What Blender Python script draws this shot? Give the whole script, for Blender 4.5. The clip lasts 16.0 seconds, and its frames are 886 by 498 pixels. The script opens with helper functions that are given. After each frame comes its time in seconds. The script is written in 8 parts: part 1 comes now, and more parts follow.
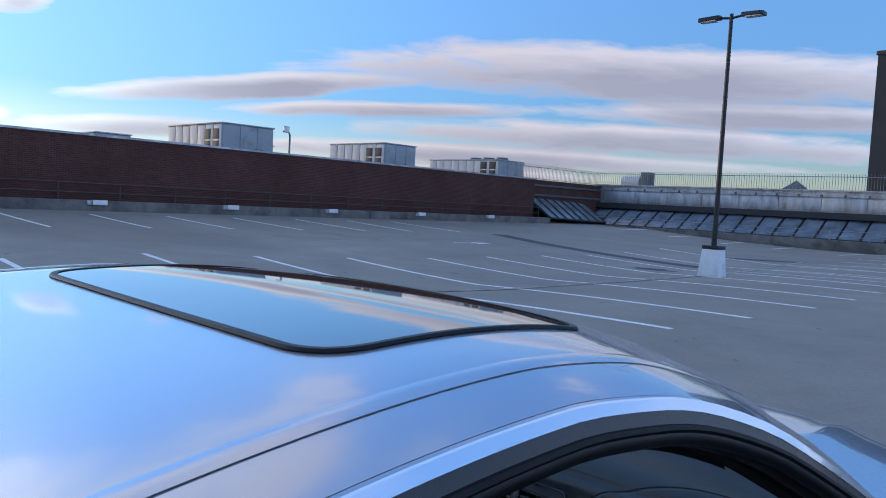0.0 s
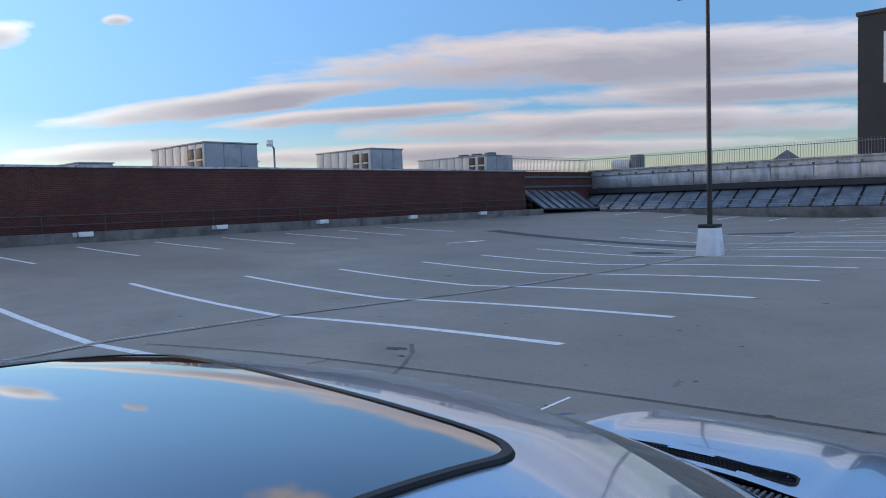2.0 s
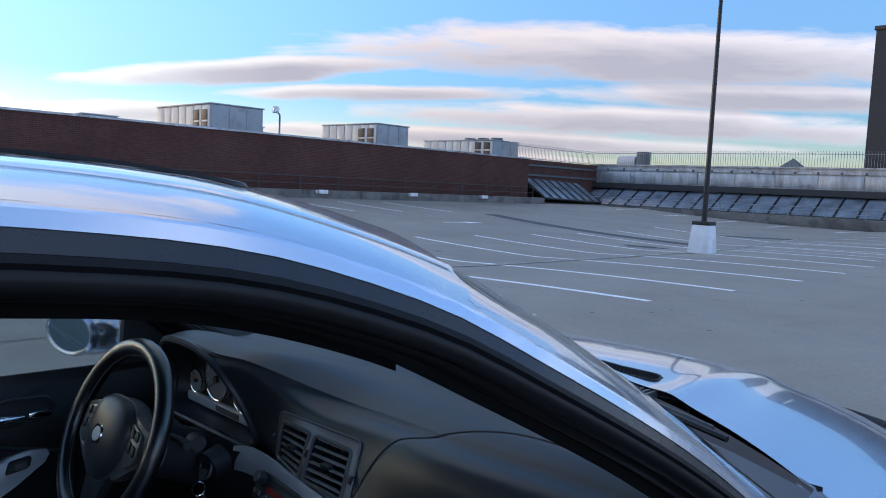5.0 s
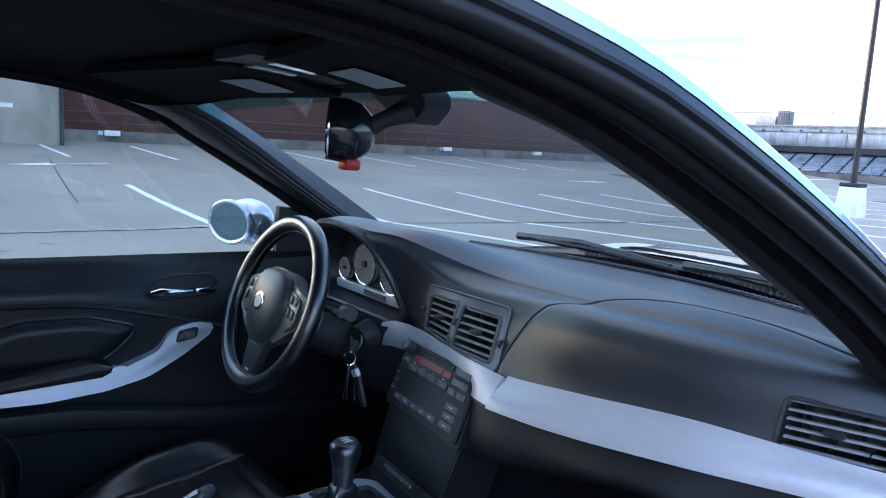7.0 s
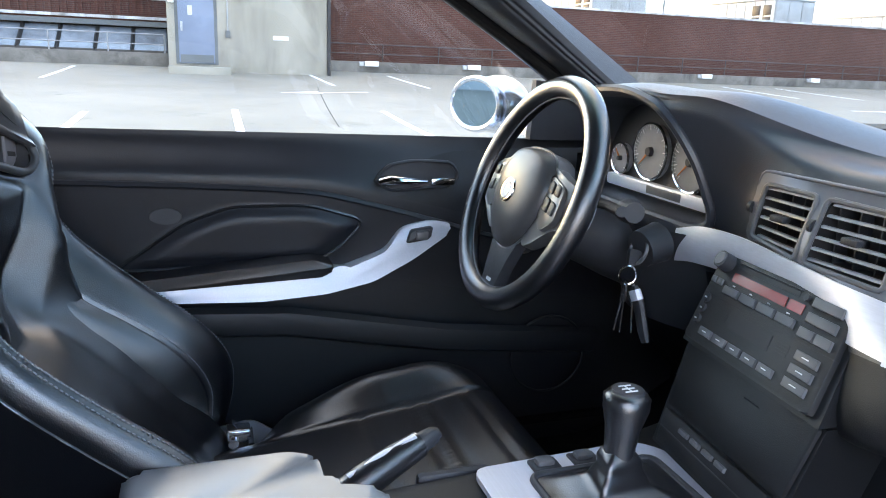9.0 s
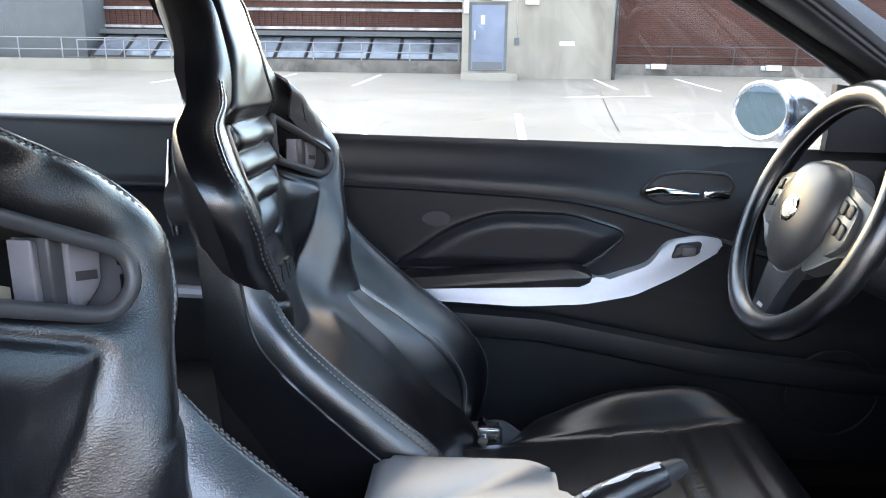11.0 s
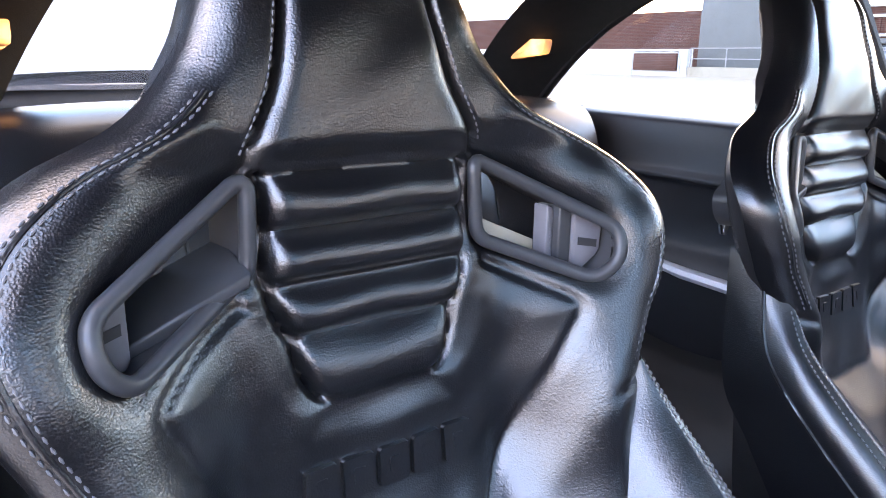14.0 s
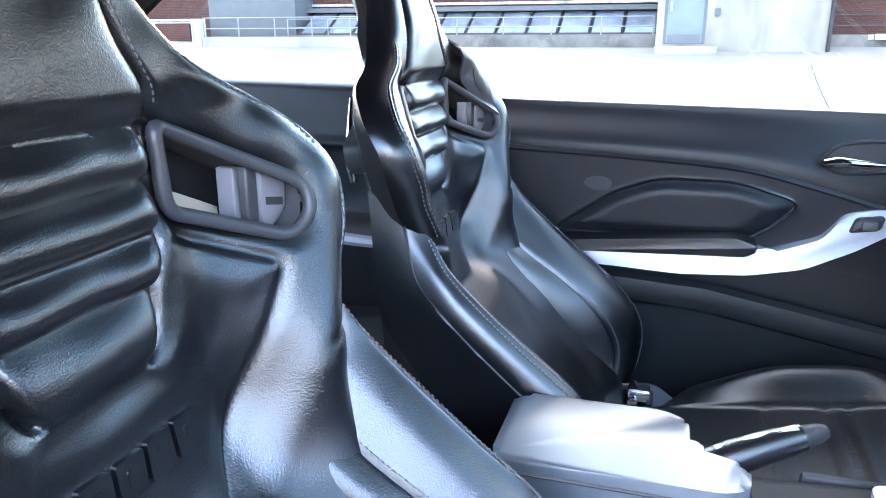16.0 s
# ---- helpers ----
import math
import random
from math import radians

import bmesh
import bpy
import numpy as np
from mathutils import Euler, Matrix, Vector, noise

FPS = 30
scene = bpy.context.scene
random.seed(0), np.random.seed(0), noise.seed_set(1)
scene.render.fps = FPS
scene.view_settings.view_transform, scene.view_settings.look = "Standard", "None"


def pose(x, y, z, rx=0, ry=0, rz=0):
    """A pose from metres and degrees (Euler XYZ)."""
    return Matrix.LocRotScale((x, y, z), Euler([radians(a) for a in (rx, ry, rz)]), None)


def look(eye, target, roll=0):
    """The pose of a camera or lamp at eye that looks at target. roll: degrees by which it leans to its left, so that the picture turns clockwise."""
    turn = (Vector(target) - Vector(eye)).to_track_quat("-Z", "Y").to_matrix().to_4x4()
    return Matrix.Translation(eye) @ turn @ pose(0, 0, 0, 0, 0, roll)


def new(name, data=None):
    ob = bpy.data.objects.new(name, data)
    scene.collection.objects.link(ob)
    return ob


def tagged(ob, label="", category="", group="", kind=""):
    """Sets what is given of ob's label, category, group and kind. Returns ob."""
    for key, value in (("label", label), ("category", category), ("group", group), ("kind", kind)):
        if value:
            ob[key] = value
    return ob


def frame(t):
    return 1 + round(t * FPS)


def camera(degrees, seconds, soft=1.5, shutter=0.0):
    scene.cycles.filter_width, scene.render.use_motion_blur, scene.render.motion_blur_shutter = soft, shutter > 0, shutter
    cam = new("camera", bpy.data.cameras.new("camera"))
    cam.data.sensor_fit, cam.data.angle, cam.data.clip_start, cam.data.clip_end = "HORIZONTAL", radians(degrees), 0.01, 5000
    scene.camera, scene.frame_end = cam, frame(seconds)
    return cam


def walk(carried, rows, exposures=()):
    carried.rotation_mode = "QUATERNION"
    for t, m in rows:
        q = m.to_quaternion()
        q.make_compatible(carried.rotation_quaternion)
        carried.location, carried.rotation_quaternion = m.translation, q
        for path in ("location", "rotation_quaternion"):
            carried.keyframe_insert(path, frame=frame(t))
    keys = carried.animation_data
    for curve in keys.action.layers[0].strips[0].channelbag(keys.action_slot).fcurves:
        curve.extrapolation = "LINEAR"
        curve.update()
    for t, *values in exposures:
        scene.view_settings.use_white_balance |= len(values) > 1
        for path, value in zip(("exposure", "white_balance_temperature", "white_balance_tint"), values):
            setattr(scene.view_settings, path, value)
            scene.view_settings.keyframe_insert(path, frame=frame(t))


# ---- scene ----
cam = camera(61.80, 16.0, 1.0)
PATH = [
    (0, look((0.990, -2.163, 1.578), (-0.392, -0.722, 1.452), 3.09)),
    (0.5, look((0.832, -1.978, 1.621), (-0.524, -0.511, 1.524), 1.68)),
    (1, look((0.735, -1.900, 1.669), (-0.652, -0.462, 1.575), 0.16)),
    (1.5, look((0.765, -1.827, 1.669), (-0.638, -0.407, 1.558), -0.96)),
    (2, look((0.830, -1.795, 1.649), (-0.547, -0.350, 1.520), -1.91)),
    (2.5, look((0.896, -1.613, 1.629), (-0.473, -0.160, 1.510), -2.50)),
    (3, look((0.959, -1.439, 1.631), (-0.425, 0.001, 1.537), -2.16)),
    (3.2, look((0.981, -1.438, 1.637), (-0.404, 0.002, 1.548), -1.79)),
    (5.3, look((1.069, -1.663, 1.391), (-0.312, -0.229, 1.207), 2.89)),
    (5.5, look((1.062, -1.663, 1.385), (-0.327, -0.238, 1.192), 2.72)),
    (6, look((1.061, -1.666, 1.352), (-0.370, -0.286, 1.135), 2.25)),
    (6.5, look((1.059, -1.680, 1.321), (-0.432, -0.371, 1.070), 2.60)),
    (7, look((1.046, -1.695, 1.250), (-0.534, -0.502, 0.962), 3.18)),
    (7.5, look((1.017, -1.676, 1.184), (-0.654, -0.631, 0.844), 3.41)),
    (8, look((0.891, -1.638, 1.133), (-0.838, -0.716, 0.733), 3.43)),
    (8.5, look((0.764, -1.595, 1.115), (-1.013, -0.797, 0.665), 3.07)),
    (9, look((0.673, -1.545, 1.093), (-1.165, -0.929, 0.601), 2.29)),
    (9.2, look((0.644, -1.530, 1.086), (-1.216, -0.996, 0.582), 2.08)),
    (11.3, look((0.681, -1.517, 1.109), (-1.247, -1.770, 0.639), -0.24)),
    (11.5, look((0.696, -1.509, 1.120), (-1.220, -1.874, 0.676), -0.97)),
    (12, look((0.619, -1.470, 1.131), (-1.245, -2.072, 0.728), -1.37)),
    (12.5, look((0.582, -1.478, 1.144), (-1.194, -2.313, 0.760), -1.88)),
    (13, look((0.603, -1.461, 1.139), (-1.020, -2.559, 0.739), -1.82)),
    (13.5, look((0.634, -1.399, 1.127), (-0.774, -2.745, 0.672), -0.54)),
    (14, look((0.659, -1.377, 1.101), (-0.520, -2.914, 0.603), 0.82)),
    (14.5, look((0.661, -1.364, 1.076), (-0.402, -2.943, 0.463), 2.81)),
    (15, look((0.659, -1.353, 1.071), (-0.472, -2.861, 0.403), 3.69)),
    (15.5, look((0.658, -1.357, 1.070), (-0.790, -2.561, 0.397), 3.75)),
    (16, look((0.731, -1.474, 1.087), (-1.100, -2.048, 0.524), -0.19)),
]

EXPOSURES = [(0, 0.62, 6900, 10), (0.5, 0.60, 7500, 10), (3.2, 0.60, 7700, 10), (5.3, 1.02, 7700, 10), (6.5, 1.6, 7000, 12), (7.0, 2.5, 8000, 11), (7.5, 3.2, 10000, 10), (8.0, 3.42, 10400, 12), (9.2, 3.82, 12400, 18),
             (11.3, 3.9, 13800, 20), (13.0, 4.2, 12800, 24), (14.0, 4.4, 12000, 28), (15.5, 4.9, 9900, 14), (16.0, 4.6, 10200, 18)]
walk(cam, PATH, EXPOSURES)

# ---- world and sun: low sun behind the roof-top wall, broken stratus over a clear sky ----
SUN_DIR = Vector((-0.935, -0.345, 0.058)).normalized()
world = bpy.data.worlds.new("evening_sky")
scene.world = world
world.use_nodes = True


class Nodes:
    """Short-hand for building a node tree."""

    def __init__(self, tree):
        self.tree = tree
        tree.nodes.clear()

    def add(self, kind, inputs=None, **settings):
        n = self.tree.nodes.new(kind)
        for k, v in settings.items():
            setattr(n, k, v)
        for k, v in (inputs or {}).items():
            if isinstance(v, bpy.types.NodeSocket):
                self.tree.links.new(v, n.inputs[k])
            else:
                n.inputs[k].default_value = v
        return n

    def math(self, op, a, b=0.0, clamp=False):
        n = self.add("ShaderNodeMath", {0: a, 1: b}, operation=op, use_clamp=clamp)
        return n.outputs[0]

    def mix(self, f, a, b, mode="MIX"):
        n = self.add("ShaderNodeMix", {0: f, 6: a, 7: b}, data_type="RGBA", blend_type=mode)
        return n.outputs[2]

    def ramp(self, f, stops):
        n = self.add("ShaderNodeValToRGB", {0: f})
        el = n.color_ramp.elements
        while len(el) < len(stops):
            el.new(0.5)
        for e, (p, c) in zip(el, stops):
            e.position = p
            e.color = (*c, 1) if len(c) == 3 else c
        return n.outputs[0]

    def noise(self, vec, scale, detail=4.0, rough=0.5, distortion=0.0):
        n = self.add("ShaderNodeTexNoise", {"Vector": vec, "Scale": scale, "Detail": detail, "Roughness": rough, "Distortion": distortion})
        return n.outputs["Fac"]


def sky_nodes():
    n = Nodes(world.node_tree)
    sky = n.add("ShaderNodeTexSky", sky_type="NISHITA", sun_disc=False, sun_elevation=radians(8.0),
                sun_rotation=math.atan2(SUN_DIR.x, SUN_DIR.y), altitude=100, air_density=1.0, dust_density=0.6, ozone_density=2.0)
    way = n.add("ShaderNodeTexCoord").outputs["Generated"]
    sep = n.add("ShaderNodeSeparateXYZ", {0: way})
    up = sep.outputs["Z"]
    # clouds lie on a flat layer, so they close up towards the horizon
    lift = n.math("ADD", n.math("MAXIMUM", up, 0.0), 0.10)
    px = n.math("DIVIDE", sep.outputs["X"], lift)
    py = n.math("DIVIDE", sep.outputs["Y"], lift)
    flat = n.add("ShaderNodeCombineXYZ", {0: px, 1: py, 2: 0.0}).outputs[0]
    spun = n.add("ShaderNodeMapping", {"Vector": flat, "Rotation": (0, 0, radians(-47))}).outputs[0]
    turned = n.add("ShaderNodeMapping", {"Vector": spun, "Location": (1.3, 0.4, 0.0), "Scale": (0.22, 1.25, 1.0)}).outputs[0]
    big = n.noise(turned, 0.62, 7.0, 0.52, 0.35)
    fine = n.noise(flat, 3.2, 6.0, 0.6, 0.2)
    mass = n.math("ADD", n.math("MULTIPLY", big, 0.86), n.math("MULTIPLY", fine, 0.14))
    puff = n.noise(flat, 1.5, 7.0, 0.56, 0.4)
    high = n.ramp(up, [(0.26, (0, 0, 0)), (0.40, (1, 1, 1))])
    mass = n.mix(high, mass, puff)
    # streaks low down, broken puffs overhead
    cover = n.ramp(up, [(0.0, (0.60,) * 3), (0.10, (0.60,) * 3), (0.22, (0.52,) * 3), (0.32, (0.45,) * 3), (0.42, (0.48,) * 3), (0.6, (0.51,) * 3), (1.0, (0.52,) * 3)])
    dense = n.math("MULTIPLY", n.math("ADD", mass, n.math("SUBTRACT", cover, 1.0)), 12.0, True)
    thick = n.math("MULTIPLY", n.math("ADD", mass, n.math("SUBTRACT", cover, 1.12)), 6.0, True)
    # the north-western sky: long flat-based banks, each lying at (aside, height, half length, half depth, slant)
    ahead = n.math("MAXIMUM", n.add("ShaderNodeVectorMath", {0: way, 1: (-0.703, 0.711, 0.0)}, operation="DOT_PRODUCT").outputs["Value"], 0.05)
    aside = n.math("DIVIDE", n.add("ShaderNodeVectorMath", {0: way, 1: (0.711, 0.703, 0.0)}, operation="DOT_PRODUCT").outputs["Value"], ahead)
    height = n.math("DIVIDE", up, ahead)
    plane = n.add("ShaderNodeCombineXYZ", {0: n.math("MULTIPLY", aside, 3.0), 1: n.math("MULTIPLY", height, 16.0), 2: 0.3}).outputs[0]
    curl = n.math("SUBTRACT", n.noise(plane, 1.3, 6.0, 0.58, 0.5), 0.5)
    wisp = n.math("SUBTRACT", n.noise(plane, 4.5, 5.0, 0.6, 0.3), 0.5)
    bank = body = None
    for a0, h0, wide, deep, slant in ((0.30, 0.187, 0.50, 0.040, 0.02), (-0.24, 0.142, 0.29, 0.017, 0.10), (-0.06, 0.120, 0.21, 0.012, 0.05), (0.28, 0.098, 0.42, 0.022, 0.0), (-0.42, 0.080, 0.17, 0.016, 0.03),
                                      (0.46, 0.138, 0.32, 0.020, 0.02), (0.10, 0.066, 0.40, 0.015, 0.0), (-0.66, 0.082, 0.10, 0.022, 0.0), (-0.56, 0.238, 0.055, 0.020, 0.1), (-0.40, 0.252, 0.022, 0.008, 0.0), (-0.28, 0.043, 0.5, 0.012, 0.0)):
        da = n.math("SUBTRACT", aside, a0)
        dh = n.math("SUBTRACT", height, n.math("ADD", h0, n.math("MULTIPLY", da, slant)))
        ra, rh = n.math("DIVIDE", da, wide), n.math("DIVIDE", dh, deep)
        d = n.math("SUBTRACT", 1.0, n.math("ADD", n.math("MULTIPLY", ra, ra), n.math("MULTIPLY", rh, rh)))
        low = n.math("SUBTRACT", d, n.math("MULTIPLY", rh, 0.75))
        bank = d if bank is None else n.math("MAXIMUM", bank, d)
        body = low if body is None else n.math("MAXIMUM", body, low)
    ragged = n.math("ADD", n.math("MULTIPLY", curl, 2.6), n.math("MULTIPLY", wisp, 0.8))
    bank = n.math("MULTIPLY", n.math("ADD", n.math("ADD", bank, ragged), 0.10), 1.5, True)
    body = n.math("MULTIPLY", n.math("ADD", n.math("ADD", body, n.math("MULTIPLY", ragged, 0.5)), -0.25), 1.1, True)
    facing = n.math("MULTIPLY", n.ramp(ahead, [(0.72, (0, 0, 0)), (0.84, (1, 1, 1))]), n.ramp(up, [(0.27, (1, 1, 1)), (0.36, (0, 0, 0))]))
    dense = n.mix(facing, dense, bank)
    thick = n.mix(facing, thick, body)
    toward = n.add("ShaderNodeVectorMath", {0: way, 1: SUN_DIR}, operation="DOT_PRODUCT").outputs["Value"]
    round_sky = n.math("ADD", n.math("MULTIPLY", toward, 0.5), 0.5)
    warm = n.ramp(round_sky, [(0.0, (4.5, 5.5, 8.2)), (0.28, (3.7, 4.5, 6.7)), (0.45, (2.9, 3.1, 4.0)), (0.72, (3.0, 2.85, 3.3)), (0.85, (3.3, 3.55, 4.2)), (0.94, (6.6, 6.9, 7.6)), (1.0, (20.0, 15.5, 11.0))])
    dark = n.ramp(round_sky, [(0.0, (2.4, 2.7, 3.8)), (0.28, (2.1, 2.35, 3.3)), (0.45, (1.6, 1.75, 2.4)), (0.8, (1.65, 1.68, 2.25)), (0.925, (3.0, 3.3, 4.0)), (1.0, (7.0, 5.8, 4.6))])
    cloud = n.mix(thick, warm, dark)
    clear = n.ramp(up, [(0.0, (0.80, 0.80, 1.15)), (0.05, (0.62, 0.75, 1.15)), (0.12, (0.42, 0.70, 1.22)), (0.28, (0.70, 1.06, 1.64)), (0.42, (0.74, 1.12, 1.75)), (1.0, (2.2, 2.6, 3.2))])
    blue = n.mix(1.0, sky.outputs[0], clear, "MULTIPLY")
    col = n.mix(n.math("MULTIPLY", dense, 0.93), blue, cloud)
    bg = n.add("ShaderNodeBackground", {"Color": col, "Strength": 0.15})
    out = n.add("ShaderNodeOutputWorld", {"Surface": bg.outputs[0]})


sky_nodes()
sun = new("sun", bpy.data.lights.new("sun", "SUN"))
sun.data.energy, sun.data.angle, sun.data.color = 0.4, radians(2.0), (1.0, 0.72, 0.42)
sun.matrix_world = look(SUN_DIR * 60, (0, 0, 0))

# ---- materials ----


def material(name, base, rough=0.6, metal=0.0, bump=0.0, bump_scale=60.0, vary=0.12, vary_scale=3.0, coat=0.0, spec=0.5,
             stretch=(1, 1, 1), stain=None, stain_scale=0.7, stain_at=(0.5, 0.7), detail=5.0, rough_vary=0.1):
    m = bpy.data.materials.new(name)
    m.use_nodes = True
    n = Nodes(m.node_tree)
    pos = n.add("ShaderNodeTexCoord").outputs["Object"]
    if stretch != (1, 1, 1):
        pos = n.add("ShaderNodeMapping", {"Vector": pos, "Scale": stretch}).outputs[0]
    f1 = n.noise(pos, vary_scale, detail, 0.6)
    f2 = n.noise(pos, bump_scale, 3.0, 0.6)
    lo = tuple(c * (1 - vary) for c in base)
    hi = tuple(min(1.0, c * (1 + vary)) for c in base)
    col = n.ramp(f1, [(0.3, lo), (0.7, hi)])
    if stain:
        f3 = n.noise(pos, stain_scale, 8.0, 0.62, 0.3)
        col = n.mix(n.ramp(f3, [(stain_at[0], (0, 0, 0)), (stain_at[1], (1, 1, 1))]), col, (*stain, 1))
    grain = n.math("MULTIPLY", n.math("SUBTRACT", f2, 0.5), 0.35 * vary * 2)
    col = n.mix(1.0, col, n.add("ShaderNodeCombineColor", {0: n.math("ADD", 1.0, grain), 1: n.math("ADD", 1.0, grain), 2: n.math("ADD", 1.0, grain)}).outputs[0], "MULTIPLY")
    r = n.math("ADD", rough - rough_vary / 2, n.math("MULTIPLY", f1, rough_vary), True)
    p = n.add("ShaderNodeBsdfPrincipled", {"Base Color": col, "Roughness": r, "Metallic": metal, "Coat Weight": coat, "Coat Roughness": 0.04, "Specular IOR Level": spec})
    if bump:
        b = n.add("ShaderNodeBump", {"Height": f2, "Strength": 1.0, "Distance": bump})
        n.tree.links.new(b.outputs[0], p.inputs["Normal"])
    n.add("ShaderNodeOutputMaterial", {"Surface": p.outputs[0]})
    return m


def glass_material(name, tint, gloss=1.5):
    m = bpy.data.materials.new(name)
    m.use_nodes = True
    n = Nodes(m.node_tree)
    clear = n.add("ShaderNodeBsdfTransparent", {"Color": (*tint, 1)})
    mirror = n.add("ShaderNodeBsdfGlossy", {"Color": (1, 1, 1, 1), "Roughness": 0.01})
    facing = n.add("ShaderNodeLayerWeight", {"Blend": 0.5}).outputs["Facing"]
    sheen = n.math("ADD", 0.045 * (gloss - 0.45), n.math("MULTIPLY", n.math("POWER", facing, 5.0), 0.8))
    mx = n.add("ShaderNodeMixShader", {0: sheen, 1: clear.outputs[0], 2: mirror.outputs[0]})
    n.add("ShaderNodeOutputMaterial", {"Surface": mx.outputs[0]})
    return m


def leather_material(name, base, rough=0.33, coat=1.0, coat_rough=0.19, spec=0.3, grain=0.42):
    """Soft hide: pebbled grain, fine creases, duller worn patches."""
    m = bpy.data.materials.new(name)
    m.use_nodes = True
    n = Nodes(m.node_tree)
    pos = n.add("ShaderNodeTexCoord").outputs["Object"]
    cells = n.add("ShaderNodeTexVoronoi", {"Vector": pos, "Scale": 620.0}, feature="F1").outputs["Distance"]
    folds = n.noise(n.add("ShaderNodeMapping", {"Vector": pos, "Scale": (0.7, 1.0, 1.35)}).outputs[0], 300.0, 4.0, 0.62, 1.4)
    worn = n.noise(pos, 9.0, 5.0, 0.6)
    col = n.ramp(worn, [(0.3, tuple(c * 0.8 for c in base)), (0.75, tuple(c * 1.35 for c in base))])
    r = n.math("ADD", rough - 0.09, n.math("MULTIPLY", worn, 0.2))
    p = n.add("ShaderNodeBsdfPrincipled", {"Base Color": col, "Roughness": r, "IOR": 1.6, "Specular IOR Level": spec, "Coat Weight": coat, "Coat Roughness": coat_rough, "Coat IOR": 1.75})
    h = n.math("ADD", n.math("MULTIPLY", cells, 0.5), n.math("MULTIPLY", folds, 0.8))
    b = n.add("ShaderNodeBump", {"Height": h, "Strength": grain, "Distance": 0.0007})
    n.tree.links.new(b.outputs[0], p.inputs["Normal"])
    n.tree.links.new(b.outputs[0], p.inputs["Coat Normal"])
    n.add("ShaderNodeOutputMaterial", {"Surface": p.outputs[0]})
    return m


def deck_material():
    """Sealed concrete deck: grey with tyre dirt, brown stains, hairline cracks and pits."""
    m = bpy.data.materials.new("concrete_deck")
    m.use_nodes = True
    n = Nodes(m.node_tree)
    pos = n.add("ShaderNodeTexCoord").outputs["Object"]
    wide = n.noise(pos, 0.13, 6.0, 0.6, 0.4)
    mid = n.noise(pos, 0.9, 7.0, 0.62, 0.3)
    fine = n.noise(pos, 26.0, 4.0, 0.7)
    along = n.noise(n.add("ShaderNodeMapping", {"Vector": pos, "Scale": (0.10, 1.5, 1)}).outputs[0], 0.6, 5.0, 0.6)
    col = n.ramp(wide, [(0.32, (0.255, 0.226, 0.188)), (0.68, (0.39, 0.350, 0.294))])
    col = n.mix(n.ramp(mid, [(0.45, (0, 0, 0)), (0.8, (0.75, 0.75, 0.75))]), col, (0.25, 0.24, 0.225, 1))
    col = n.mix(n.ramp(along, [(0.5, (0, 0, 0)), (0.75, (0.5, 0.5, 0.5))]), col, (0.33, 0.29, 0.24, 1))
    col = n.mix(n.ramp(n.noise(pos, 2.1, 3.0, 0.5), [(0.70, (0, 0, 0)), (0.76, (0.7, 0.7, 0.7))]), col, (0.09, 0.085, 0.08, 1))
    col = n.mix(n.ramp(fine, [(0.35, (0.25, 0.25, 0.25)), (0.62, (0, 0, 0))]), col, (0.12, 0.115, 0.11, 1))
    pits = n.add("ShaderNodeTexVoronoi", {"Vector": pos, "Scale": 1.9, "Randomness": 1.0}, feature="F1").outputs["Distance"]
    col = n.mix(n.ramp(pits, [(0.0, (0.9, 0.9, 0.9)), (0.035, (0, 0, 0))]), col, (0.09, 0.075, 0.06, 1))
    blot = n.noise(pos, 0.42, 8.0, 0.68, 0.6)
    col = n.mix(n.ramp(blot, [(0.52, (0, 0, 0)), (0.72, (0.6, 0.6, 0.6))]), col, (0.22, 0.185, 0.15, 1))
    p = n.add("ShaderNodeBsdfPrincipled", {"Base Color": col, "Roughness": 0.72, "Specular IOR Level": 0.35})
    b = n.add("ShaderNodeBump", {"Height": n.math("ADD", fine, n.math("MULTIPLY", mid, 2.0)), "Strength": 0.4, "Distance": 0.006})
    n.tree.links.new(b.outputs[0], p.inputs["Normal"])
    n.add("ShaderNodeOutputMaterial", {"Surface": p.outputs[0]})
    return m


def brick_material(name, dark, light, mortar):
    m = bpy.data.materials.new(name)
    m.use_nodes = True
    n = Nodes(m.node_tree)
    pos = n.add("ShaderNodeTexCoord").outputs["Object"]
    sep = n.add("ShaderNodeSeparateXYZ", {0: pos})
    flat = n.add("ShaderNodeCombineXYZ", {0: n.math("ADD", sep.outputs[0], sep.outputs[1]), 1: sep.outputs[2], 2: 0.0}).outputs[0]
    br = n.add("ShaderNodeTexBrick", {"Vector": flat, "Color1": (*dark, 1), "Color2": (*light, 1), "Mortar": (*mortar, 1), "Scale": 1.0,
                                      "Mortar Size": 0.006, "Brick Width": 0.205, "Row Height": 0.068, "Bias": 0.0})
    patch = n.noise(pos, 0.5, 7.0, 0.6)
    col = n.mix(n.ramp(patch, [(0.35, (0.45, 0.45, 0.45)), (0.7, (0, 0, 0))]), br.outputs["Color"], tuple(c * 0.6 for c in dark) + (1,))
    p = n.add("ShaderNodeBsdfPrincipled", {"Base Color": col, "Roughness": 0.85, "Specular IOR Level": 0.2})
    b = n.add("ShaderNodeBump", {"Height": br.outputs["Fac"], "Strength": 0.6, "Distance": -0.006})
    n.tree.links.new(b.outputs[0], p.inputs["Normal"])
    n.add("ShaderNodeOutputMaterial", {"Surface": p.outputs[0]})
    return m


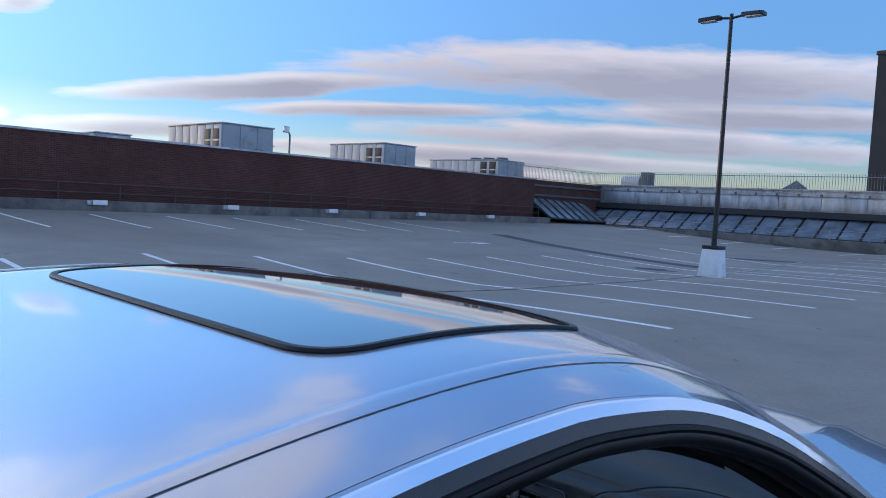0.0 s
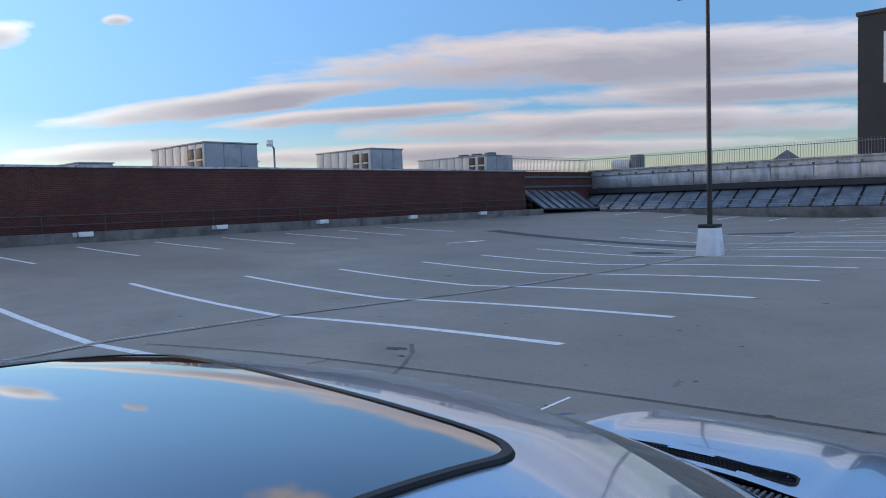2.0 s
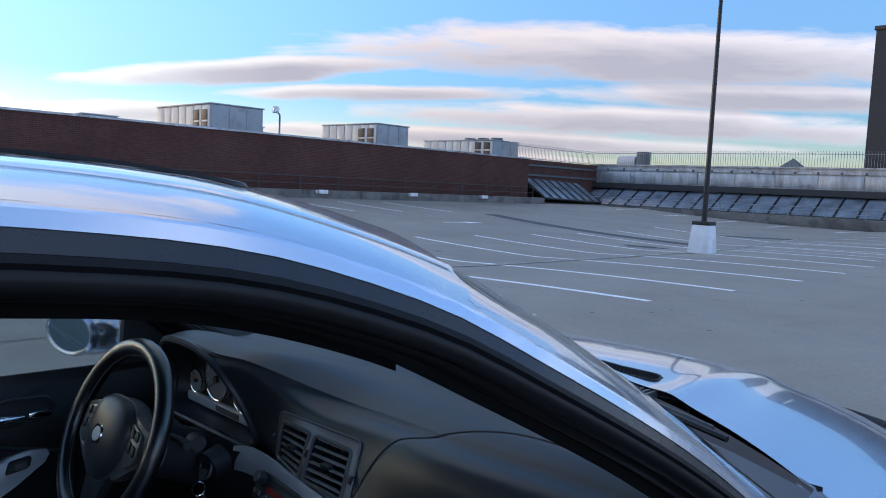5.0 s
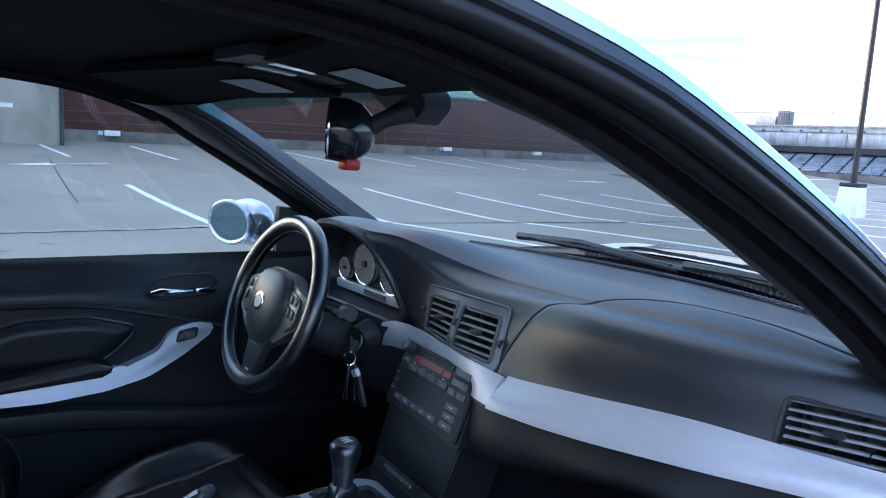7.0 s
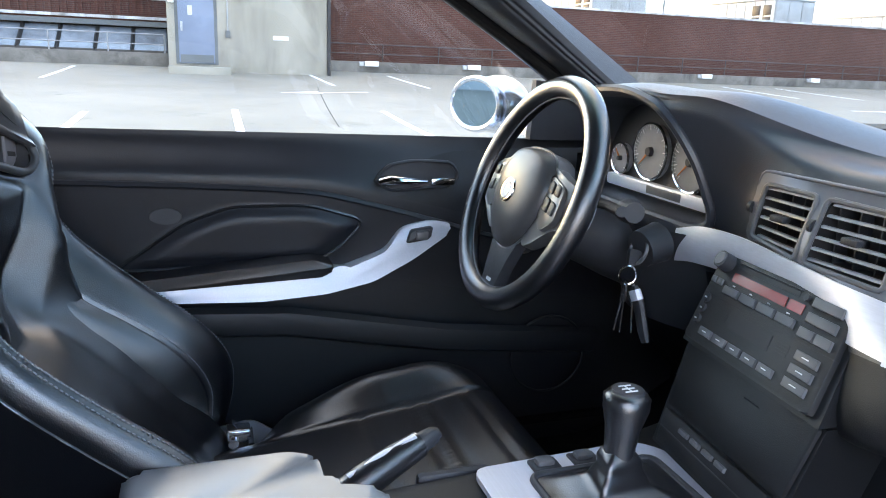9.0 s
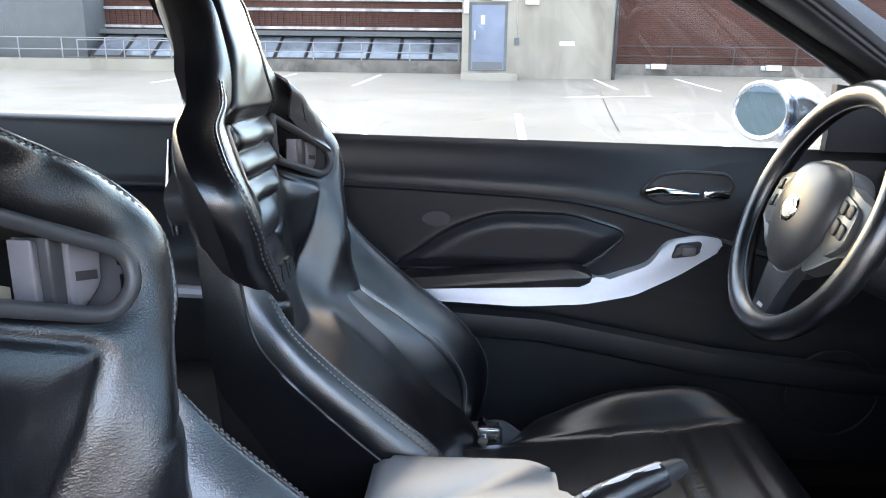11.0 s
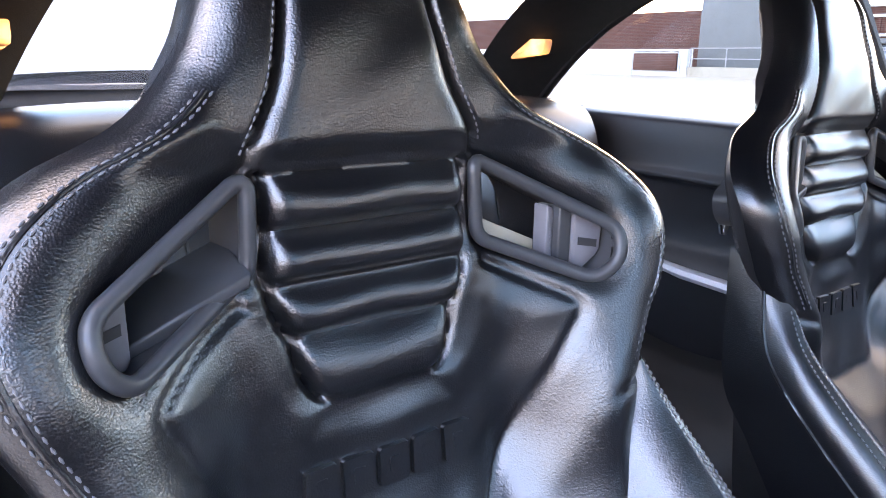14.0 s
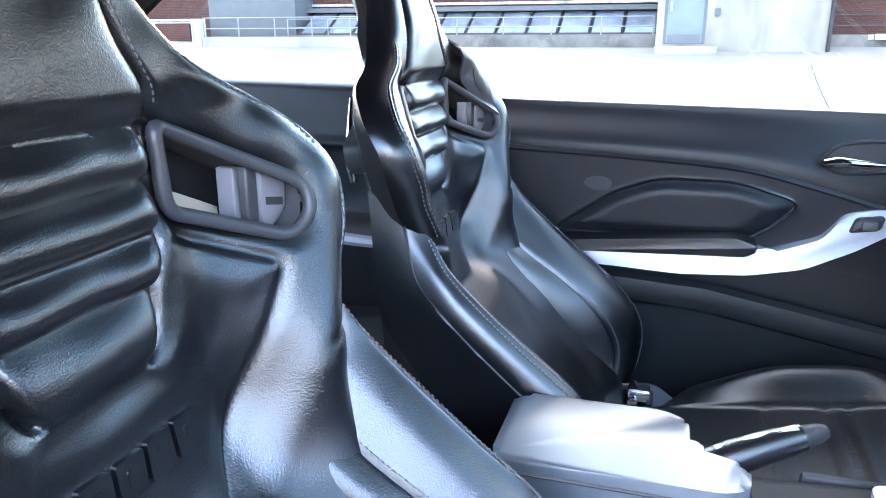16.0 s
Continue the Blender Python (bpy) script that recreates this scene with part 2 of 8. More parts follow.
DECK = deck_material()
BRICK = brick_material("red_brick", (0.095, 0.034, 0.027), (0.135, 0.050, 0.038), (0.13, 0.10, 0.09))
LINE = material("worn_white_line", (0.88, 0.89, 0.90), 0.6, vary=0.12, vary_scale=5, stain=(0.60, 0.59, 0.57), stain_scale=6, stain_at=(0.55, 0.72))
KERB = material("weathered_kerb", (0.17, 0.155, 0.14), 0.9, vary=0.35, vary_scale=1.1, bump=0.01, bump_scale=18, stain=(0.06, 0.052, 0.048), stain_scale=0.9)
CONCRETE = material("tower_concrete", (0.34, 0.31, 0.26), 0.85, vary=0.14, vary_scale=0.5, bump=0.004, bump_scale=30, stretch=(1, 1, 0.35), stain=(0.22, 0.195, 0.16), stain_scale=0.8)
WHITE_BASE = material("painted_pole_base", (0.72, 0.74, 0.76), 0.7, vary=0.10, vary_scale=4, stain=(0.45, 0.42, 0.38), stain_scale=3, stain_at=(0.6, 0.75))
BLACK_METAL = material("black_powder_coat", (0.012, 0.012, 0.013), 0.45, vary=0.2)
GALV = material("galvanised_panel", (0.46, 0.47, 0.48), 0.5, 0.55, vary=0.3, vary_scale=2.5, stain=(0.22, 0.21, 0.20), stain_scale=2.0, stretch=(1, 1, 0.3))
UNIT = material("rooftop_unit_paint", (0.34, 0.36, 0.37), 0.55, vary=0.08, vary_scale=1.2, stain=(0.25, 0.25, 0.24), stain_scale=1.0)
UNIT_PALE = material("rooftop_unit_pale_panel", (0.52, 0.52, 0.50), 0.55, vary=0.06, vary_scale=1.0)
DARK_CLAD = material("dark_cladding", (0.030, 0.029, 0.031), 0.6, vary=0.15, vary_scale=0.8)
SLATE = material("dark_grey_screen", (0.10, 0.115, 0.12), 0.6, vary=0.1)
SKYLIGHT = material("skylight_pane", (0.15, 0.18, 0.21), 0.07, 0.0, vary=0.45, vary_scale=0.9, spec=0.6)
STEEL_BAR = material("galvanised_bar", (0.30, 0.31, 0.33), 0.45, 0.7)
DOOR_BLUE = material("blue_grey_door_paint", (0.15, 0.20, 0.28), 0.5, vary=0.1, vary_scale=2)
ROOF_FELT = material("roof_felt", (0.20, 0.19, 0.18), 0.9, vary=0.2)
SIGN_WHITE = material("white_sign", (0.75, 0.76, 0.75), 0.5)
PALE_WALL = material("pale_render", (0.62, 0.63, 0.64), 0.8, vary=0.1, vary_scale=0.4)
PATCH = material("asphalt_patch", (0.075, 0.075, 0.08), 0.85, vary=0.25, vary_scale=2.0, bump=0.004, bump_scale=40)
TYRE_MARK = material("faint_tyre_rubber", (0.17, 0.155, 0.135), 0.85, vary=0.3, vary_scale=6)
SEALANT = material("joint_sealant", (0.58, 0.55, 0.49), 0.7, vary=0.3, vary_scale=3)
CRACK = material("dark_joint", (0.07, 0.066, 0.06), 0.9, vary=0.3, vary_scale=4)

PAINT = material("silver_metallic_paint", (0.56, 0.63, 0.73), 0.24, 0.85, vary=0.03, vary_scale=2, bump_scale=900, coat=1.0)
TRIM = material("black_trim_rubber", (0.008, 0.0085, 0.010), 0.42, spec=0.16, vary=0.2, vary_scale=30, bump=0.0004, bump_scale=500)
RUBBER = material("door_seal_rubber", (0.008, 0.008, 0.009), 0.42, spec=0.25, vary=0.2, vary_scale=20)
MOULDING = material("satin_black_moulding", (0.012, 0.014, 0.018), 0.28, vary=0.1, vary_scale=20, spec=0.5)
GLASS = glass_material("window_glass", (0.56, 0.615, 0.60), 1.45)
SUNROOF = material("sunroof_glass", (0.006, 0.007, 0.008), 0.03, 0.0, vary=0.0, bump_scale=3, spec=1.0, coat=1.0, rough_vary=0.0)
LEATHER = leather_material("black_leather", (0.0035, 0.004, 0.0055), 0.32)
# armrest: black leather, sky reflection painted in as a pale blue-grey base
LEATHER_SKY_TINT = leather_material("sky_tinted_armrest_leather", (0.085, 0.108, 0.125), 0.40, 0.8, 0.34, 0.8, 0.12)
LEATHER_DULL = leather_material("black_leather_worn", (0.016, 0.0165, 0.019), 0.36)
STRAP_GREY = leather_material("grey_strap_leather", (0.06, 0.062, 0.068), 0.4)
# dash pad: black vinyl, windscreen sheen painted in as grey-blue; lower dash stays darker
VINYL = material("sheen_lifted_dash_vinyl", (0.025, 0.030, 0.039), 0.38, spec=0.75, vary=0.12, vary_scale=14, bump=0.00035, bump_scale=620)
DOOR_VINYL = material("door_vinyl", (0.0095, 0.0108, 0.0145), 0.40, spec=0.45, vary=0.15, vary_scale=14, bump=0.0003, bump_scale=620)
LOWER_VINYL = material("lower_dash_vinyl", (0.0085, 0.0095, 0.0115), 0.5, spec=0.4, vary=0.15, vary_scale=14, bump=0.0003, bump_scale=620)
PLASTIC = material("black_plastic", (0.027, 0.029, 0.034), 0.45, vary=0.15, vary_scale=18, bump=0.0004, bump_scale=700)
PLASTIC_GREY = material("grey_button_plastic", (0.10, 0.102, 0.108), 0.42, vary=0.1, vary_scale=30)
ALU = material("brushed_silver_trim", (0.62, 0.64, 0.70), 0.40, 0.30, vary=0.05, vary_scale=30, stretch=(1, 12, 12), bump_scale=300)
SATIN = material("satin_grey_metal", (0.15, 0.155, 0.175), 0.34, 0.5, vary=0.05, vary_scale=30)
SLAT_GREY = material("grey_vent_slat", (0.26, 0.265, 0.28), 0.34, vary=0.1, vary_scale=30)
HUB_GREY = material("grey_hub_plastic", (0.055, 0.055, 0.058), 0.36, vary=0.1, vary_scale=20)
SPOKE = material("pewter_spoke", (0.20, 0.20, 0.20), 0.34, 0.4, vary=0.05, vary_scale=30)
CHROME = material("chrome", (0.85, 0.86, 0.88), 0.08, 1.0, vary=0.02)
FABRIC = material("black_headliner_cloth", (0.013, 0.013, 0.014), 0.95, vary=0.2, vary_scale=40, bump=0.001, bump_scale=900, spec=0.2)
CARPET = material("black_carpet", (0.010, 0.010, 0.011), 1.0, vary=0.3, vary_scale=60, bump=0.004, bump_scale=700, spec=0.1)
STITCH = material("grey_thread", (0.13, 0.13, 0.14), 0.7)
SIDE_MIRROR = material("blue_tinted_mirror", (0.20, 0.33, 0.40), 0.03, 1.0, vary=0.0, rough_vary=0.0)
MIRROR = material("mirror_glass", (0.80, 0.86, 0.93), 0.02, 1.0, vary=0.0, rough_vary=0.0)
DIAL = material("grey_dial_face", (0.23, 0.24, 0.25), 0.5, vary=0.08, vary_scale=60)
DISPLAY = material("unlit_red_display", (0.30, 0.022, 0.020), 0.25)
ORANGE = material("amber_reflector", (0.55, 0.15, 0.03), 0.3)
RED = material("red_plastic", (0.5, 0.015, 0.02), 0.4)
TYRE = material("tyre_rubber", (0.018, 0.018, 0.018), 0.85, vary=0.2, bump=0.003, bump_scale=120)
RIM = material("alloy_rim", (0.52, 0.53, 0.55), 0.3, 0.9)
LAMP_ON = bpy.data.materials.new("lit_courtesy_lens")
LAMP_ON.use_nodes = True
_n = Nodes(LAMP_ON.node_tree)
_glow = _n.ramp(_n.noise(_n.add("ShaderNodeTexCoord").outputs["Object"], 22.0, 2.0), [(0.35, (0.10, 0.03, 0.008)), (0.55, (1.0, 0.55, 0.24)), (0.75, (1.0, 0.85, 0.62))])
_n.add("ShaderNodeOutputMaterial", {"Surface": _n.add("ShaderNodeBsdfPrincipled", {"Base Color": (0.4, 0.25, 0.15, 1), "Roughness": 0.2, "Emission Color": _glow, "Emission Strength": 0.10}).outputs[0]})
LAMP_GLASS = material("headlamp_lens", (0.55, 0.58, 0.60), 0.08, 0.3, coat=1.0)
RED_LENS = material("tail_lamp_lens", (0.25, 0.008, 0.01), 0.15, coat=1.0)
MIRROR_BLACK = material("gloss_black_housing", (0.010, 0.012, 0.014), 0.22, coat=0.6)
TEAL_EDGE = glass_material("visor_tint_band", (0.30, 0.72, 0.74), 1.2)
WHITE_MARK = material("white_marking", (0.7, 0.7, 0.7), 0.6)

# ---- mesh helpers ----


def finish(name, bm, mat, sharp=38.0):
    me = bpy.data.meshes.new(name)
    bmesh.ops.recalc_face_normals(bm, faces=bm.faces)
    bm.to_mesh(me)
    bm.free()
    for p in me.polygons:
        p.use_smooth = True
    me.set_sharp_from_angle(angle=radians(sharp))
    me.materials.append(mat)
    return me


def part(name, bm, mat, parent=None, label="", sharp=38.0):
    """Links a bmesh, in world places, as one mesh object under a thing or a part."""
    ob = new(name, finish(name, bm, mat, sharp))
    if parent is not None:
        ob.parent = parent
        ob.matrix_parent_inverse = Matrix.Translation(-parent.location) if parent.type == "EMPTY" else Matrix.Identity(4)
    if label:
        tagged(ob, label=label)
    return ob


def thing(name, place, label, category, group="", kind=""):
    ob = new(name)
    ob.location = place
    return tagged(ob, label, category, group, kind)


def box(bm, lo, hi, bevel=0.0, m=None, segments=2):
    lo, hi = Vector(lo), Vector(hi)
    c, s = (lo + hi) / 2, hi - lo
    mat = Matrix.Translation(c) @ Matrix.Diagonal((*s, 1))
    made = bmesh.ops.create_cube(bm, size=1.0, matrix=mat)["verts"]
    if bevel > 0:
        edges = list({e for v in made for e in v.link_edges})
        made = list({v for f in bmesh.ops.bevel(bm, geom=edges, offset=bevel, segments=segments, profile=0.5, affect="EDGES")["faces"] for v in f.verts} | {v for v in made if v.is_valid})
    if m is not None:
        bmesh.ops.transform(bm, matrix=m, verts=[v for v in made if v.is_valid])
    return made


def boxed(lo, hi, bevel=0.0, m=None, segments=2):
    bm = bmesh.new()
    box(bm, lo, hi, bevel, m, segments)
    return bm


def cyl(bm, a, b, r, r2=None, n=20, caps=True):
    a, b = Vector(a), Vector(b)
    d = b - a
    turn = d.to_track_quat("Z", "Y").to_matrix().to_4x4()
    return bmesh.ops.create_cone(bm, cap_ends=caps, segments=n, radius1=r, radius2=r if r2 is None else r2, depth=d.length,
                                 matrix=Matrix.Translation((a + b) / 2) @ turn)["verts"]


def tube(bm, pts, r, n=10, closed=False, flat=1.0, up=None):
    """A rod swept along points; r may be a list. flat squashes it along its second axis."""
    pts = [Vector(p) for p in pts]
    rows, last = [], up or Vector((0, 0, 1))
    for i, p in enumerate(pts):
        if closed:
            d = pts[(i + 1) % len(pts)] - pts[i - 1]
        else:
            d = pts[min(i + 1, len(pts) - 1)] - pts[max(i - 1, 0)]
        d.normalize()
        side = d.cross(last)
        if side.length < 1e-4:
            side = d.orthogonal()
        side.normalize()
        top = side.cross(d)
        last = top
        rr = r[i] if isinstance(r, (list, tuple)) else r
        rows.append([bm.verts.new(p + side * (rr * math.cos(2 * math.pi * k / n)) + top * (rr * flat * math.sin(2 * math.pi * k / n))) for k in range(n)])
    for i in range(len(rows) if closed else len(rows) - 1):
        a, b = rows[i], rows[(i + 1) % len(rows)]
        for k in range(n):
            bm.faces.new((a[k], a[(k + 1) % n], b[(k + 1) % n], b[k]))
    if not closed:
        bm.faces.new(rows[0][::-1])
        bm.faces.new(rows[-1])
    return bm


def rod(pts, r, n=10, closed=False, flat=1.0, up=None):
    return tube(bmesh.new(), pts, r, n, closed, flat, up)


def sheet(fn, nu, nv, keep=None, bm=None):
    """A surface from fn(u, v), u and v from 0 to 1; keep(u, v) drops cells."""
    bm = bm or bmesh.new()
    g = [[bm.verts.new(fn(i / nu, j / nv)) for j in range(nv + 1)] for i in range(nu + 1)]
    for i in range(nu):
        for j in range(nv):
            if keep is None or keep((i + 0.5) / nu, (j + 0.5) / nv):
                bm.faces.new((g[i][j], g[i + 1][j], g[i + 1][j + 1], g[i][j + 1]))
    loose = [v for v in bm.verts if not v.link_faces]
    bmesh.ops.delete(bm, geom=loose, context="VERTS")
    return bm


def thicken(bm, t):
    bmesh.ops.recalc_face_normals(bm, faces=bm.faces)
    bmesh.ops.solidify(bm, geom=list(bm.faces), thickness=t)
    return bm


def slab(poly, to3, depth, bevel=0.0):
    """A flat plate of the outline poly (2D points), placed by to3(a, b, d)."""
    bm = bmesh.new()
    top = [bm.verts.new(to3(a, b, 0.0)) for a, b in poly]
    low = [bm.verts.new(to3(a, b, depth)) for a, b in poly]
    ft = bm.faces.new(top)
    bm.faces.new(low[::-1])
    for i in range(len(poly)):
        j = (i + 1) % len(poly)
        bm.faces.new((top[i], low[i], low[j], top[j]))
    if bevel:
        bmesh.ops.bevel(bm, geom=list(ft.edges), offset=bevel, segments=2, profile=0.5, affect="EDGES")
    return bm


def curve(keys, x):
    """Smooth interpolation (Catmull-Rom) of rows (x, a, b, ...) sorted by x."""
    if x <= keys[0][0]:
        return keys[0][1:] if len(keys[0]) > 2 else keys[0][1]
    if x >= keys[-1][0]:
        return keys[-1][1:] if len(keys[-1]) > 2 else keys[-1][1]
    i = max(k for k in range(len(keys) - 1) if keys[k][0] <= x)
    p1, p2 = keys[i], keys[i + 1]
    p0, p3 = keys[max(i - 1, 0)], keys[min(i + 2, len(keys) - 1)]
    h = p2[0] - p1[0]
    t = (x - p1[0]) / h
    out = []
    for k in range(1, len(p1)):
        m1 = (p2[k] - p0[k]) / max(1e-6, p2[0] - p0[0]) * h
        m2 = (p3[k] - p1[k]) / max(1e-6, p3[0] - p1[0]) * h
        t2, t3 = t * t, t * t * t
        out.append((2 * t3 - 3 * t2 + 1) * p1[k] + (t3 - 2 * t2 + t) * m1 + (-2 * t3 + 3 * t2) * p2[k] + (t3 - t2) * m2)
    return tuple(out) if len(out) > 1 else out[0]


def smooth(a):
    a = min(1.0, max(0.0, a))
    return a * a * (3 - 2 * a)


def rounded(poly, r, n=5):
    """A 2D outline with its corners rounded."""
    out = []
    for i, p in enumerate(poly):
        p, a, b = Vector(p), Vector(poly[i - 1]), Vector(poly[(i + 1) % len(poly)])
        da, db = (a - p), (b - p)
        ra = min(r, da.length * 0.45, db.length * 0.45)
        pa, pb = p + da.normalized() * ra, p + db.normalized() * ra
        for k in range(n + 1):
            t = k / n
            q = pa * (1 - t) ** 2 + p * 2 * t * (1 - t) + pb * t * t
            out.append((q.x, q.y))
    return out


def dense(poly, pieces=24):
    """The same outline with its long sides cut into pieces."""
    out = []
    for i, (x, y) in enumerate(poly):
        bx, by = poly[(i + 1) % len(poly)]
        n = pieces if math.hypot(bx - x, by - y) > 0.1 else 1
        out += [(x + (bx - x) * k / n, y + (by - y) * k / n) for k in range(n)]
    return out


def inside(poly, x, y):
    hit, j = False, len(poly) - 1
    for i in range(len(poly)):
        (xi, yi), (xj, yj) = poly[i], poly[j]
        if (yi > y) != (yj > y) and x < (xj - xi) * (y - yi) / (yj - yi) + xi:
            hit = not hit
        j = i
    return hit


def edge_gap(poly, x, y):
    """Distance from a point to an outline."""
    best = 9.0
    for i in range(len(poly)):
        (ax, ay), (bx, by) = poly[i - 1], poly[i]
        dx, dy = bx - ax, by - ay
        t = max(0.0, min(1.0, ((x - ax) * dx + (y - ay) * dy) / max(1e-12, dx * dx + dy * dy)))
        best = min(best, math.hypot(x - ax - t * dx, y - ay - t * dy))
    return best

# ---- the roof deck ----


def deck_z(x, y):
    """Height of the deck: it falls from the car to a valley, then climbs to the long brick wall."""
    if x > 0:
        z = 0.05
    elif x > -10:
        z = 0.05 - 0.0029 * x * x
    else:
        u = -10 - max(x, -28)
        z = -0.24 + 0.0029 * u * u
    return z + 0.24 * smooth((y - 24) / 18) * smooth((x + 27) / 4)


def build_deck():
    xs = [-2500, -600, -150, -60] + [-30 + 0.5 * i for i in range(85)] + [18, 30, 60, 150, 600, 2500]
    ys = [-2500, -600, -150, -70] + [-45 + 1.0 * i for i in range(97)] + [70, 150, 600, 2500]
    bm = bmesh.new()
    g = [[bm.verts.new((x, y, deck_z(x, y))) for y in ys] for x in xs]
    for i in range(len(xs) - 1):
        for j in range(len(ys) - 1):
            bm.faces.new((g[i][j], g[i + 1][j], g[i + 1][j + 1], g[i][j + 1]))
    ob = part("ground", bm, DECK)
    return tagged(ob, "stained grey concrete parking deck sloping to a drain valley", "parking deck", kind="structure")


GROUND = build_deck()


def strip(name, a, b, wide, mat, lift=0.004, taper=0.0):
    """A painted or sealed strip that follows the deck from a to b."""
    a, b = Vector(a), Vector(b)
    d = b - a
    n = max(2, int(d.length / 0.4))
    side = Vector((-d.y, d.x)).normalized() * wide / 2
    bm = bmesh.new()
    rows = []
    for i in range(n + 1):
        p = a + d * (i / n)
        w = side * (1 + random.uniform(-0.05, 0.05))
        rows.append([bm.verts.new((q.x, q.y, deck_z(q.x, q.y) + lift)) for q in (p + w, p, p - w)])
    for r, s in zip(rows, rows[1:]):
        for k in (0, 1):
            bm.faces.new((r[k], r[k + 1], s[k + 1], s[k]))
    return part(name, bm, mat, GROUND)


NEAR_ROW = [(-16.6, 2.62, -3.96, 2.09), (-17.05, 5.93, -3.88, 5.02), (-16.2, 8.57, -3.69, 7.34), (-15.5, 11.13, -3.48, 9.6), (-15.07, 13.95, -3.35, 12.24),
            (-15.05, 16.68, -3.37, 14.79), (-14.99, 19.68, -3.45, 17.31), (-14.93, 22.52, -3.9, 19.75), (-15.36, 26.15, -4.3, 22.94), (-16.0, 30.5, -4.9, 26.66),
            (-16.5, -0.76, -3.9, -1.05), (-15.6, -3.66, -3.9, -3.58), (-15.4, -6.5, -3.9, -6.3)]
for x0, y0, x1, y1 in NEAR_ROW:
    strip("parking_line", (x0, y0), (x1, y1), 0.15, LINE)
for y0, y1 in ((7.95, 8.66), (10.72, 11.63), (13.51, 14.62), (16.53, 17.75), (19.38, 20.39), (22.16, 23.6), (5.0, 5.58), (2.11, 2.51), (-5.2, -5.61), (-8.2, -8.85), (-11.2, -12.0)):
    strip("parking_line", (-25.9, y0), (-22.6, y1), 0.13, LINE)
for x0, x1 in ((-23.2, -22.9), (-20.1, -19.7), (-16.8, -16.5), (-13.9, -13.75), (-10.2, -10.4), (-7.2, -7.5)):
    strip("parking_line", (x0, 42.4), (x1, 38.6), 0.13, LINE)
for i in range(9):
    strip("parking_line", (-8.6, 21.9 + 2.6 * i), (-3.2, 21.4 + 2.5 * i), 0.10, LINE)
strip("parking_line", (-2.52, 3.15), (-2.48, 2.45), 0.03, LINE)


def arrow(x, y, long, turn):
    c, s = math.cos(radians(turn)), math.sin(radians(turn))
    pts = [(0, 0.06), (long * 0.55, 0.06), (long * 0.55, 0.26), (long, 0), (long * 0.55, -0.26), (long * 0.55, -0.06), (0, -0.06)]
    bm = bmesh.new()
    bm.faces.new([bm.verts.new((x + a * c - b * s, y + a * s + b * c, deck_z(x + a * c - b * s, y + a * s + b * c) + 0.012)) for a, b in pts])
    return part("direction_arrow", bm, LINE, GROUND)


arrow(-18.95, 19.2, 2.1, 84)
arrow(-21.0, 3.2, 2.7, -76)
# long seams of the deck, the drain joint and repairs
SEAM = [(-9.9, -14), (-9.9, 1.4), (-10.2, 2.6), (-10.0, 5.3), (-9.3, 7.7), (-8.7, 9.8), (-8.45, 14.8), (-8.4, 20.0), (-9.2, 26), (-9.7, 31)]
for a, b in zip(SEAM, SEAM[1:]):
    strip("drain_joint", a, b, 0.17, SEALANT, 0.012)
    strip("drain_joint", (a[0] + 0.02, a[1]), (b[0] + 0.02, b[1]), 0.03, CRACK, 0.016)
for a, b in (((-6.6, 3.05), (-0.1, 3.55)), ((-0.1, 3.55), (9, 4.1)), ((-9.2, 2.7), (-6.6, 3.05)), ((-13.4, 1.0), (-22, 1.9)), ((-5.9, -6), (-5.6, 3.1))):
    strip("slab_joint", a, b, 0.022, CRACK, 0.010)
for a, b in (((-5.48, 3.82), (-5.47, 4.0)), ((-5.49, 4.24), (-5.06, 3.84)), ((-5.06, 3.84), (-4.64, 3.30)), ((-4.64, 3.30), (-4.38, 2.90))):
    strip("tyre_mark", a, b, 0.05, TYRE_MARK, 0.003)
strip("repair_patch", (-21.8, 25.4), (-10.3, 23.0), 0.9, PATCH, 0.003)
strip("repair_patch", (-13.0, 29.0), (-9.6, 31.0), 0.7, PATCH, 0.003)


def blot(x, y, r, mat, n=14):
    bm = bmesh.new()
    ring = []
    for k in range(n):
        a = 2 * math.pi * k / n
        q = r * random.uniform(0.55, 1.15)
        px, py = x + 1.6 * q * math.cos(a), y + q * math.sin(a)
        ring.append(bm.verts.new((px, py, deck_z(px, py) + 0.004)))
    bm.faces.new(ring)
    return part("oil_stain", bm, mat, GROUND)


blot(-5.45, 3.95, 0.10, PATCH)
blot(-10.7, 19.9, 0.55, PATCH)
for k in range(46):
    blot(random.uniform(-6.5, 3.5), random.uniform(2.2, 10.5), random.uniform(0.012, 0.035), CRACK, 7)

# ---- long brick wall, its kerb, rail and lights ----
WALL_X = -27.2


def bar_wall(name, lo, hi, mat, label, category="wall", bevel=0.0):
    return tagged(part(name, boxed(lo, hi, bevel), mat), label, category, kind="structure")


bar_wall("wall_west", (WALL_X - 0.4, 2.6, 0.0), (WALL_X, 35.2, 3.30), BRICK, "long dark red brick parapet wall along the deck")
bar_wall("coping_west", (WALL_X - 0.5, 2.6, 3.30), (WALL_X + 0.06, 35.3, 3.38), GALV, "pale metal coping on the brick wall", "coping")
bar_wall("kerb_west", (WALL_X - 0.02, 2.7, 0.2), (WALL_X + 0.42, 36.5, 0.96), KERB, "weathered stained concrete kerb under the brick wall", "kerb", 0.02)


RAIL_DARK = material("rusted_rail_paint", (0.07, 0.06, 0.058), 0.7, vary=0.3, vary_scale=4)


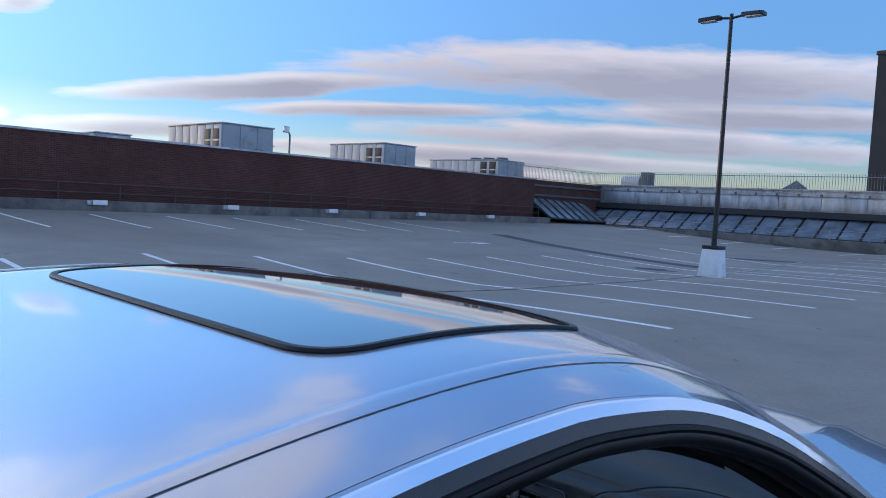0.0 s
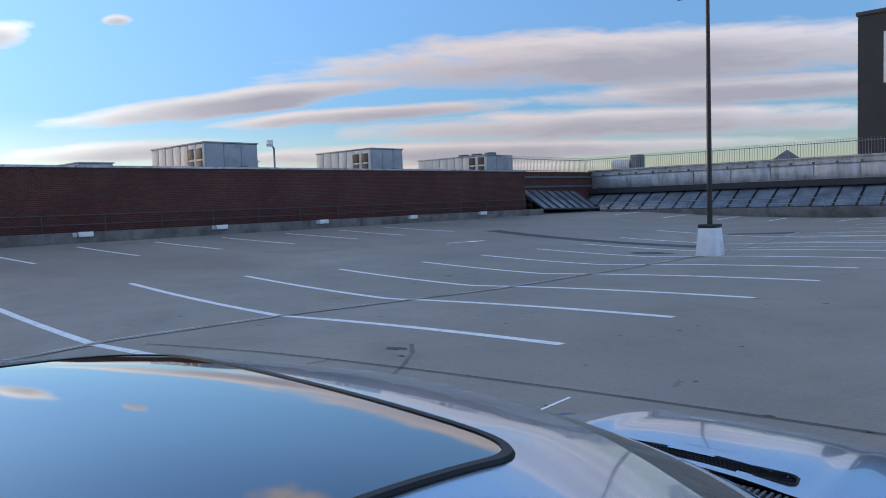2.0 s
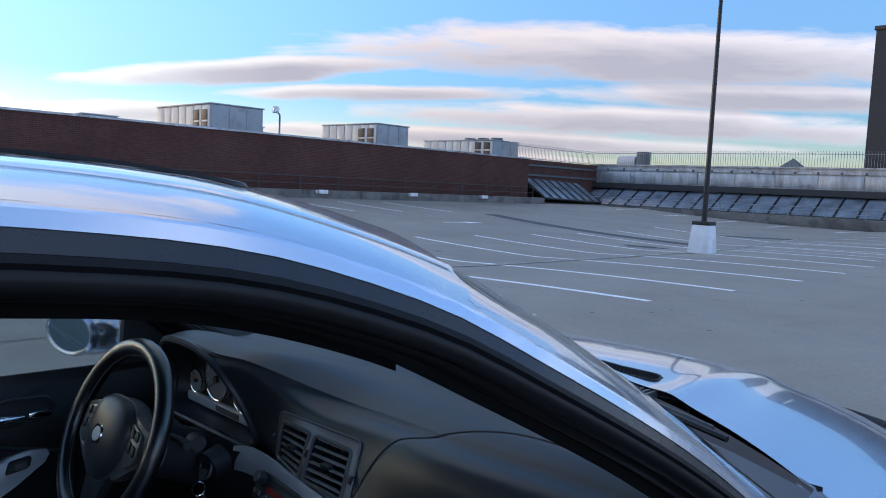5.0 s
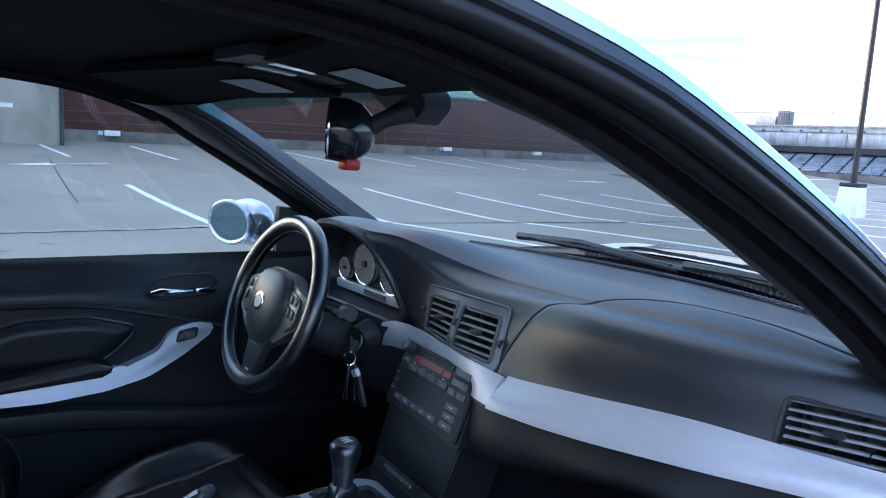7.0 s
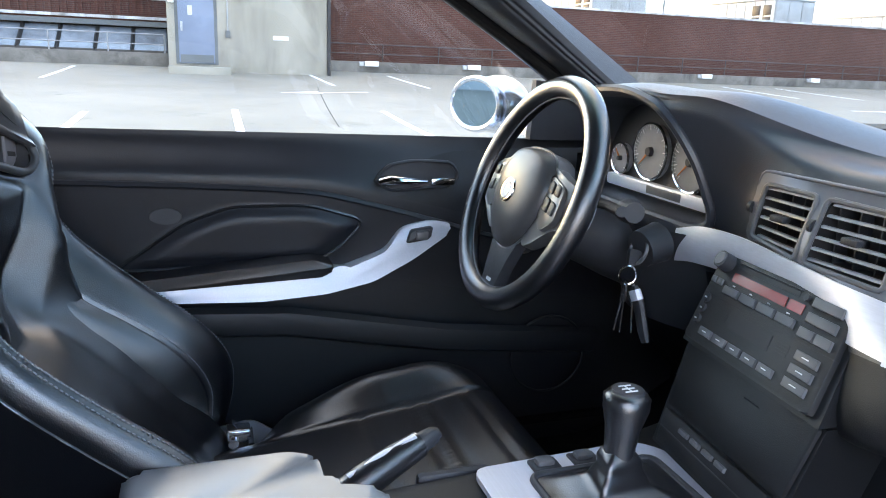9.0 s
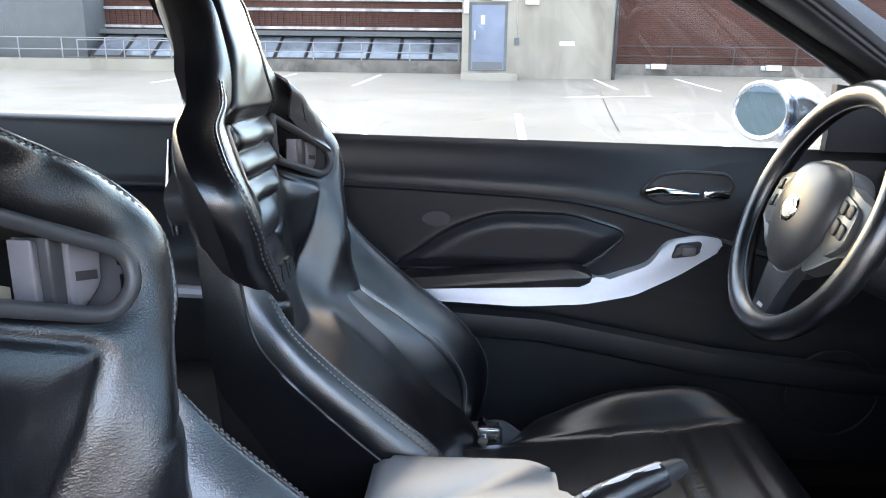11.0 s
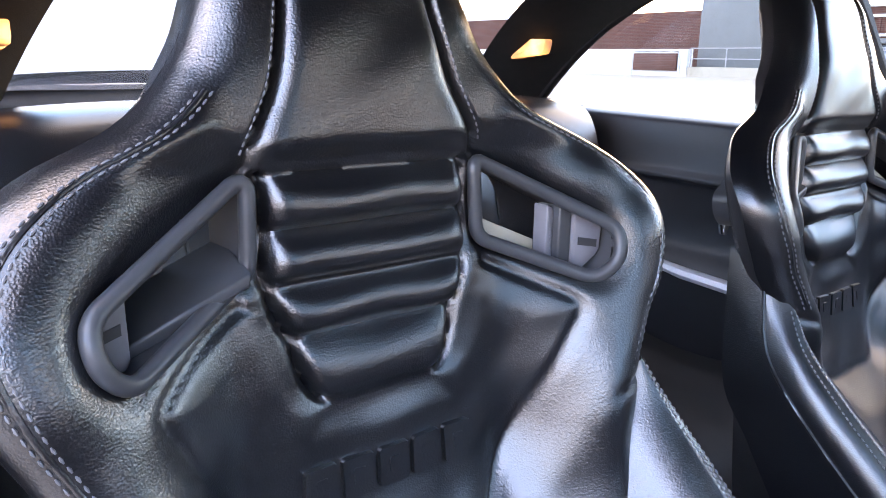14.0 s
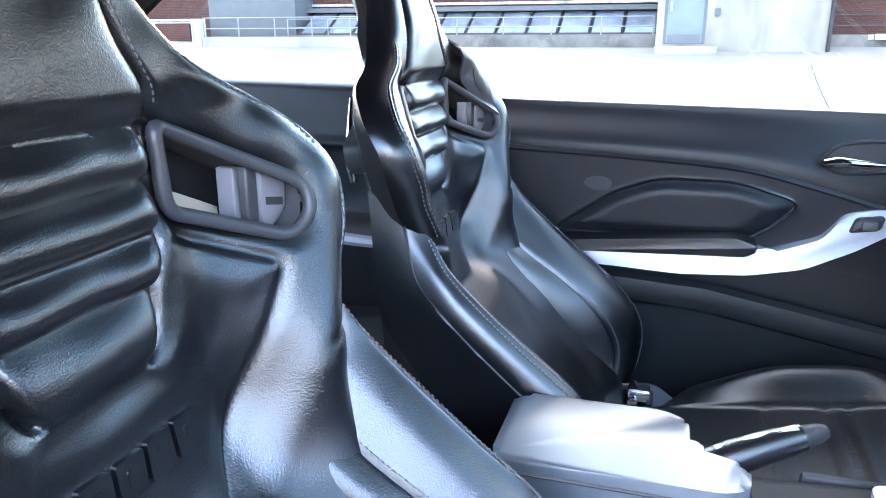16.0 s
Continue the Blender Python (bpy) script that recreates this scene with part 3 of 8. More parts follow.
def guard_rail(name, pts, high, posts, label, mat=STEEL_BAR):
    ob = thing(name, pts[0], label, "railing")
    a, b = Vector(pts[0]), Vector(pts[1])
    for h in (high, high * 0.45):
        part("rail", rod([a + Vector((0, 0, h)), b + Vector((0, 0, h))], 0.022, 6), mat, ob)
    for i in range(posts + 1):
        p = a.lerp(b, i / posts)
        part("post", rod([p, p + Vector((0, 0, high))], 0.024, 6), mat, ob)
    return ob


guard_rail("guard_rail", ((WALL_X + 0.2, 2.9, 0.96), (WALL_X + 0.2, 35.5, 0.96)), 0.62, 15, "thin weathered steel pipe rail along the brick wall kerb", RAIL_DARK)
for y in (4.6, 8.6, 14.0, 19.2, 25.0, 30.6):
    ob = thing("kerb_light", (WALL_X + 0.44, y, 0.88), "small white bulkhead light on the kerb", "light", "kerb lights")
    part("housing", boxed((WALL_X + 0.42, y - 0.26, 0.80), (WALL_X + 0.52, y + 0.26, 0.98), 0.015), SIGN_WHITE, ob)
    part("end_box", boxed((WALL_X + 0.42, y - 0.46, 0.80), (WALL_X + 0.50, y - 0.30, 0.96), 0.01), GALV, ob)

# building behind the wall
bar_wall("roof_southwest", (-75, -60, -1.0), (-30.6, -2.4, 3.05), ROOF_FELT, "flat roof behind the ribbed brick wall", "roof")
bar_wall("roof_west", (-75, -2.38, -1.0), (WALL_X - 0.5, 35.15, 3.05), ROOF_FELT, "flat roof of the mall behind the brick wall", "roof")


def rooftop_unit(x, y, long, wide, high, z0, fans):
    """Long packaged air handler: pale seamed side, grey end, louvre doors."""
    ob = thing("rooftop_unit", (x, y, z0), "long grey sheet-metal air handling unit on the roof", "air conditioner", "rooftop units")
    part("casing", boxed((x - long, y, z0), (x, y + wide, z0 + high), 0.03), UNIT, ob)
    part("plinth", boxed((x - long - 0.05, y - 0.04, z0 - 0.3), (x + 0.05, y + wide + 0.04, z0), 0.0), ROOF_FELT, ob)
    n = max(5, int(long / 0.75))
    for i in range(n):
        a = x - long + long * i / n
        part("side_panel", boxed((a + 0.03, y - 0.035, z0 + 0.06), (a + long / n - 0.03, y + 0.0, z0 + high - 0.06 + 0.02 * (i % 2)), 0.01), UNIT_PALE, ob)
    part("top_cap", boxed((x - long - 0.06, y - 0.06, z0 + high), (x + 0.06, y + wide + 0.06, z0 + high + 0.07), 0.02), UNIT, ob)
    for i in range(2):
        c = x - 0.55 - i * 0.85
        for k in range(2):
            part("louvre", boxed((c - 0.3, y - 0.06, z0 + 0.25 + k * 0.62), (c + 0.3, y - 0.03, z0 + 0.78 + k * 0.62), 0.01), DARK_CLAD, ob)
    for k in range(3):
        part("end_panel", boxed((x, y + wide * k / 3 + 0.03, z0 + 0.06), (x + 0.03, y + wide * (k + 1) / 3 - 0.03, z0 + high - 0.06), 0.01), UNIT, ob)
    part("end_hatch", boxed((x + 0.02, y + wide * 0.62, z0 + 0.15), (x + 0.07, y + wide * 0.78, z0 + 0.5), 0.01), SLATE, ob)
    for i in range(fans):
        part("fan_cowl", _fan(x - 0.9 - i * 1.3, y + wide / 2, z0 + high + 0.07), SLATE, ob)
    return ob


def _fan(x, y, z):
    bm = bmesh.new()
    cyl(bm, (x, y, z), (x, y, z + 0.22), 0.48, 0.42, 16)
    return bm


rooftop_unit(-33.2, 17.0, 5.8, 3.0, 1.65, 3.3, 0)
rooftop_unit(-33.2, 27.9, 5.4, 2.6, 1.65, 3.3, 0)
rooftop_unit(-33.4, 39.0, 7.0, 2.9, 1.5, 3.3, 3)
for x, y, sx, sy, h in ((-36.5, 20.2, 2.0, 2.6, 1.15), (-37.5, 22.6, 1.8, 2.2, 0.75), (-36.0, 12.3, 2.4, 1.6, 0.9), (-34.5, 25.1, 1.2, 1.2, 0.55), (-34.0, 36.2, 1.0, 0.9, 0.6)):
    ob = thing("duct_box", (x, y, 3.05), "low grey metal duct housing on the roof", "duct", "duct housings")
    part("body", boxed((x - sx / 2, y - sy / 2, 3.05), (x + sx / 2, y + sy / 2, 3.05 + h), 0.04), UNIT, ob)
    part("lid", boxed((x - sx / 2 - 0.06, y - sy / 2 - 0.06, 3.05 + h), (x + sx / 2 + 0.06, y + sy / 2 + 0.06, 3.11 + h), 0.02), UNIT_PALE, ob)
ob = thing("roof_mast", (-33.0, 20.9, 3.05), "thin mast with a small white antenna box", "mast")
part("pole", rod([(-33, 20.9, 3.05), (-33, 20.9, 4.75), (-33, 20.75, 4.95)], 0.05, 8), STEEL_BAR, ob)
part("antenna_box", boxed((-33.12, 20.5, 4.85), (-32.88, 20.8, 5.2), 0.04), SIGN_WHITE, ob)
ob = thing("roof_cylinder", (-52, 30.0, 3.05), "pale round tank far off on the roof", "tank")
bm = bmesh.new()
cyl(bm, (-52, 30, 3.05), (-52, 30, 4.6), 1.4, 1.4, 24)
part("tank_shell", bm, UNIT_PALE, ob)

# ---- north side: kerb, sloped skylights, metal parapet with a bar fence, dark tower ----
N_Y = 43.0
tagged(part("kerb_north", boxed((-29.5, N_Y, -0.4), (30, N_Y + 0.4, 0.62), 0.02), KERB), "stained concrete kerb below the sloped skylights", "kerb", kind="structure")
bar_wall("wall_north", (-29.2, N_Y + 2.75, -0.5), (40, N_Y + 3.1, 3.45), GALV, "weathered metal-clad parapet above the skylights")
bar_wall("wall_recess", (-29.4, 35.2, 0.0), (-29.0, N_Y + 2.75, 3.42), BRICK, "dark brick return wall with metal bands", "wall")
for z in (2.35, 3.0):
    bar_wall("band_recess", (-29.0, 35.3, z), (-28.93, N_Y + 2.7, z + 0.12), SLATE, "grey metal band on the return wall", "trim")
bar_wall("head_north", (-29.0, N_Y + 2.2, 1.82), (-9.6, N_Y + 2.78, 2.2), DARK_CLAD, "dark eaves strip over the skylights", "eaves")
bar_wall("head_north_right", (-9.6, N_Y + 2.2, 1.72), (30, N_Y + 2.78, 2.05), PALE_WALL, "pale concrete eaves strip over the skylights", "eaves")


def skylight(name, a, b, rise, count, label):
    """A lean-to of glass panes between dark ribs; a, b: the foot's ends, rise: the vector up the slope."""
    ob = thing(name, a, label, "skylight")
    a, b, rise = Vector(a), Vector(b), Vector(rise)
    step = (b - a) / count
    nrm = step.cross(rise).normalized()
    if nrm.z < 0:
        nrm = -nrm
    part("backing", slab([(0, 0), (1, 0), (1, 1), (0, 1)], lambda u, v, d: a + step * count * u + rise * v - nrm * (0.05 + d), 0.04), DARK_CLAD, ob)
    for i in range(count):
        p = a + step * i
        pane = slab([(0.06, 0.02), (0.94, 0.02), (0.94, 0.98), (0.06, 0.98)], lambda u, v, d: p + step * u + rise * v - nrm * d, 0.02)
        part("pane", pane, SKYLIGHT, ob)
    for i in range(count + 1):
        p = a + step * i
        part("rib", rod([p + nrm * 0.02, p + rise + nrm * 0.02], 0.065, 4), BLACK_METAL, ob)
    part("foot_bar", rod([a, b], 0.07, 4), BLACK_METAL, ob)
    return ob


skylight("skylight_north", (-28.8, N_Y + 0.42, 0.62), (12.0, N_Y + 0.42, 0.62), (0.0, 2.2, 1.25), 34, "sloped glass skylight with dark steel ribs above the kerb")
skylight("skylight_recess", (-27.0, 36.8, 0.95), (-27.0, 43.4, 0.75), (-2.0, 0.0, 1.3), 7, "sloped glass skylight turning the corner of the deck")
guard_rail("guard_rail_north", ((-28.5, N_Y + 0.2, 0.6), (12, N_Y + 0.2, 0.6)), 0.55, 20, "thin steel pipe rail along the skylight kerb")


def bar_fence(name, a, b, z0, high, gap, label):
    ob = thing(name, (*a, z0), label, "fence")
    a, b = Vector((*a, 0)), Vector((*b, 0))
    n = int((b - a).length / gap)
    side = Vector((0, -0.16, 0)) if abs(b.x - a.x) > abs(b.y - a.y) else Vector((0.16, 0, 0))
    for h in (0.08, high - 0.16):
        part("rail", rod([a + Vector((0, 0, z0 + h)), b + Vector((0, 0, z0 + h))], 0.02, 4), STEEL_BAR, ob)
    one = rod([(0, 0, 0), (0, 0, high - 0.2), side * 0.4 + Vector((0, 0, high - 0.05)), side + Vector((0, 0, high))], 0.013, 4)
    me = finish("bar", one, STEEL_BAR)
    for i in range(n + 1):
        p = a.lerp(b, i / n)
        o = new("bar", me)
        o.parent = ob
        o.location = Vector((p.x, p.y, z0)) - ob.location
    return ob


bar_fence("bar_fence", (-29.2, N_Y + 2.9), (3.0, N_Y + 2.9), 3.45, 1.05, 0.16, "open fence of thin grey bars with bent tops")
bar_fence("bar_fence_return", (-29.2, 35.6), (-29.2, N_Y + 2.7), 3.42, 1.0, 0.16, "open fence of thin grey bars over the return wall")
for i in range(16):
    x = -28.6 + i * 2.5
    tagged(part("clad_panel", boxed((x, N_Y + 2.69, 2.28), (x + 2.44, N_Y + 2.745, 3.05), 0.012), GALV), "weathered galvanised sheet panel on the parapet", "cladding", "parapet panels", kind="structure")
bar_wall("band_north", (-29.0, N_Y + 2.62, 3.12), (20, N_Y + 2.74, 3.24), GALV, "folded metal band along the parapet", "trim")
bar_wall("coping_north", (-29.3, N_Y + 2.6, 3.45), (20, N_Y + 3.2, 3.54), GALV, "pale metal coping on the parapet", "coping")
for i in range(22):
    x = -28.0 + i * 1.3
    tagged(part("clip", boxed((x, N_Y + 2.55, 3.10), (x + 0.12, N_Y + 2.63, 3.26), 0.01), SLATE), "small metal clip on the parapet band", "bracket", "parapet clips", kind="structure")
ob = thing("dark_tower", (-4, 56, 0), "tall dark cladded tower rising behind the parapet", "building")
part("wall", boxed((-12.9, 52, 0), (14, 66, 12.6), 0.0), DARK_CLAD, ob)
part("roof_edge", boxed((-13.0, 51.9, 12.6), (14.1, 66.1, 12.85), 0.02), DARK_CLAD, ob)
part("sign_bar", boxed((-11.4, 51.85, 8.2), (-11.15, 51.98, 11.4), 0.02), SIGN_WHITE, ob, "pale upright bar of a wall sign")
ob = thing("roof_vent", (-27.5, 50, 3.0), "small roof vent with a round cowl", "vent")
part("stack", boxed((-28.0, 49.6, 3.0), (-27.2, 50.4, 4.7), 0.03), SLATE, ob)
bm = bmesh.new()
cyl(bm, (-29.6, 50, 3.9), (-28.1, 50, 3.9), 0.5, 0.5, 16)
part("cowl", bm, UNIT_PALE, ob)
ob = thing("glass_pyramid", (-17.3, 52, 3.25), "low dark pyramid roof light beyond the parapet", "skylight")
bm = bmesh.new()
bmesh.ops.create_cone(bm, cap_ends=True, segments=4, radius1=2.0, radius2=0.02, depth=1.3, matrix=Matrix.Translation((-17.3, 52, 3.75)) @ Matrix.Rotation(radians(45), 4, "Z"))
part("pyramid_roof", bm, SLATE, ob)
bar_wall("roof_northwest", (-75, 35.15, -1.0), (-29.42, N_Y + 3.1, 3.05), ROOF_FELT, "flat roof behind the return wall", "roof")
bar_wall("roof_north", (-60, N_Y + 3.1, -1.0), (60, 70, 3.2), ROOF_FELT, "flat roof beyond the parapet", "roof")

# ---- stair tower with a door ----
TX = -25.4
bar_wall("stair_tower", (-32, -2.35, -0.5), (TX, 2.75, 3.85), CONCRETE, "stained buff concrete stair tower on the deck", "tower", 0.02)
bar_wall("stair_tower_coping", (-32.1, -2.42, 3.85), (TX + 0.06, 2.82, 3.95), GALV, "thin metal edge on the stair tower", "coping")
ob = tagged(part("door_1", boxed((TX - 0.02, -2.02, 0.72), (TX + 0.05, -0.92, 2.82), 0.01), DOOR_BLUE), "closed blue-grey steel door in the stair tower", "door", kind="structure")
part("door_frame", slab([(-2.12, 0.68), (-0.82, 0.68), (-0.82, 2.92), (-2.12, 2.92)], lambda a, b, d: Vector((TX + 0.03 - d, a, b)), 0.04), SLATE, ob)
part("door_handle", boxed((TX + 0.05, -1.95, 1.70), (TX + 0.10, -1.88, 2.0), 0.01), GALV, ob)
part("kick_plate", boxed((TX + 0.05, -1.98, 0.74), (TX + 0.062, -0.96, 0.98), 0.0), SLATE, ob)
part("window_slit", boxed((TX + 0.05, -1.72, 2.2), (TX + 0.06, -1.58, 2.5), 0.0), GALV, ob)
bar_wall("door_step", (TX, -2.35, 0.2), (TX + 0.75, -0.45, 0.62), CONCRETE, "low concrete step in front of the door", "step", 0.02)
for y0, y1, z0, z1, mt in ((-1.75, -1.42, 3.0, 3.22, GALV), (-1.36, -0.72, 2.96, 3.24, SIGN_WHITE), (-0.25, 0.2, 2.85, 3.30, SIGN_WHITE), (-2.3, -2.12, 2.55, 2.95, SIGN_WHITE)):
    ob = thing("wall_fixture", (TX, (y0 + y1) / 2, z0), "pale box mounted on the stair tower wall", "wall box", "boxes on the tower")
    part("box", boxed((TX, y0, z0), (TX + 0.14, y1, z1), 0.015), mt, ob)
ob = thing("conduit", (TX, -0.5, 1.6), "thin grey conduit with a switch box on the tower", "conduit")
part("pipe", rod([(TX + 0.03, -0.5, 3.0), (TX + 0.03, -0.5, 1.75)], 0.025, 6), GALV, ob)
part("switch_box", boxed((TX, -0.58, 1.55), (TX + 0.1, -0.42, 1.78), 0.01), SLATE, ob)
ob = thing("downpipe", (TX, 2.72, 0.3), "dark downpipe at the corner of the stair tower", "downpipe")
part("pipe", rod([(TX + 0.05, 2.80, 0.45), (TX + 0.05, 2.80, 3.7)], 0.06, 8), DARK_CLAD, ob)
ob = thing("wall_plate", (TX, 1.25, 1.6), "small pale plate low on the tower wall", "plate")
part("plate", boxed((TX, 0.95, 1.55), (TX + 0.012, 1.45, 1.68), 0.0), SIGN_WHITE, ob)

# ---- south-west side: low skylight, ribbed band, dark plant screen, brick wall ----
bar_wall("kerb_southwest", (-27.0, -17, 0.1), (-26.5, -2.35, 0.98), KERB, "stained concrete kerb under the lower skylight", "kerb", 0.02)
skylight("skylight_southwest", (-27.0, -16.2, 0.98), (-27.0, -2.4, 0.98), (-1.5, 0, 0.85), 12, "low sloped skylight with pale blue panes and dark ribs")
bar_wall("ledge_southwest", (-28.9, -16.4, 1.85), (-28.2, -2.4, 2.02), SLATE, "dark metal ledge above the low skylight", "ledge")
bar_wall("wall_southwest", (-29.2, -16.4, 0.0), (-28.8, -2.4, 3.15), BRICK, "red ribbed brick band above the ledge")
for z in (2.1, 2.78, 3.15):
    bar_wall("band_southwest", (-28.8, -16.4, z), (-28.70, -2.4, z + 0.1), GALV, "pale metal band on the ribbed wall", "trim")
for i in range(56):
    y = -16.3 + i * 0.245
    tagged(part("rib_strip", boxed((-28.8, y, 2.22), (-28.74, y + 0.1, 2.76)), BRICK), "raised brick rib on the band", "rib", "wall ribs", kind="structure")
guard_rail("guard_rail_southwest", ((-26.7, -16.5, 0.98), (-26.7, -2.5, 0.98)), 0.6, 8, "thin steel pipe rail above the low skylight")
ob = thing("plant_screen", (-29, -18.4, 0), "dark grey boxy plant screen beside the brick wall", "screen")
part("screen_wall", boxed((-32, -20.4, 0), (-27.2, -16.4, 3.85), 0.02), SLATE, ob)
part("screen_cap", boxed((-32.1, -20.5, 3.85), (-27.1, -16.3, 3.95), 0.01), DARK_CLAD, ob)
bar_wall("kerb_ramp", (-26.45, -20.1, 0.0), (-26.15, -12.0, 0.92), CONCRETE, "low concrete upstand under the pipe rail", "kerb")
bar_wall("wall_far_west", (-30.5, -60, 0.0), (-30.0, -20.4, 3.4), BRICK, "red brick wall further along the deck")
bar_wall("low_wall_west", (-26.6, -60, 0.0), (-26.2, -20.2, 1.62), PALE_WALL, "low pale concrete parapet by the ramp", "wall")
guard_rail("guard_rail_ramp", ((-26.3, -20.1, 0.9), (-26.3, -12.0, 0.9)), 0.75, 5, "grey pipe rail in front of the plant screen")
ob = thing("ramp_sign", (-26.1, -21.5, 0.5), "low barrier board by the ramp", "barrier")
part("board", boxed((-26.15, -22.8, 0.75), (-26.05, -20.6, 1.45), 0.01), BRICK, ob)
part("frame", rod([(-26.1, -22.9, 0.4), (-26.1, -22.9, 1.55), (-26.1, -20.5, 1.55), (-26.1, -20.5, 0.4)], 0.04, 6), GALV, ob)
for x, y, h in ((-40, -24, 1.6), (-38, -20.5, 1.9), (-36, -8, 1.3), (-44, -12, 1.1)):
    ob = thing("roof_box", (x, y, 3.05), "grey mechanical box on the distant roof", "roof unit", "distant roof units")
    part("body", boxed((x - 1.2, y - 1.0, 3.05), (x + 1.2, y + 1.0, 3.05 + h), 0.05), UNIT, ob)
    part("lid", boxed((x - 1.3, y - 1.1, 3.05 + h), (x + 1.3, y + 1.1, 3.12 + h), 0.02), UNIT_PALE, ob)
bar_wall("wall_south", (-60, -42.5, 0.0), (40, -42.0, 1.5), PALE_WALL, "low pale parapet at the far end of the deck")
bar_wall("building_south", (-70, -62, 0.0), (10, -50, 4.9), PALE_WALL, "pale long building beyond the deck", "building")
bar_wall("wall_east", (26, -42, -0.5), (26.4, 46, 1.25), KERB, "concrete parapet along the open side of the deck")


def lamp_post(x, y, z, h, turn):
    ob = thing("lamp_post", (x, y, z), "black twin-head lamp post on a white concrete base", "lamp post", "lamp posts")
    bm = bmesh.new()
    bmesh.ops.create_cone(bm, cap_ends=True, segments=4, radius1=0.43, radius2=0.34, depth=0.80, matrix=Matrix.Translation((x, y, z + 0.40)) @ Matrix.Rotation(radians(45 + turn), 4, "Z"))
    bmesh.ops.bevel(bm, geom=list(bm.edges), offset=0.02, segments=2, profile=0.5, affect="EDGES")
    part("base", bm, WHITE_BASE, ob, "white painted tapered concrete base")
    m = Matrix.Translation((x, y, 0)) @ Matrix.Rotation(radians(turn), 4, "Z")
    part("base_cover", boxed((-0.245, -0.245, z + 0.79), (0.245, 0.245, z + 0.90), 0.015, m), BLACK_METAL, ob)
    bm = bmesh.new()
    cyl(bm, (x, y, z + 0.85), (x, y, z + h), 0.075, 0.05, 12)
    part("pole", bm, BLACK_METAL, ob)
    for s in (-1, 1):
        part("arm", rod([m @ Vector((0, 0, z + h - 0.12)), m @ Vector((s * 0.35, 0, z + h - 0.08))], 0.035, 8), BLACK_METAL, ob)
        head = slab(rounded([(0.30, -0.14), (0.92, -0.18), (0.92, 0.18), (0.30, 0.14)], 0.06), lambda a, b, d: m @ Vector((s * a, b, z + h - 0.02 - (0.05 * (a - 0.3)) - d)), 0.09, 0.01)
        head = part("lamp_head", head, BLACK_METAL, ob)
        part("lens", boxed((0.42, -0.11, z + h - 0.16), (0.86, 0.11, z + h - 0.13), 0.0, m @ Matrix.Diagonal((s, 1, 1, 1))), LAMP_GLASS, head)
    return ob


lamp_post(-8.05, 18.4, deck_z(-8.05, 18.4), 7.4, 0)
lamp_post(-20.0, -36.0, 0.2, 7.4, 20)

# ---- the car: silver two-door coupe, nose towards +y, front axle at y = 0 ----
CAR = thing("car", (0, -1.36, 0.05), "silver metallic two-door coupe with its passenger door open", "car")

RAIL = [(-2.80, 0.715, 0.990), (-2.70, 0.692, 1.085), (-2.60, 0.676, 1.165), (-2.50, 0.664, 1.228), (-2.35, 0.650, 1.293), (-2.15, 0.636, 1.342), (-1.85, 0.622, 1.380), (-1.60, 0.618, 1.392), (-1.48, 0.625, 1.385),
        (-1.39, 0.635, 1.373), (-1.31, 0.650, 1.352), (-1.23, 0.674, 1.322), (-1.15, 0.700, 1.279), (-1.05, 0.722, 1.225), (-0.95, 0.738, 1.169), (-0.84, 0.752, 1.101), (-0.70, 0.766, 1.005), (-0.60, 0.774, 0.935)]
ROOF_MID = [(-2.32, 1.334), (-2.1, 1.371), (-1.8, 1.409), (-1.5, 1.426), (-1.25, 1.416), (-1.1, 1.394), (-0.95, 1.358)]
HALF_WIDE = [(-3.72, 0.60), (-3.62, 0.74), (-3.3, 0.83), (-2.7, 0.868), (-1.5, 0.872), (0.0, 0.866), (0.4, 0.835), (0.62, 0.75), (0.78, 0.56)]
BELT = [(-3.72, 0.97), (-3.3, 1.01), (-2.8, 1.00), (-1.9, 0.952), (-0.62, 0.928), (-0.40, 0.905), (0.0, 0.888), (0.35, 0.845), (0.62, 0.765), (0.78, 0.67)]
WHEELS = ((0.0, 0.37), (-2.725, 0.37))


def rail(y, side=1):
    x, z = curve(RAIL, y)
    return Vector((side * x, y, z))


def side_skin(side, y, v):
    """A point of the body side; v from 0 at the belt to 1 at the sill."""
    w, b = curve(HALF_WIDE, y), curve(BELT, y)
    prof = [(0.0, w - 0.115, b), (0.10, w - 0.06, b - 0.025), (0.22, w - 0.018, b - 0.10), (0.42, w, min(0.70, b - 0.2)), (0.66, w - 0.006, 0.50), (0.85, w - 0.03, 0.34), (1.0, w - 0.10, 0.26)]
    x, z = curve(prof, v)
    return Vector((side * x, y, z))


def in_arch(y, z):
    return any((y - a) ** 2 + (z - b) ** 2 < 0.355 ** 2 for a, b in WHEELS)


def body_side(side, y0, y1, n):
    def keep(u, v):
        p = side_skin(side, y0 + (y1 - y0) * u, v)
        return not in_arch(p.y, p.z)
    return sheet(lambda u, v: side_skin(side, y0 + (y1 - y0) * u, v), n, 22, keep)


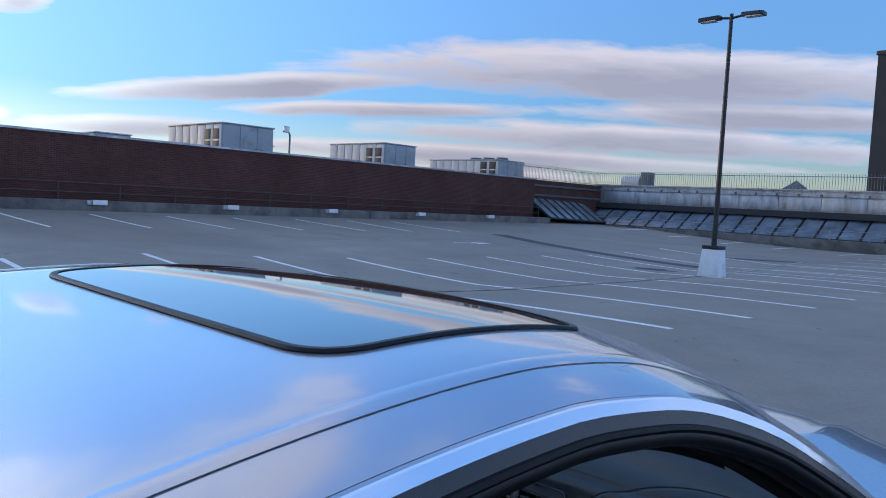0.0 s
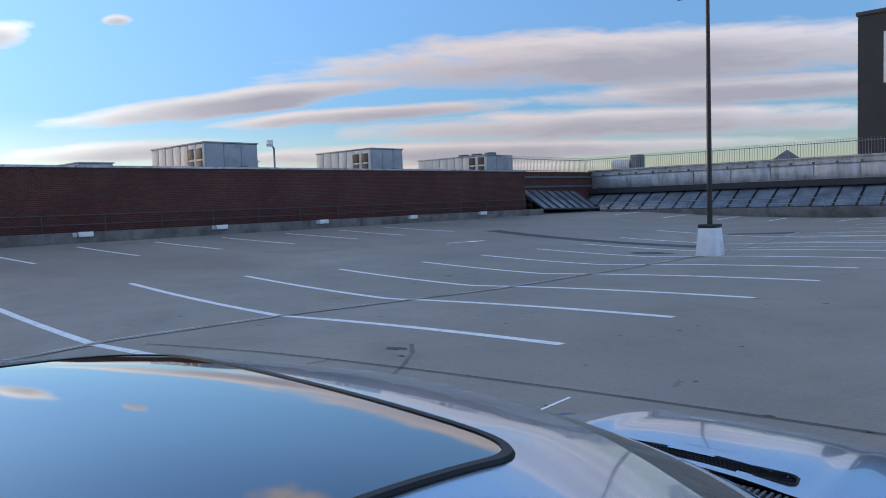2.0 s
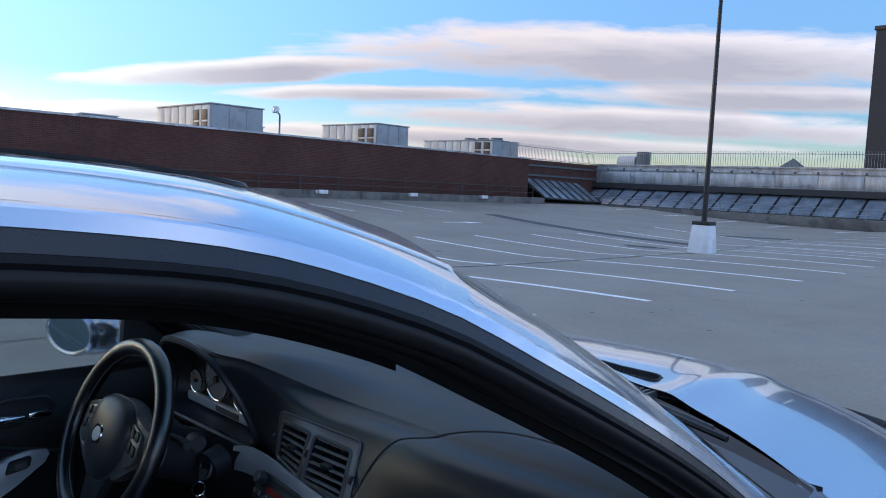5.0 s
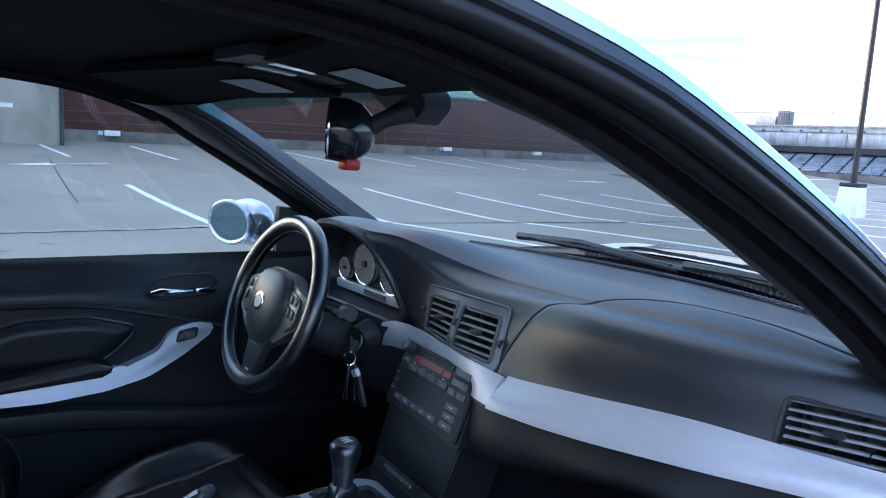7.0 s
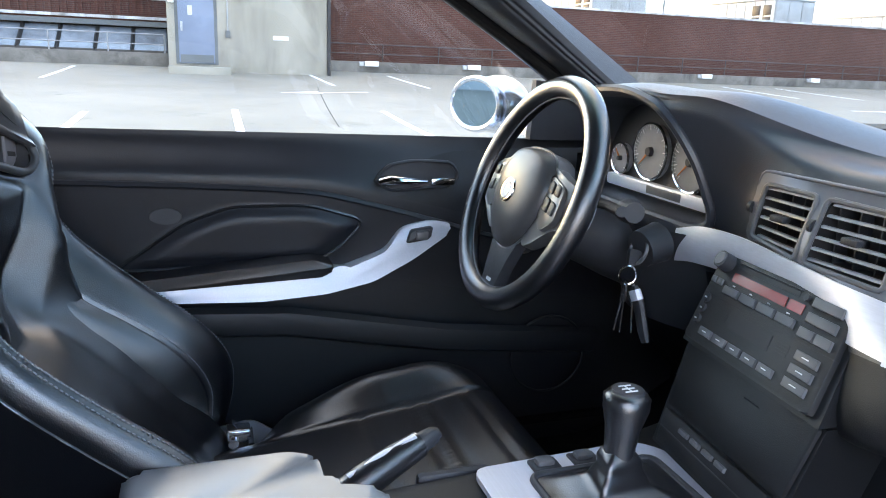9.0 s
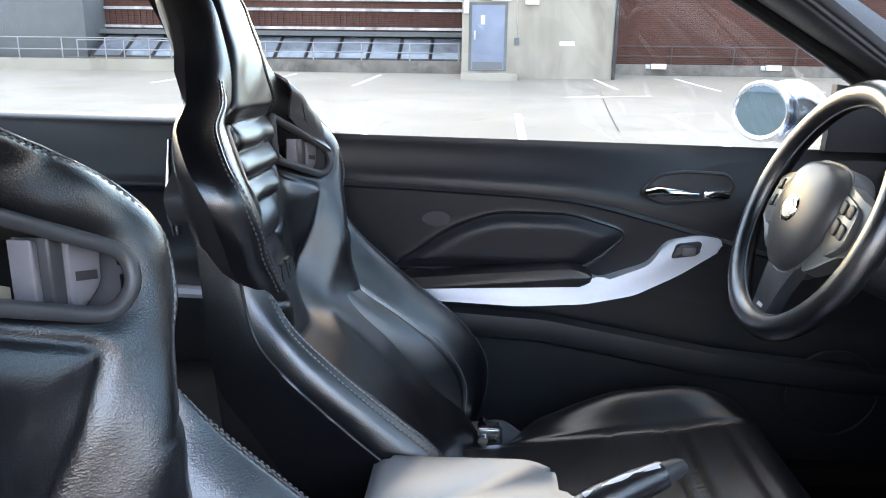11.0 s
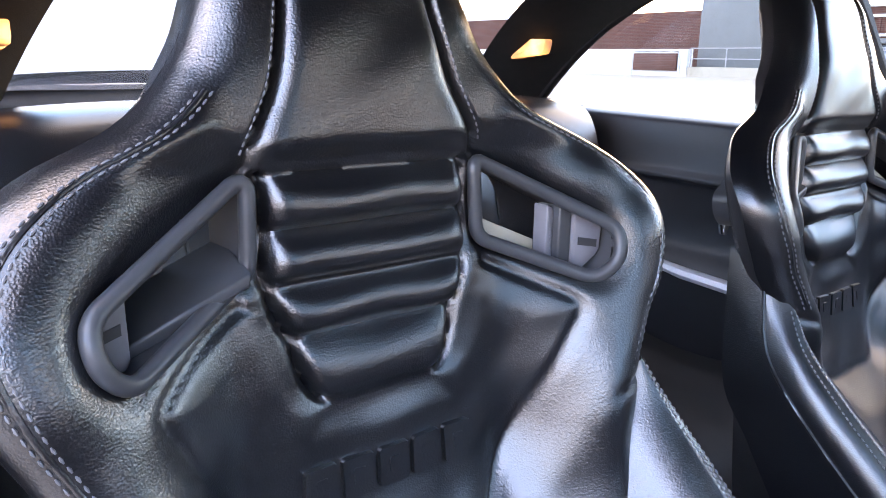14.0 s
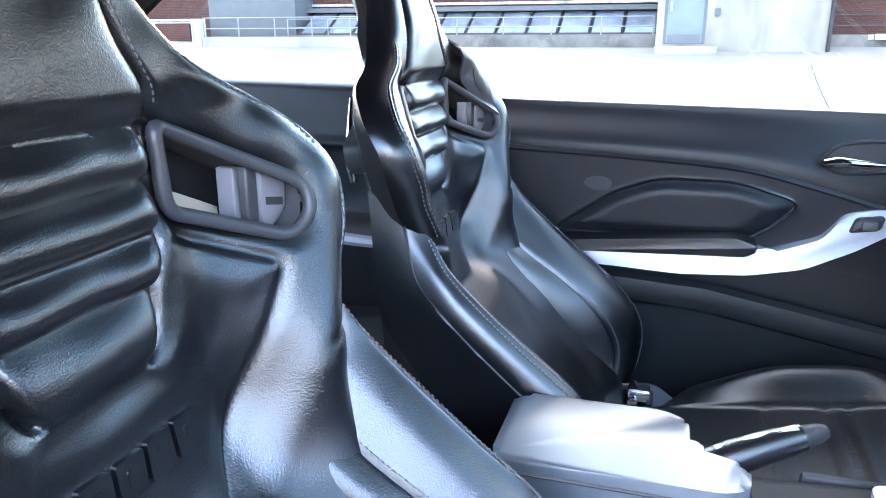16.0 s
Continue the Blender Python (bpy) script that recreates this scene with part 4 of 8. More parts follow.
BODY = part("body", body_side(-1, -0.50, 0.70, 56), PAINT, CAR)
for nm, s, a, b, n in (("front_fender", 1, -0.50, 0.70, 56), ("rear_quarter", -1, -3.70, -1.84, 80), ("rear_quarter", 1, -3.70, -1.84, 80)):
    part(nm, body_side(s, a, b, n), PAINT, CAR)
for s in (-1, 1):
    part("sill_panel", sheet(lambda u, v: Vector((s * (0.872 - 0.10 * v - 0.0 * u), -0.42 - 1.9 * u, 0.30 - 0.07 * v)), 12, 4), PAINT, CAR)
    for yw, zw in WHEELS:
        arch = [Vector((s * (curve(HALF_WIDE, yw + 0.36 * math.cos(a)) + 0.002), yw + 0.36 * math.cos(a), zw + 0.36 * math.sin(a))) for a in [math.pi * k / 20 for k in range(21)]]
        part("arch_lip", rod(arch, 0.012, 6), PAINT, CAR)
        bm = bmesh.new()
        cyl(bm, (s * 0.55, yw, zw), (s * 0.86, yw, zw), 0.355, 0.355, 28, False)
        part("wheel_housing", bm, CARPET, CAR)

# roof with its glass panel


def roof_at(u, v, drop=0.0):
    ye = -2.28 + (-1.20 + 2.28) * v
    yc = -2.34 + (-0.965 + 2.34) * v
    k = abs(u) ** 2
    y = yc + (ye - yc) * k
    xe, ze = curve(RAIL, ye)
    zc = curve(ROOF_MID, yc)
    z = zc + (ze + 0.006 - zc) * (0.20 * abs(u) ** 2.4 + 0.80 * abs(u) ** 9)
    # the front corners run down into the pillars
    z -= 0.010 * smooth((v - 0.72) / 0.28) * smooth((abs(u) - 0.45) / 0.35) * (1 - abs(u) ** 9)
    return Vector((u * (xe - 0.004), y, z - drop))


def panel_outline(grow, r):
    return rounded([(-0.405 - grow, -1.722 - grow), (0.405 + grow, -1.722 - grow), (0.405 + grow, -1.222 + grow), (-0.405 - grow, -1.222 + grow)], r, 8)


PANEL, PANEL_OUT, PANEL_IN = dense(panel_outline(0.0, 0.075)), dense(panel_outline(0.0025, 0.077)), dense(panel_outline(-0.009, 0.068))
PANEL_CUT = panel_outline(-0.026, 0.05)


def roof_z(x, y):
    """Height of the roof skin over a plan point near the middle."""
    lo, hi = 0.0, 1.0
    for _ in range(24):
        m = (lo + hi) / 2
        xe = curve(RAIL, -2.28 + 1.08 * m)[0] - 0.004
        q = roof_at(max(-1.0, min(1.0, x / xe)), m)
        if q.y < y:
            lo = m
        else:
            hi = m
    return q.z


part("roof", sheet(lambda u, v: roof_at(u * 2 - 1, v), 150, 150, lambda u, v: not inside(PANEL_CUT, roof_at(u * 2 - 1, v).x, roof_at(u * 2 - 1, v).y)), PAINT, CAR)
bm = bmesh.new()
ring_rows = [[bm.verts.new((x, y, roof_z(x, y) + d)) for x, y in poly] for poly, d in ((PANEL_OUT, 0.0012), (PANEL, 0.0048), (PANEL_IN, 0.0042), (PANEL_IN, 0.0022))]
for ra, rb in zip(ring_rows, ring_rows[1:]):
    for i in range(len(ra)):
        j = (i + 1) % len(ra)
        bm.faces.new((ra[i], ra[j], rb[j], rb[i]))
part("sunroof_seal", bm, RUBBER, CAR)


def sunroof():
    bm = bmesh.new()
    cx, cy, rows = 0.0, -1.45, []
    for k in range(11):
        f = k / 10
        rows.append([bm.verts.new((cx + (x - cx) * f, cy + (y - cy) * f, roof_z(cx + (x - cx) * f, cy + (y - cy) * f) + 0.0028)) for x, y in PANEL_IN] if k else None)
    mid = bm.verts.new((cx, cy, roof_z(cx, cy) + 0.0028))
    n = len(PANEL_IN)
    for i in range(n):
        j = (i + 1) % n
        bm.faces.new((mid, rows[1][i], rows[1][j]))
        for k in range(1, 10):
            bm.faces.new((rows[k][i], rows[k + 1][i], rows[k + 1][j], rows[k][j]))
    return bm


part("sunroof_panel", sunroof(), SUNROOF, CAR, "dark glass sunroof panel")
for s in (-1, 1):
    part("roof_moulding", sheet(lambda u, v: roof_at(s * (0.845 + 0.045 * v), u) + Vector((0, 0, 0.0012 + 0.0012 * math.sin(math.pi * v))), 40, 4), PAINT, CAR)

# screen, rear window, side glass


def screen_at(u, v, inset=0.0):
    low = Vector((u * 0.715, -0.235 - 0.265 * u * u, 0.992 - 0.042 * u * u))
    top = roof_at(u * 0.905, 1.0) + Vector((0, 0.006, -0.006))
    p = low.lerp(top, v)
    bulge = (0.007 + 0.020 * (1 - abs(u) ** 3)) * 4 * v * (1 - v)
    return p + Vector((0, 0.5, 0.86)) * (bulge - inset)


def rear_at(u, v):
    top = roof_at(u * 0.88, 0.0)
    low = Vector((u * 0.60, -2.93 + 0.16 * u * u, 1.075 - 0.035 * u * u))
    p = top.lerp(low, v)
    return p + Vector((0, -0.4, 0.9)) * (0.03 * 4 * v * (1 - v))


glass = part("windscreen", sheet(lambda u, v: screen_at(u * 2 - 1, v), 26, 18), GLASS, CAR)
glass.visible_shadow = False
glass = part("rear_window", sheet(lambda u, v: rear_at(u * 2 - 1, v), 22, 14), GLASS, CAR)
glass.visible_shadow = False
edge = [screen_at(-1, k / 12, 0.003) for k in range(13)] + [screen_at(-1 + 2 * k / 20, 1, 0.003) for k in range(1, 20)] + [screen_at(1, 1 - k / 12, 0.003) for k in range(13)]
part("windscreen_seal", rod(edge, 0.005, 6), RUBBER, CAR)
part("screen_shade", sheet(lambda u, v: screen_at(u * 2 - 1, 0.90 + 0.10 * v, 0.004), 24, 3), TEAL_EDGE, CAR, "tinted band along the windscreen top")
for s in (-1, 1):
    def pillar(u, v):
        a = rail(-1.20 + 0.60 * u, s)
        b = screen_at(s * 1.0, 1 - u)
        q = a.lerp(b, v)
        # runs into the roof's edge at the top
        top = roof_at(s * (1 - 0.095 * v), 1.0) - rail(-1.20, s).lerp(screen_at(s * 1.0, 1.0), v)
        return q + top * (1 - smooth(u / 0.85)) + Vector((0, 0.25, 0.5)) * (0.012 * 4 * v * (1 - v) * smooth(u * 6))
    part("a_pillar", sheet(pillar, 24, 6), PAINT, CAR)

    def c_pillar(u, v):
        y = -2.30 - 0.48 * u
        a = rail(y, s)
        b = rear_at(s * 1.0, u)
        return a.lerp(b, v) + Vector((s * 0.4, -0.2, 0.6)) * (0.018 * 4 * v * (1 - v))
    part("c_pillar", sheet(c_pillar, 20, 8), PAINT, CAR)
    ys = [-2.80 + k * (2.20 / 60) for k in range(61)]
    part("roof_edge", rod([rail(-2.32 + 1.72 * k / 40, s) + Vector((-s * 0.003, 0, 0.0012)) for k in range(41)], 0.0048, 8), PAINT, CAR)
    # satin moulding under the roof edge, then the door-aperture rubbers
    part("rail_skin", sheet(lambda u, v: rail(ys[round(u * 60)], s) + Vector((s * (0.001 + 0.006 * v), 0, 0.003 - 0.011 * v)), 60, 3), PAINT, CAR)
    part("window_moulding", sheet(lambda u, v: rail(ys[round(u * 60)], s) + Vector((s * (0.006 + 0.007 * v), 0, -0.008 - 0.016 * v)), 60, 3), MOULDING, CAR)
    part("moulding_edge", rod([rail(y, s) + Vector((s * 0.013, 0, -0.026)) for y in ys], 0.005, 6), TRIM, CAR)
    front = [y for y in ys if y > -1.92]
    part("aperture_seal", rod([rail(y, s) + Vector((s * 0.006, 0, -0.036)) for y in front], 0.011, 10), RUBBER, CAR)
    part("seal_bead", rod([rail(y, s) + Vector((-s * 0.020, 0, -0.041)) for y in front], 0.012, 10), RUBBER, CAR)
    part("aperture_frame", sheet(lambda u, v: rail(-1.92 + 1.32 * u, s) + Vector((s * (0.010 - 0.080 * v), 0, -0.032 - 0.014 * v + 0.008 * math.sin(2 * math.pi * v))), 44, 8), CARPET, CAR)
    part("inner_seal", rod([rail(y, s) + Vector((-s * 0.066, 0, -0.048)) for y in front], 0.011, 8), FABRIC, CAR)
    # rubber carried on down the hinge side of the door opening
    down = [rail(-0.62, s) + Vector((s * 0.0, 0, -0.03)), Vector((s * 0.768, -0.52, 0.86)), Vector((s * 0.768, -0.50, 0.70)), Vector((s * 0.768, -0.51, 0.45)), Vector((s * 0.74, -0.60, 0.33))]
    part("hinge_seal", rod(down, 0.016, 8), RUBBER, CAR)

    def quarter(u, v):
        y = -1.93 - 0.80 * u
        a = rail(y, s) + Vector((s * 0.004, 0, -0.02))
        b = Vector((s * (0.735 - 0.02 * u), y, 0.975 + 0.015 * u))
        return a.lerp(b, v if a.z > b.z else 0)
    q = part("quarter_window", sheet(quarter, 20, 8), GLASS, CAR)
    q.visible_shadow = False
    part("b_pillar", thicken(sheet(lambda u, v: (rail(-2.11 + 0.10 * u, s) + Vector((s * 0.002, 0, -0.03))).lerp(Vector((s * 0.728, -1.975 + 0.08 * u, 0.97)), v), 4, 10), 0.02), TRIM, CAR)

# fender tops: from the foot of the windscreen pillar to the corner of the bonnet
for s in (-1, 1):
    part("fender_top", sheet(lambda u, v: Vector((s * 0.770, -0.615, 0.934)).lerp(side_skin(s, -0.335, 0.0), u).lerp(Vector((s * 0.713, -0.512, 0.954)).lerp(Vector((s * 0.660, -0.300, 0.936)), u), v) + Vector((0, 0, 0.006 * 4 * v * (1 - v))), 16, 8), PAINT, CAR)
# bonnet, wings' top, cowl


def bonnet(u, v):
    y0, y1 = -0.125 - 0.22 * u * u, 0.72 - 0.20 * u * u
    y = y0 + (y1 - y0) * v
    w = curve(HALF_WIDE, y) - 0.112
    zc = curve([(-0.4, 1.0), (-0.12, 0.994), (0.1, 0.990), (0.35, 0.962), (0.55, 0.912), (0.72, 0.835)], y)
    ze = curve(BELT, y)
    crease = 0.008 * math.exp(-((abs(u) - 0.46) / 0.06) ** 2)
    return Vector((u * w, y, zc + (ze - zc) * abs(u) ** 2.6 + crease))


VENT = rounded([(-0.275, -0.098), (0.275, -0.098), (0.262, -0.035), (-0.262, -0.035)], 0.022, 4)
part("bonnet", sheet(lambda u, v: bonnet(u * 2 - 1, v), 96, 60, lambda u, v: not inside(VENT, bonnet(u * 2 - 1, v).x, bonnet(u * 2 - 1, v).y)), PAINT, CAR)


def bonnet_z(x, y):
    w = curve(HALF_WIDE, y) - 0.112
    u = x / w
    zc = curve([(-0.4, 1.0), (-0.12, 0.994), (0.1, 0.990), (0.35, 0.962), (0.55, 0.912), (0.72, 0.835)], y)
    return zc + (curve(BELT, y) - zc) * abs(u) ** 2.6


grille = part("bonnet_vent", slab(VENT, lambda a, b, d: Vector((a, b, bonnet_z(a, b) - 0.010 - d)), 0.01), DARK_CLAD, CAR, "black honeycomb air intake in the bonnet")
part("vent_rim", rod([Vector((x, y, bonnet_z(x, y) + 0.0)) for x, y in VENT], 0.004, 6, True), TRIM, grille)
bm = bmesh.new()
for k in range(50):
    x = -0.262 + 0.0105 * k
    for d in (-1, 1):
        tube(bm, [(x, -0.096, bonnet_z(x, -0.096) - 0.003), (x + d * 0.030, -0.037, bonnet_z(x, -0.037) - 0.003)], 0.0016, 4)
part("wire_mesh", bm, TRIM, grille)
part("cowl_panel", sheet(lambda u, v: Vector(((u * 2 - 1) * 0.70, -0.235 - 0.215 * (u * 2 - 1) ** 2 + 0.10 * v, 0.985 - 0.045 * (u * 2 - 1) ** 2 - 0.022 * math.sin(math.pi * v))), 30, 6), PLASTIC, CAR)
bm = bmesh.new()
for k in range(40):
    x = -0.30 + k * 0.0155
    box(bm, (x, -0.20, 0.965), (x + 0.006, -0.155, 0.985), 0.0)
part("cowl_slats", bm, PLASTIC_GREY, CAR)
for x0, x1, y0, y1 in ((-0.52, 0.02, -0.27, -0.245), (0.02, 0.52, -0.235, -0.325)):
    arm = part("wiper", rod([(x0, y0 + 0.03, 0.992), ((x0 + x1) / 2, (y0 + y1) / 2 - 0.015, 1.012), (x1, y1 - 0.02, 0.995)], [0.012, 0.009, 0.006], 6), PLASTIC, CAR)
    part("wiper_blade", rod([(x0 + 0.12, y0 - 0.015, 1.000), ((x0 + x1) / 2 + 0.1, (y0 + y1) / 2 - 0.055, 1.006), (x1 + 0.04, y1 - 0.05, 0.992)], 0.006, 6), RUBBER, arm)

# nose, tail, lamps, wheels, floor


def nose(u, v):
    s = u * 2 - 1
    y, z = curve([(0.0, 0.720, 0.832), (0.18, 0.765, 0.74), (0.45, 0.79, 0.56), (0.75, 0.775, 0.38), (1.0, 0.70, 0.25)], v)
    return Vector((s * 0.80, y - 0.26 * abs(s) ** 3.2, z))


def tail(u, v):
    s = u * 2 - 1
    y, z = curve([(0.0, -3.60, 1.02), (0.2, -3.66, 0.94), (0.5, -3.72, 0.66), (0.8, -3.70, 0.42), (1.0, -3.62, 0.30)], v)
    return Vector((s * 0.80, y + 0.20 * abs(s) ** 3.4, z))


part("front_bumper", sheet(nose, 30, 16), PAINT, CAR)
part("rear_bumper", sheet(tail, 30, 16), PAINT, CAR)
part("boot_lid", sheet(lambda u, v: Vector(((u * 2 - 1) * 0.70, -2.92 + 0.15 * (u * 2 - 1) ** 2 - 0.69 * v + 0.02 * v, 1.072 - 0.05 * v - 0.04 * (u * 2 - 1) ** 4)), 24, 14), PAINT, CAR)
for s in (-1, 1):
    part("headlamp", thicken(sheet(lambda u, v: nose(0.5 + s * (0.20 + 0.27 * u), 0.10 + 0.17 * v) + Vector((0, 0.006, 0)), 10, 6), 0.01), LAMP_GLASS, CAR)
    part("tail_lamp", thicken(sheet(lambda u, v: tail(0.5 + s * (0.26 + 0.22 * u), 0.20 + 0.18 * v) + Vector((0, -0.006, 0)), 10, 6), 0.01), RED_LENS, CAR)
    kid = part("grille", slab(rounded([(0.03, 0.0), (0.22, 0.01), (0.20, 0.085), (0.03, 0.09)], 0.02), lambda a, b, d: Vector((s * a, 0.742 - 0.10 * a * a + 0.008 - d, 0.625 + b)), 0.02), DARK_CLAD, CAR)
    part("grille_ring", rod([Vector((s * a, 0.752 - 0.10 * a * a, 0.625 + b)) for a, b in rounded([(0.03, 0.0), (0.22, 0.01), (0.20, 0.085), (0.03, 0.09)], 0.02)], 0.006, 6, True), CHROME, kid)
part("lower_intake", slab(rounded([(-0.42, 0.32), (0.42, 0.32), (0.38, 0.44), (-0.38, 0.44)], 0.04), lambda a, b, d: Vector((a, 0.785 - 0.2 * a * a - d, b)), 0.02), DARK_CLAD, CAR)
part("underbody", boxed((-0.74, -3.55, 0.20), (0.74, 0.62, 0.27), 0.03), CARPET, CAR)
part("bulkhead", boxed((-0.70, -0.40, 0.25), (0.70, -0.30, 0.93), 0.0), CARPET, CAR)


def wheel_parts():
    bm = bmesh.new()
    prof = [(0.225, -0.10), (0.300, -0.11), (0.318, -0.085), (0.322, 0.0), (0.318, 0.085), (0.300, 0.11), (0.225, 0.10)]
    rows = []
    for k in range(48):
        a = 2 * math.pi * k / 48
        rows.append([bm.verts.new((x, r * math.cos(a), r * math.sin(a))) for r, x in prof])
    for k in range(48):
        a, b = rows[k], rows[(k + 1) % 48]
        for i in range(len(prof) - 1):
            bm.faces.new((a[i], a[i + 1], b[i + 1], b[i]))
    tyre = finish("tyre", bm, TYRE)
    bm = bmesh.new()
    cyl(bm, (-0.09, 0, 0), (0.085, 0, 0), 0.228, 0.228, 40, False)
    cyl(bm, (0.03, 0, 0), (0.075, 0, 0), 0.05, 0.04, 20)
    for k in range(5):
        m = Matrix.Rotation(2 * math.pi * k / 5, 4, "X")
        for d in (-0.028, 0.028):
            tube(bm, [m @ Vector((0.065, d * 0.6, 0.03)), m @ Vector((0.078, d, 0.13)), m @ Vector((0.06, d * 1.6, 0.226))], 0.014, 6)
    return tyre, finish("rim", bm, RIM)


TYRE_MESH, RIM_MESH = wheel_parts()
for yw, zw in WHEELS:
    for s in (-1, 1):
        o = new("wheel", TYRE_MESH)
        o.parent, o.matrix_parent_inverse = CAR, Matrix.Translation(-CAR.location)
        o.location, o.rotation_euler = (s * 0.755, yw, zw), (0, 0, 0 if s > 0 else math.pi)
        r = new("rim", RIM_MESH)
        r.parent = o


# doors


def build_door(side, place):
    """One door: skin, trim panel, armrest, handles, glass, mirror. place moves it about its hinges."""

    def put(name, bm, mat, parent=None, label="", sharp=38.0):
        bmesh.ops.transform(bm, matrix=place, verts=bm.verts)
        return part(name, bm, mat, parent or CAR, label, sharp)

    def skin_in(y, z):
        # inner face: upright below, leaning out over the sill
        return 0.665 + 0.055 * smooth((z - 0.84) / 0.11) - 0.0 * y

    skin = put("door", sheet(lambda u, v: side_skin(side, -0.50 - 1.34 * u, v), 40, 22), PAINT)
    put("door_shell", sheet(lambda u, v: Vector((side * skin_in(0, 0.30 + 0.64 * v) + side * 0.015, -0.52 - 1.30 * u, 0.26 + 0.68 * v)), 24, 20), LOWER_VINYL, skin)
    put("sill_strip", rod([Vector((side * 0.742, -0.56 - k * 0.0635, curve(BELT, -0.56 - k * 0.0635) - 0.002)) for k in range(21)], 0.009, 8, flat=1.3), RUBBER, skin)

    def upper(u, v):
        y = -0.60 - 1.23 * u
        top = curve([(-1.83, 0.960), (-1.1, 0.949), (-0.6, 0.938)], y)
        low = curve([(-1.83, 0.874), (-1.54, 0.862), (-1.356, 0.849), (-1.238, 0.823), (-1.103, 0.786), (-0.95, 0.745), (-0.6, 0.70)], y)
        z = top + (low - top) * v
        x = 0.728 - 0.052 * smooth(v * 1.15) + 0.004 * v
        return Vector((side * x, y, z))
    put("upper_trim", sheet(upper, 40, 12), DOOR_VINYL, skin)
    line = [upper((k + 0.0) / 40, 1.0) + Vector((-side * 0.003, 0, 0)) for k in range(41)]
    put("trim_ridge", rod(line, 0.007, 6), DOOR_VINYL, skin)

    def lower(u, v):
        y = -0.60 - 1.23 * u
        top = curve([(-1.83, 0.870), (-1.54, 0.858), (-1.356, 0.845), (-1.238, 0.819), (-1.103, 0.782), (-0.95, 0.741), (-0.6, 0.696)], y)
        z = top + (0.36 - top) * v
        x = 0.672 + 0.010 * math.sin(math.pi * v) + 0.02 * smooth((v - 0.55) / 0.3)
        # leather insert stands a little proud
        ins = inside(INSERT, y, z)
        if ins:
            x -= 0.015 * smooth(edge_gap(INSERT, y, z) / 0.022)
        return Vector((side * x, y, z))
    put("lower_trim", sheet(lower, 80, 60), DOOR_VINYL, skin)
    put("insert_piping", rod([Vector((side * 0.671, y, z)) for y, z in INSERT], 0.0032, 6, True), LEATHER, skin)
    # armrest pad and the silver pull
    put("armrest", slab(rounded([(-1.70, 0.690), (-1.33, 0.705), (-1.315, 0.725), (-1.36, 0.738), (-1.66, 0.712)], 0.012, 3), lambda a, b, d: Vector((side * (0.615 + d), a, b)), 0.06, 0.006), LEATHER, skin)
    pull = rounded([(-1.83, 0.668), (-1.575, 0.664), (-1.45, 0.659), (-1.33, 0.666), (-1.24, 0.684), (-1.160, 0.722), (-1.085, 0.768), (-1.082, 0.786), (-1.125, 0.794), (-1.182, 0.782),
                    (-1.213, 0.738), (-1.30, 0.706), (-1.335, 0.722), (-1.35, 0.705), (-1.43, 0.696), (-1.66, 0.692), (-1.83, 0.694)], 0.016, 4)
    put("door_pull", slab(pull, lambda a, b, d: Vector((side * (0.632 + 0.25 * (b - 0.66) + d), a, b)), 0.045, 0.006), ALU, skin, "brushed silver door pull", 50)
    win = put("window_switch", slab(rounded([(-1.176, 0.752), (-1.128, 0.760), (-1.122, 0.784), (-1.166, 0.778)], 0.006, 3), lambda a, b, d: Vector((side * (0.648 + d), a, b)), 0.03, 0.003), PLASTIC, skin)
    put("switch_key", boxed((min(side * 0.642, side * 0.650), -1.158, 0.760), (max(side * 0.642, side * 0.650), -1.134, 0.776), 0.003), PLASTIC_GREY, win)
    bowl = rounded([(-1.234, 0.867), (-1.206, 0.899), (-1.158, 0.907), (-1.08, 0.904), (-1.064, 0.878), (-1.082, 0.858), (-1.13, 0.855), (-1.196, 0.848)], 0.014, 4)
    rec = put("handle_recess", slab(bowl, lambda a, b, d: Vector((side * (0.684 + d), a, b)), 0.012), PLASTIC, skin)
    put("recess_rim", rod([Vector((side * 0.682, y, z)) for y, z in bowl], 0.0035, 6, True), PLASTIC, rec)
    put("inner_handle", rod([(side * 0.672, -1.224, 0.868), (side * 0.666, -1.205, 0.872), (side * 0.668, -1.165, 0.870), (side * 0.676, -1.132, 0.868)], [0.010, 0.0125, 0.0095, 0.005], 10, flat=0.8), CHROME, rec, "chrome inner door handle")
    put("lock_tab", boxed((min(side * 0.674, side * 0.684), -1.122, 0.860), (max(side * 0.674, side * 0.684), -1.074, 0.874), 0.003), CHROME, rec)
    badge = bmesh.new()
    cyl(badge, (side * 0.672, -1.605, 0.812), (side * 0.679, -1.605, 0.812), 0.026, 0.028, 24)
    bmesh.ops.scale(badge, vec=(1, 1, 0.55), space=Matrix.Translation((0, 0, -0.812)), verts=badge.verts)
    put("lock_cap", badge, PLASTIC, skin)
    put("door_pocket", rod([(side * 0.655, -1.75, 0.63), (side * 0.640, -1.4, 0.615), (side * 0.640, -1.1, 0.56), (side * 0.655, -0.75, 0.52)], 0.018, 8, flat=1.6), LOWER_VINYL, skin)
    put("speaker_grille", rod([Vector((side * 0.648, -0.86 + 0.085 * math.cos(a), 0.50 + 0.085 * math.sin(a))) for a in [2 * math.pi * k / 24 for k in range(24)]], 0.0025, 6, True), LOWER_VINYL, skin)
    # frameless glass

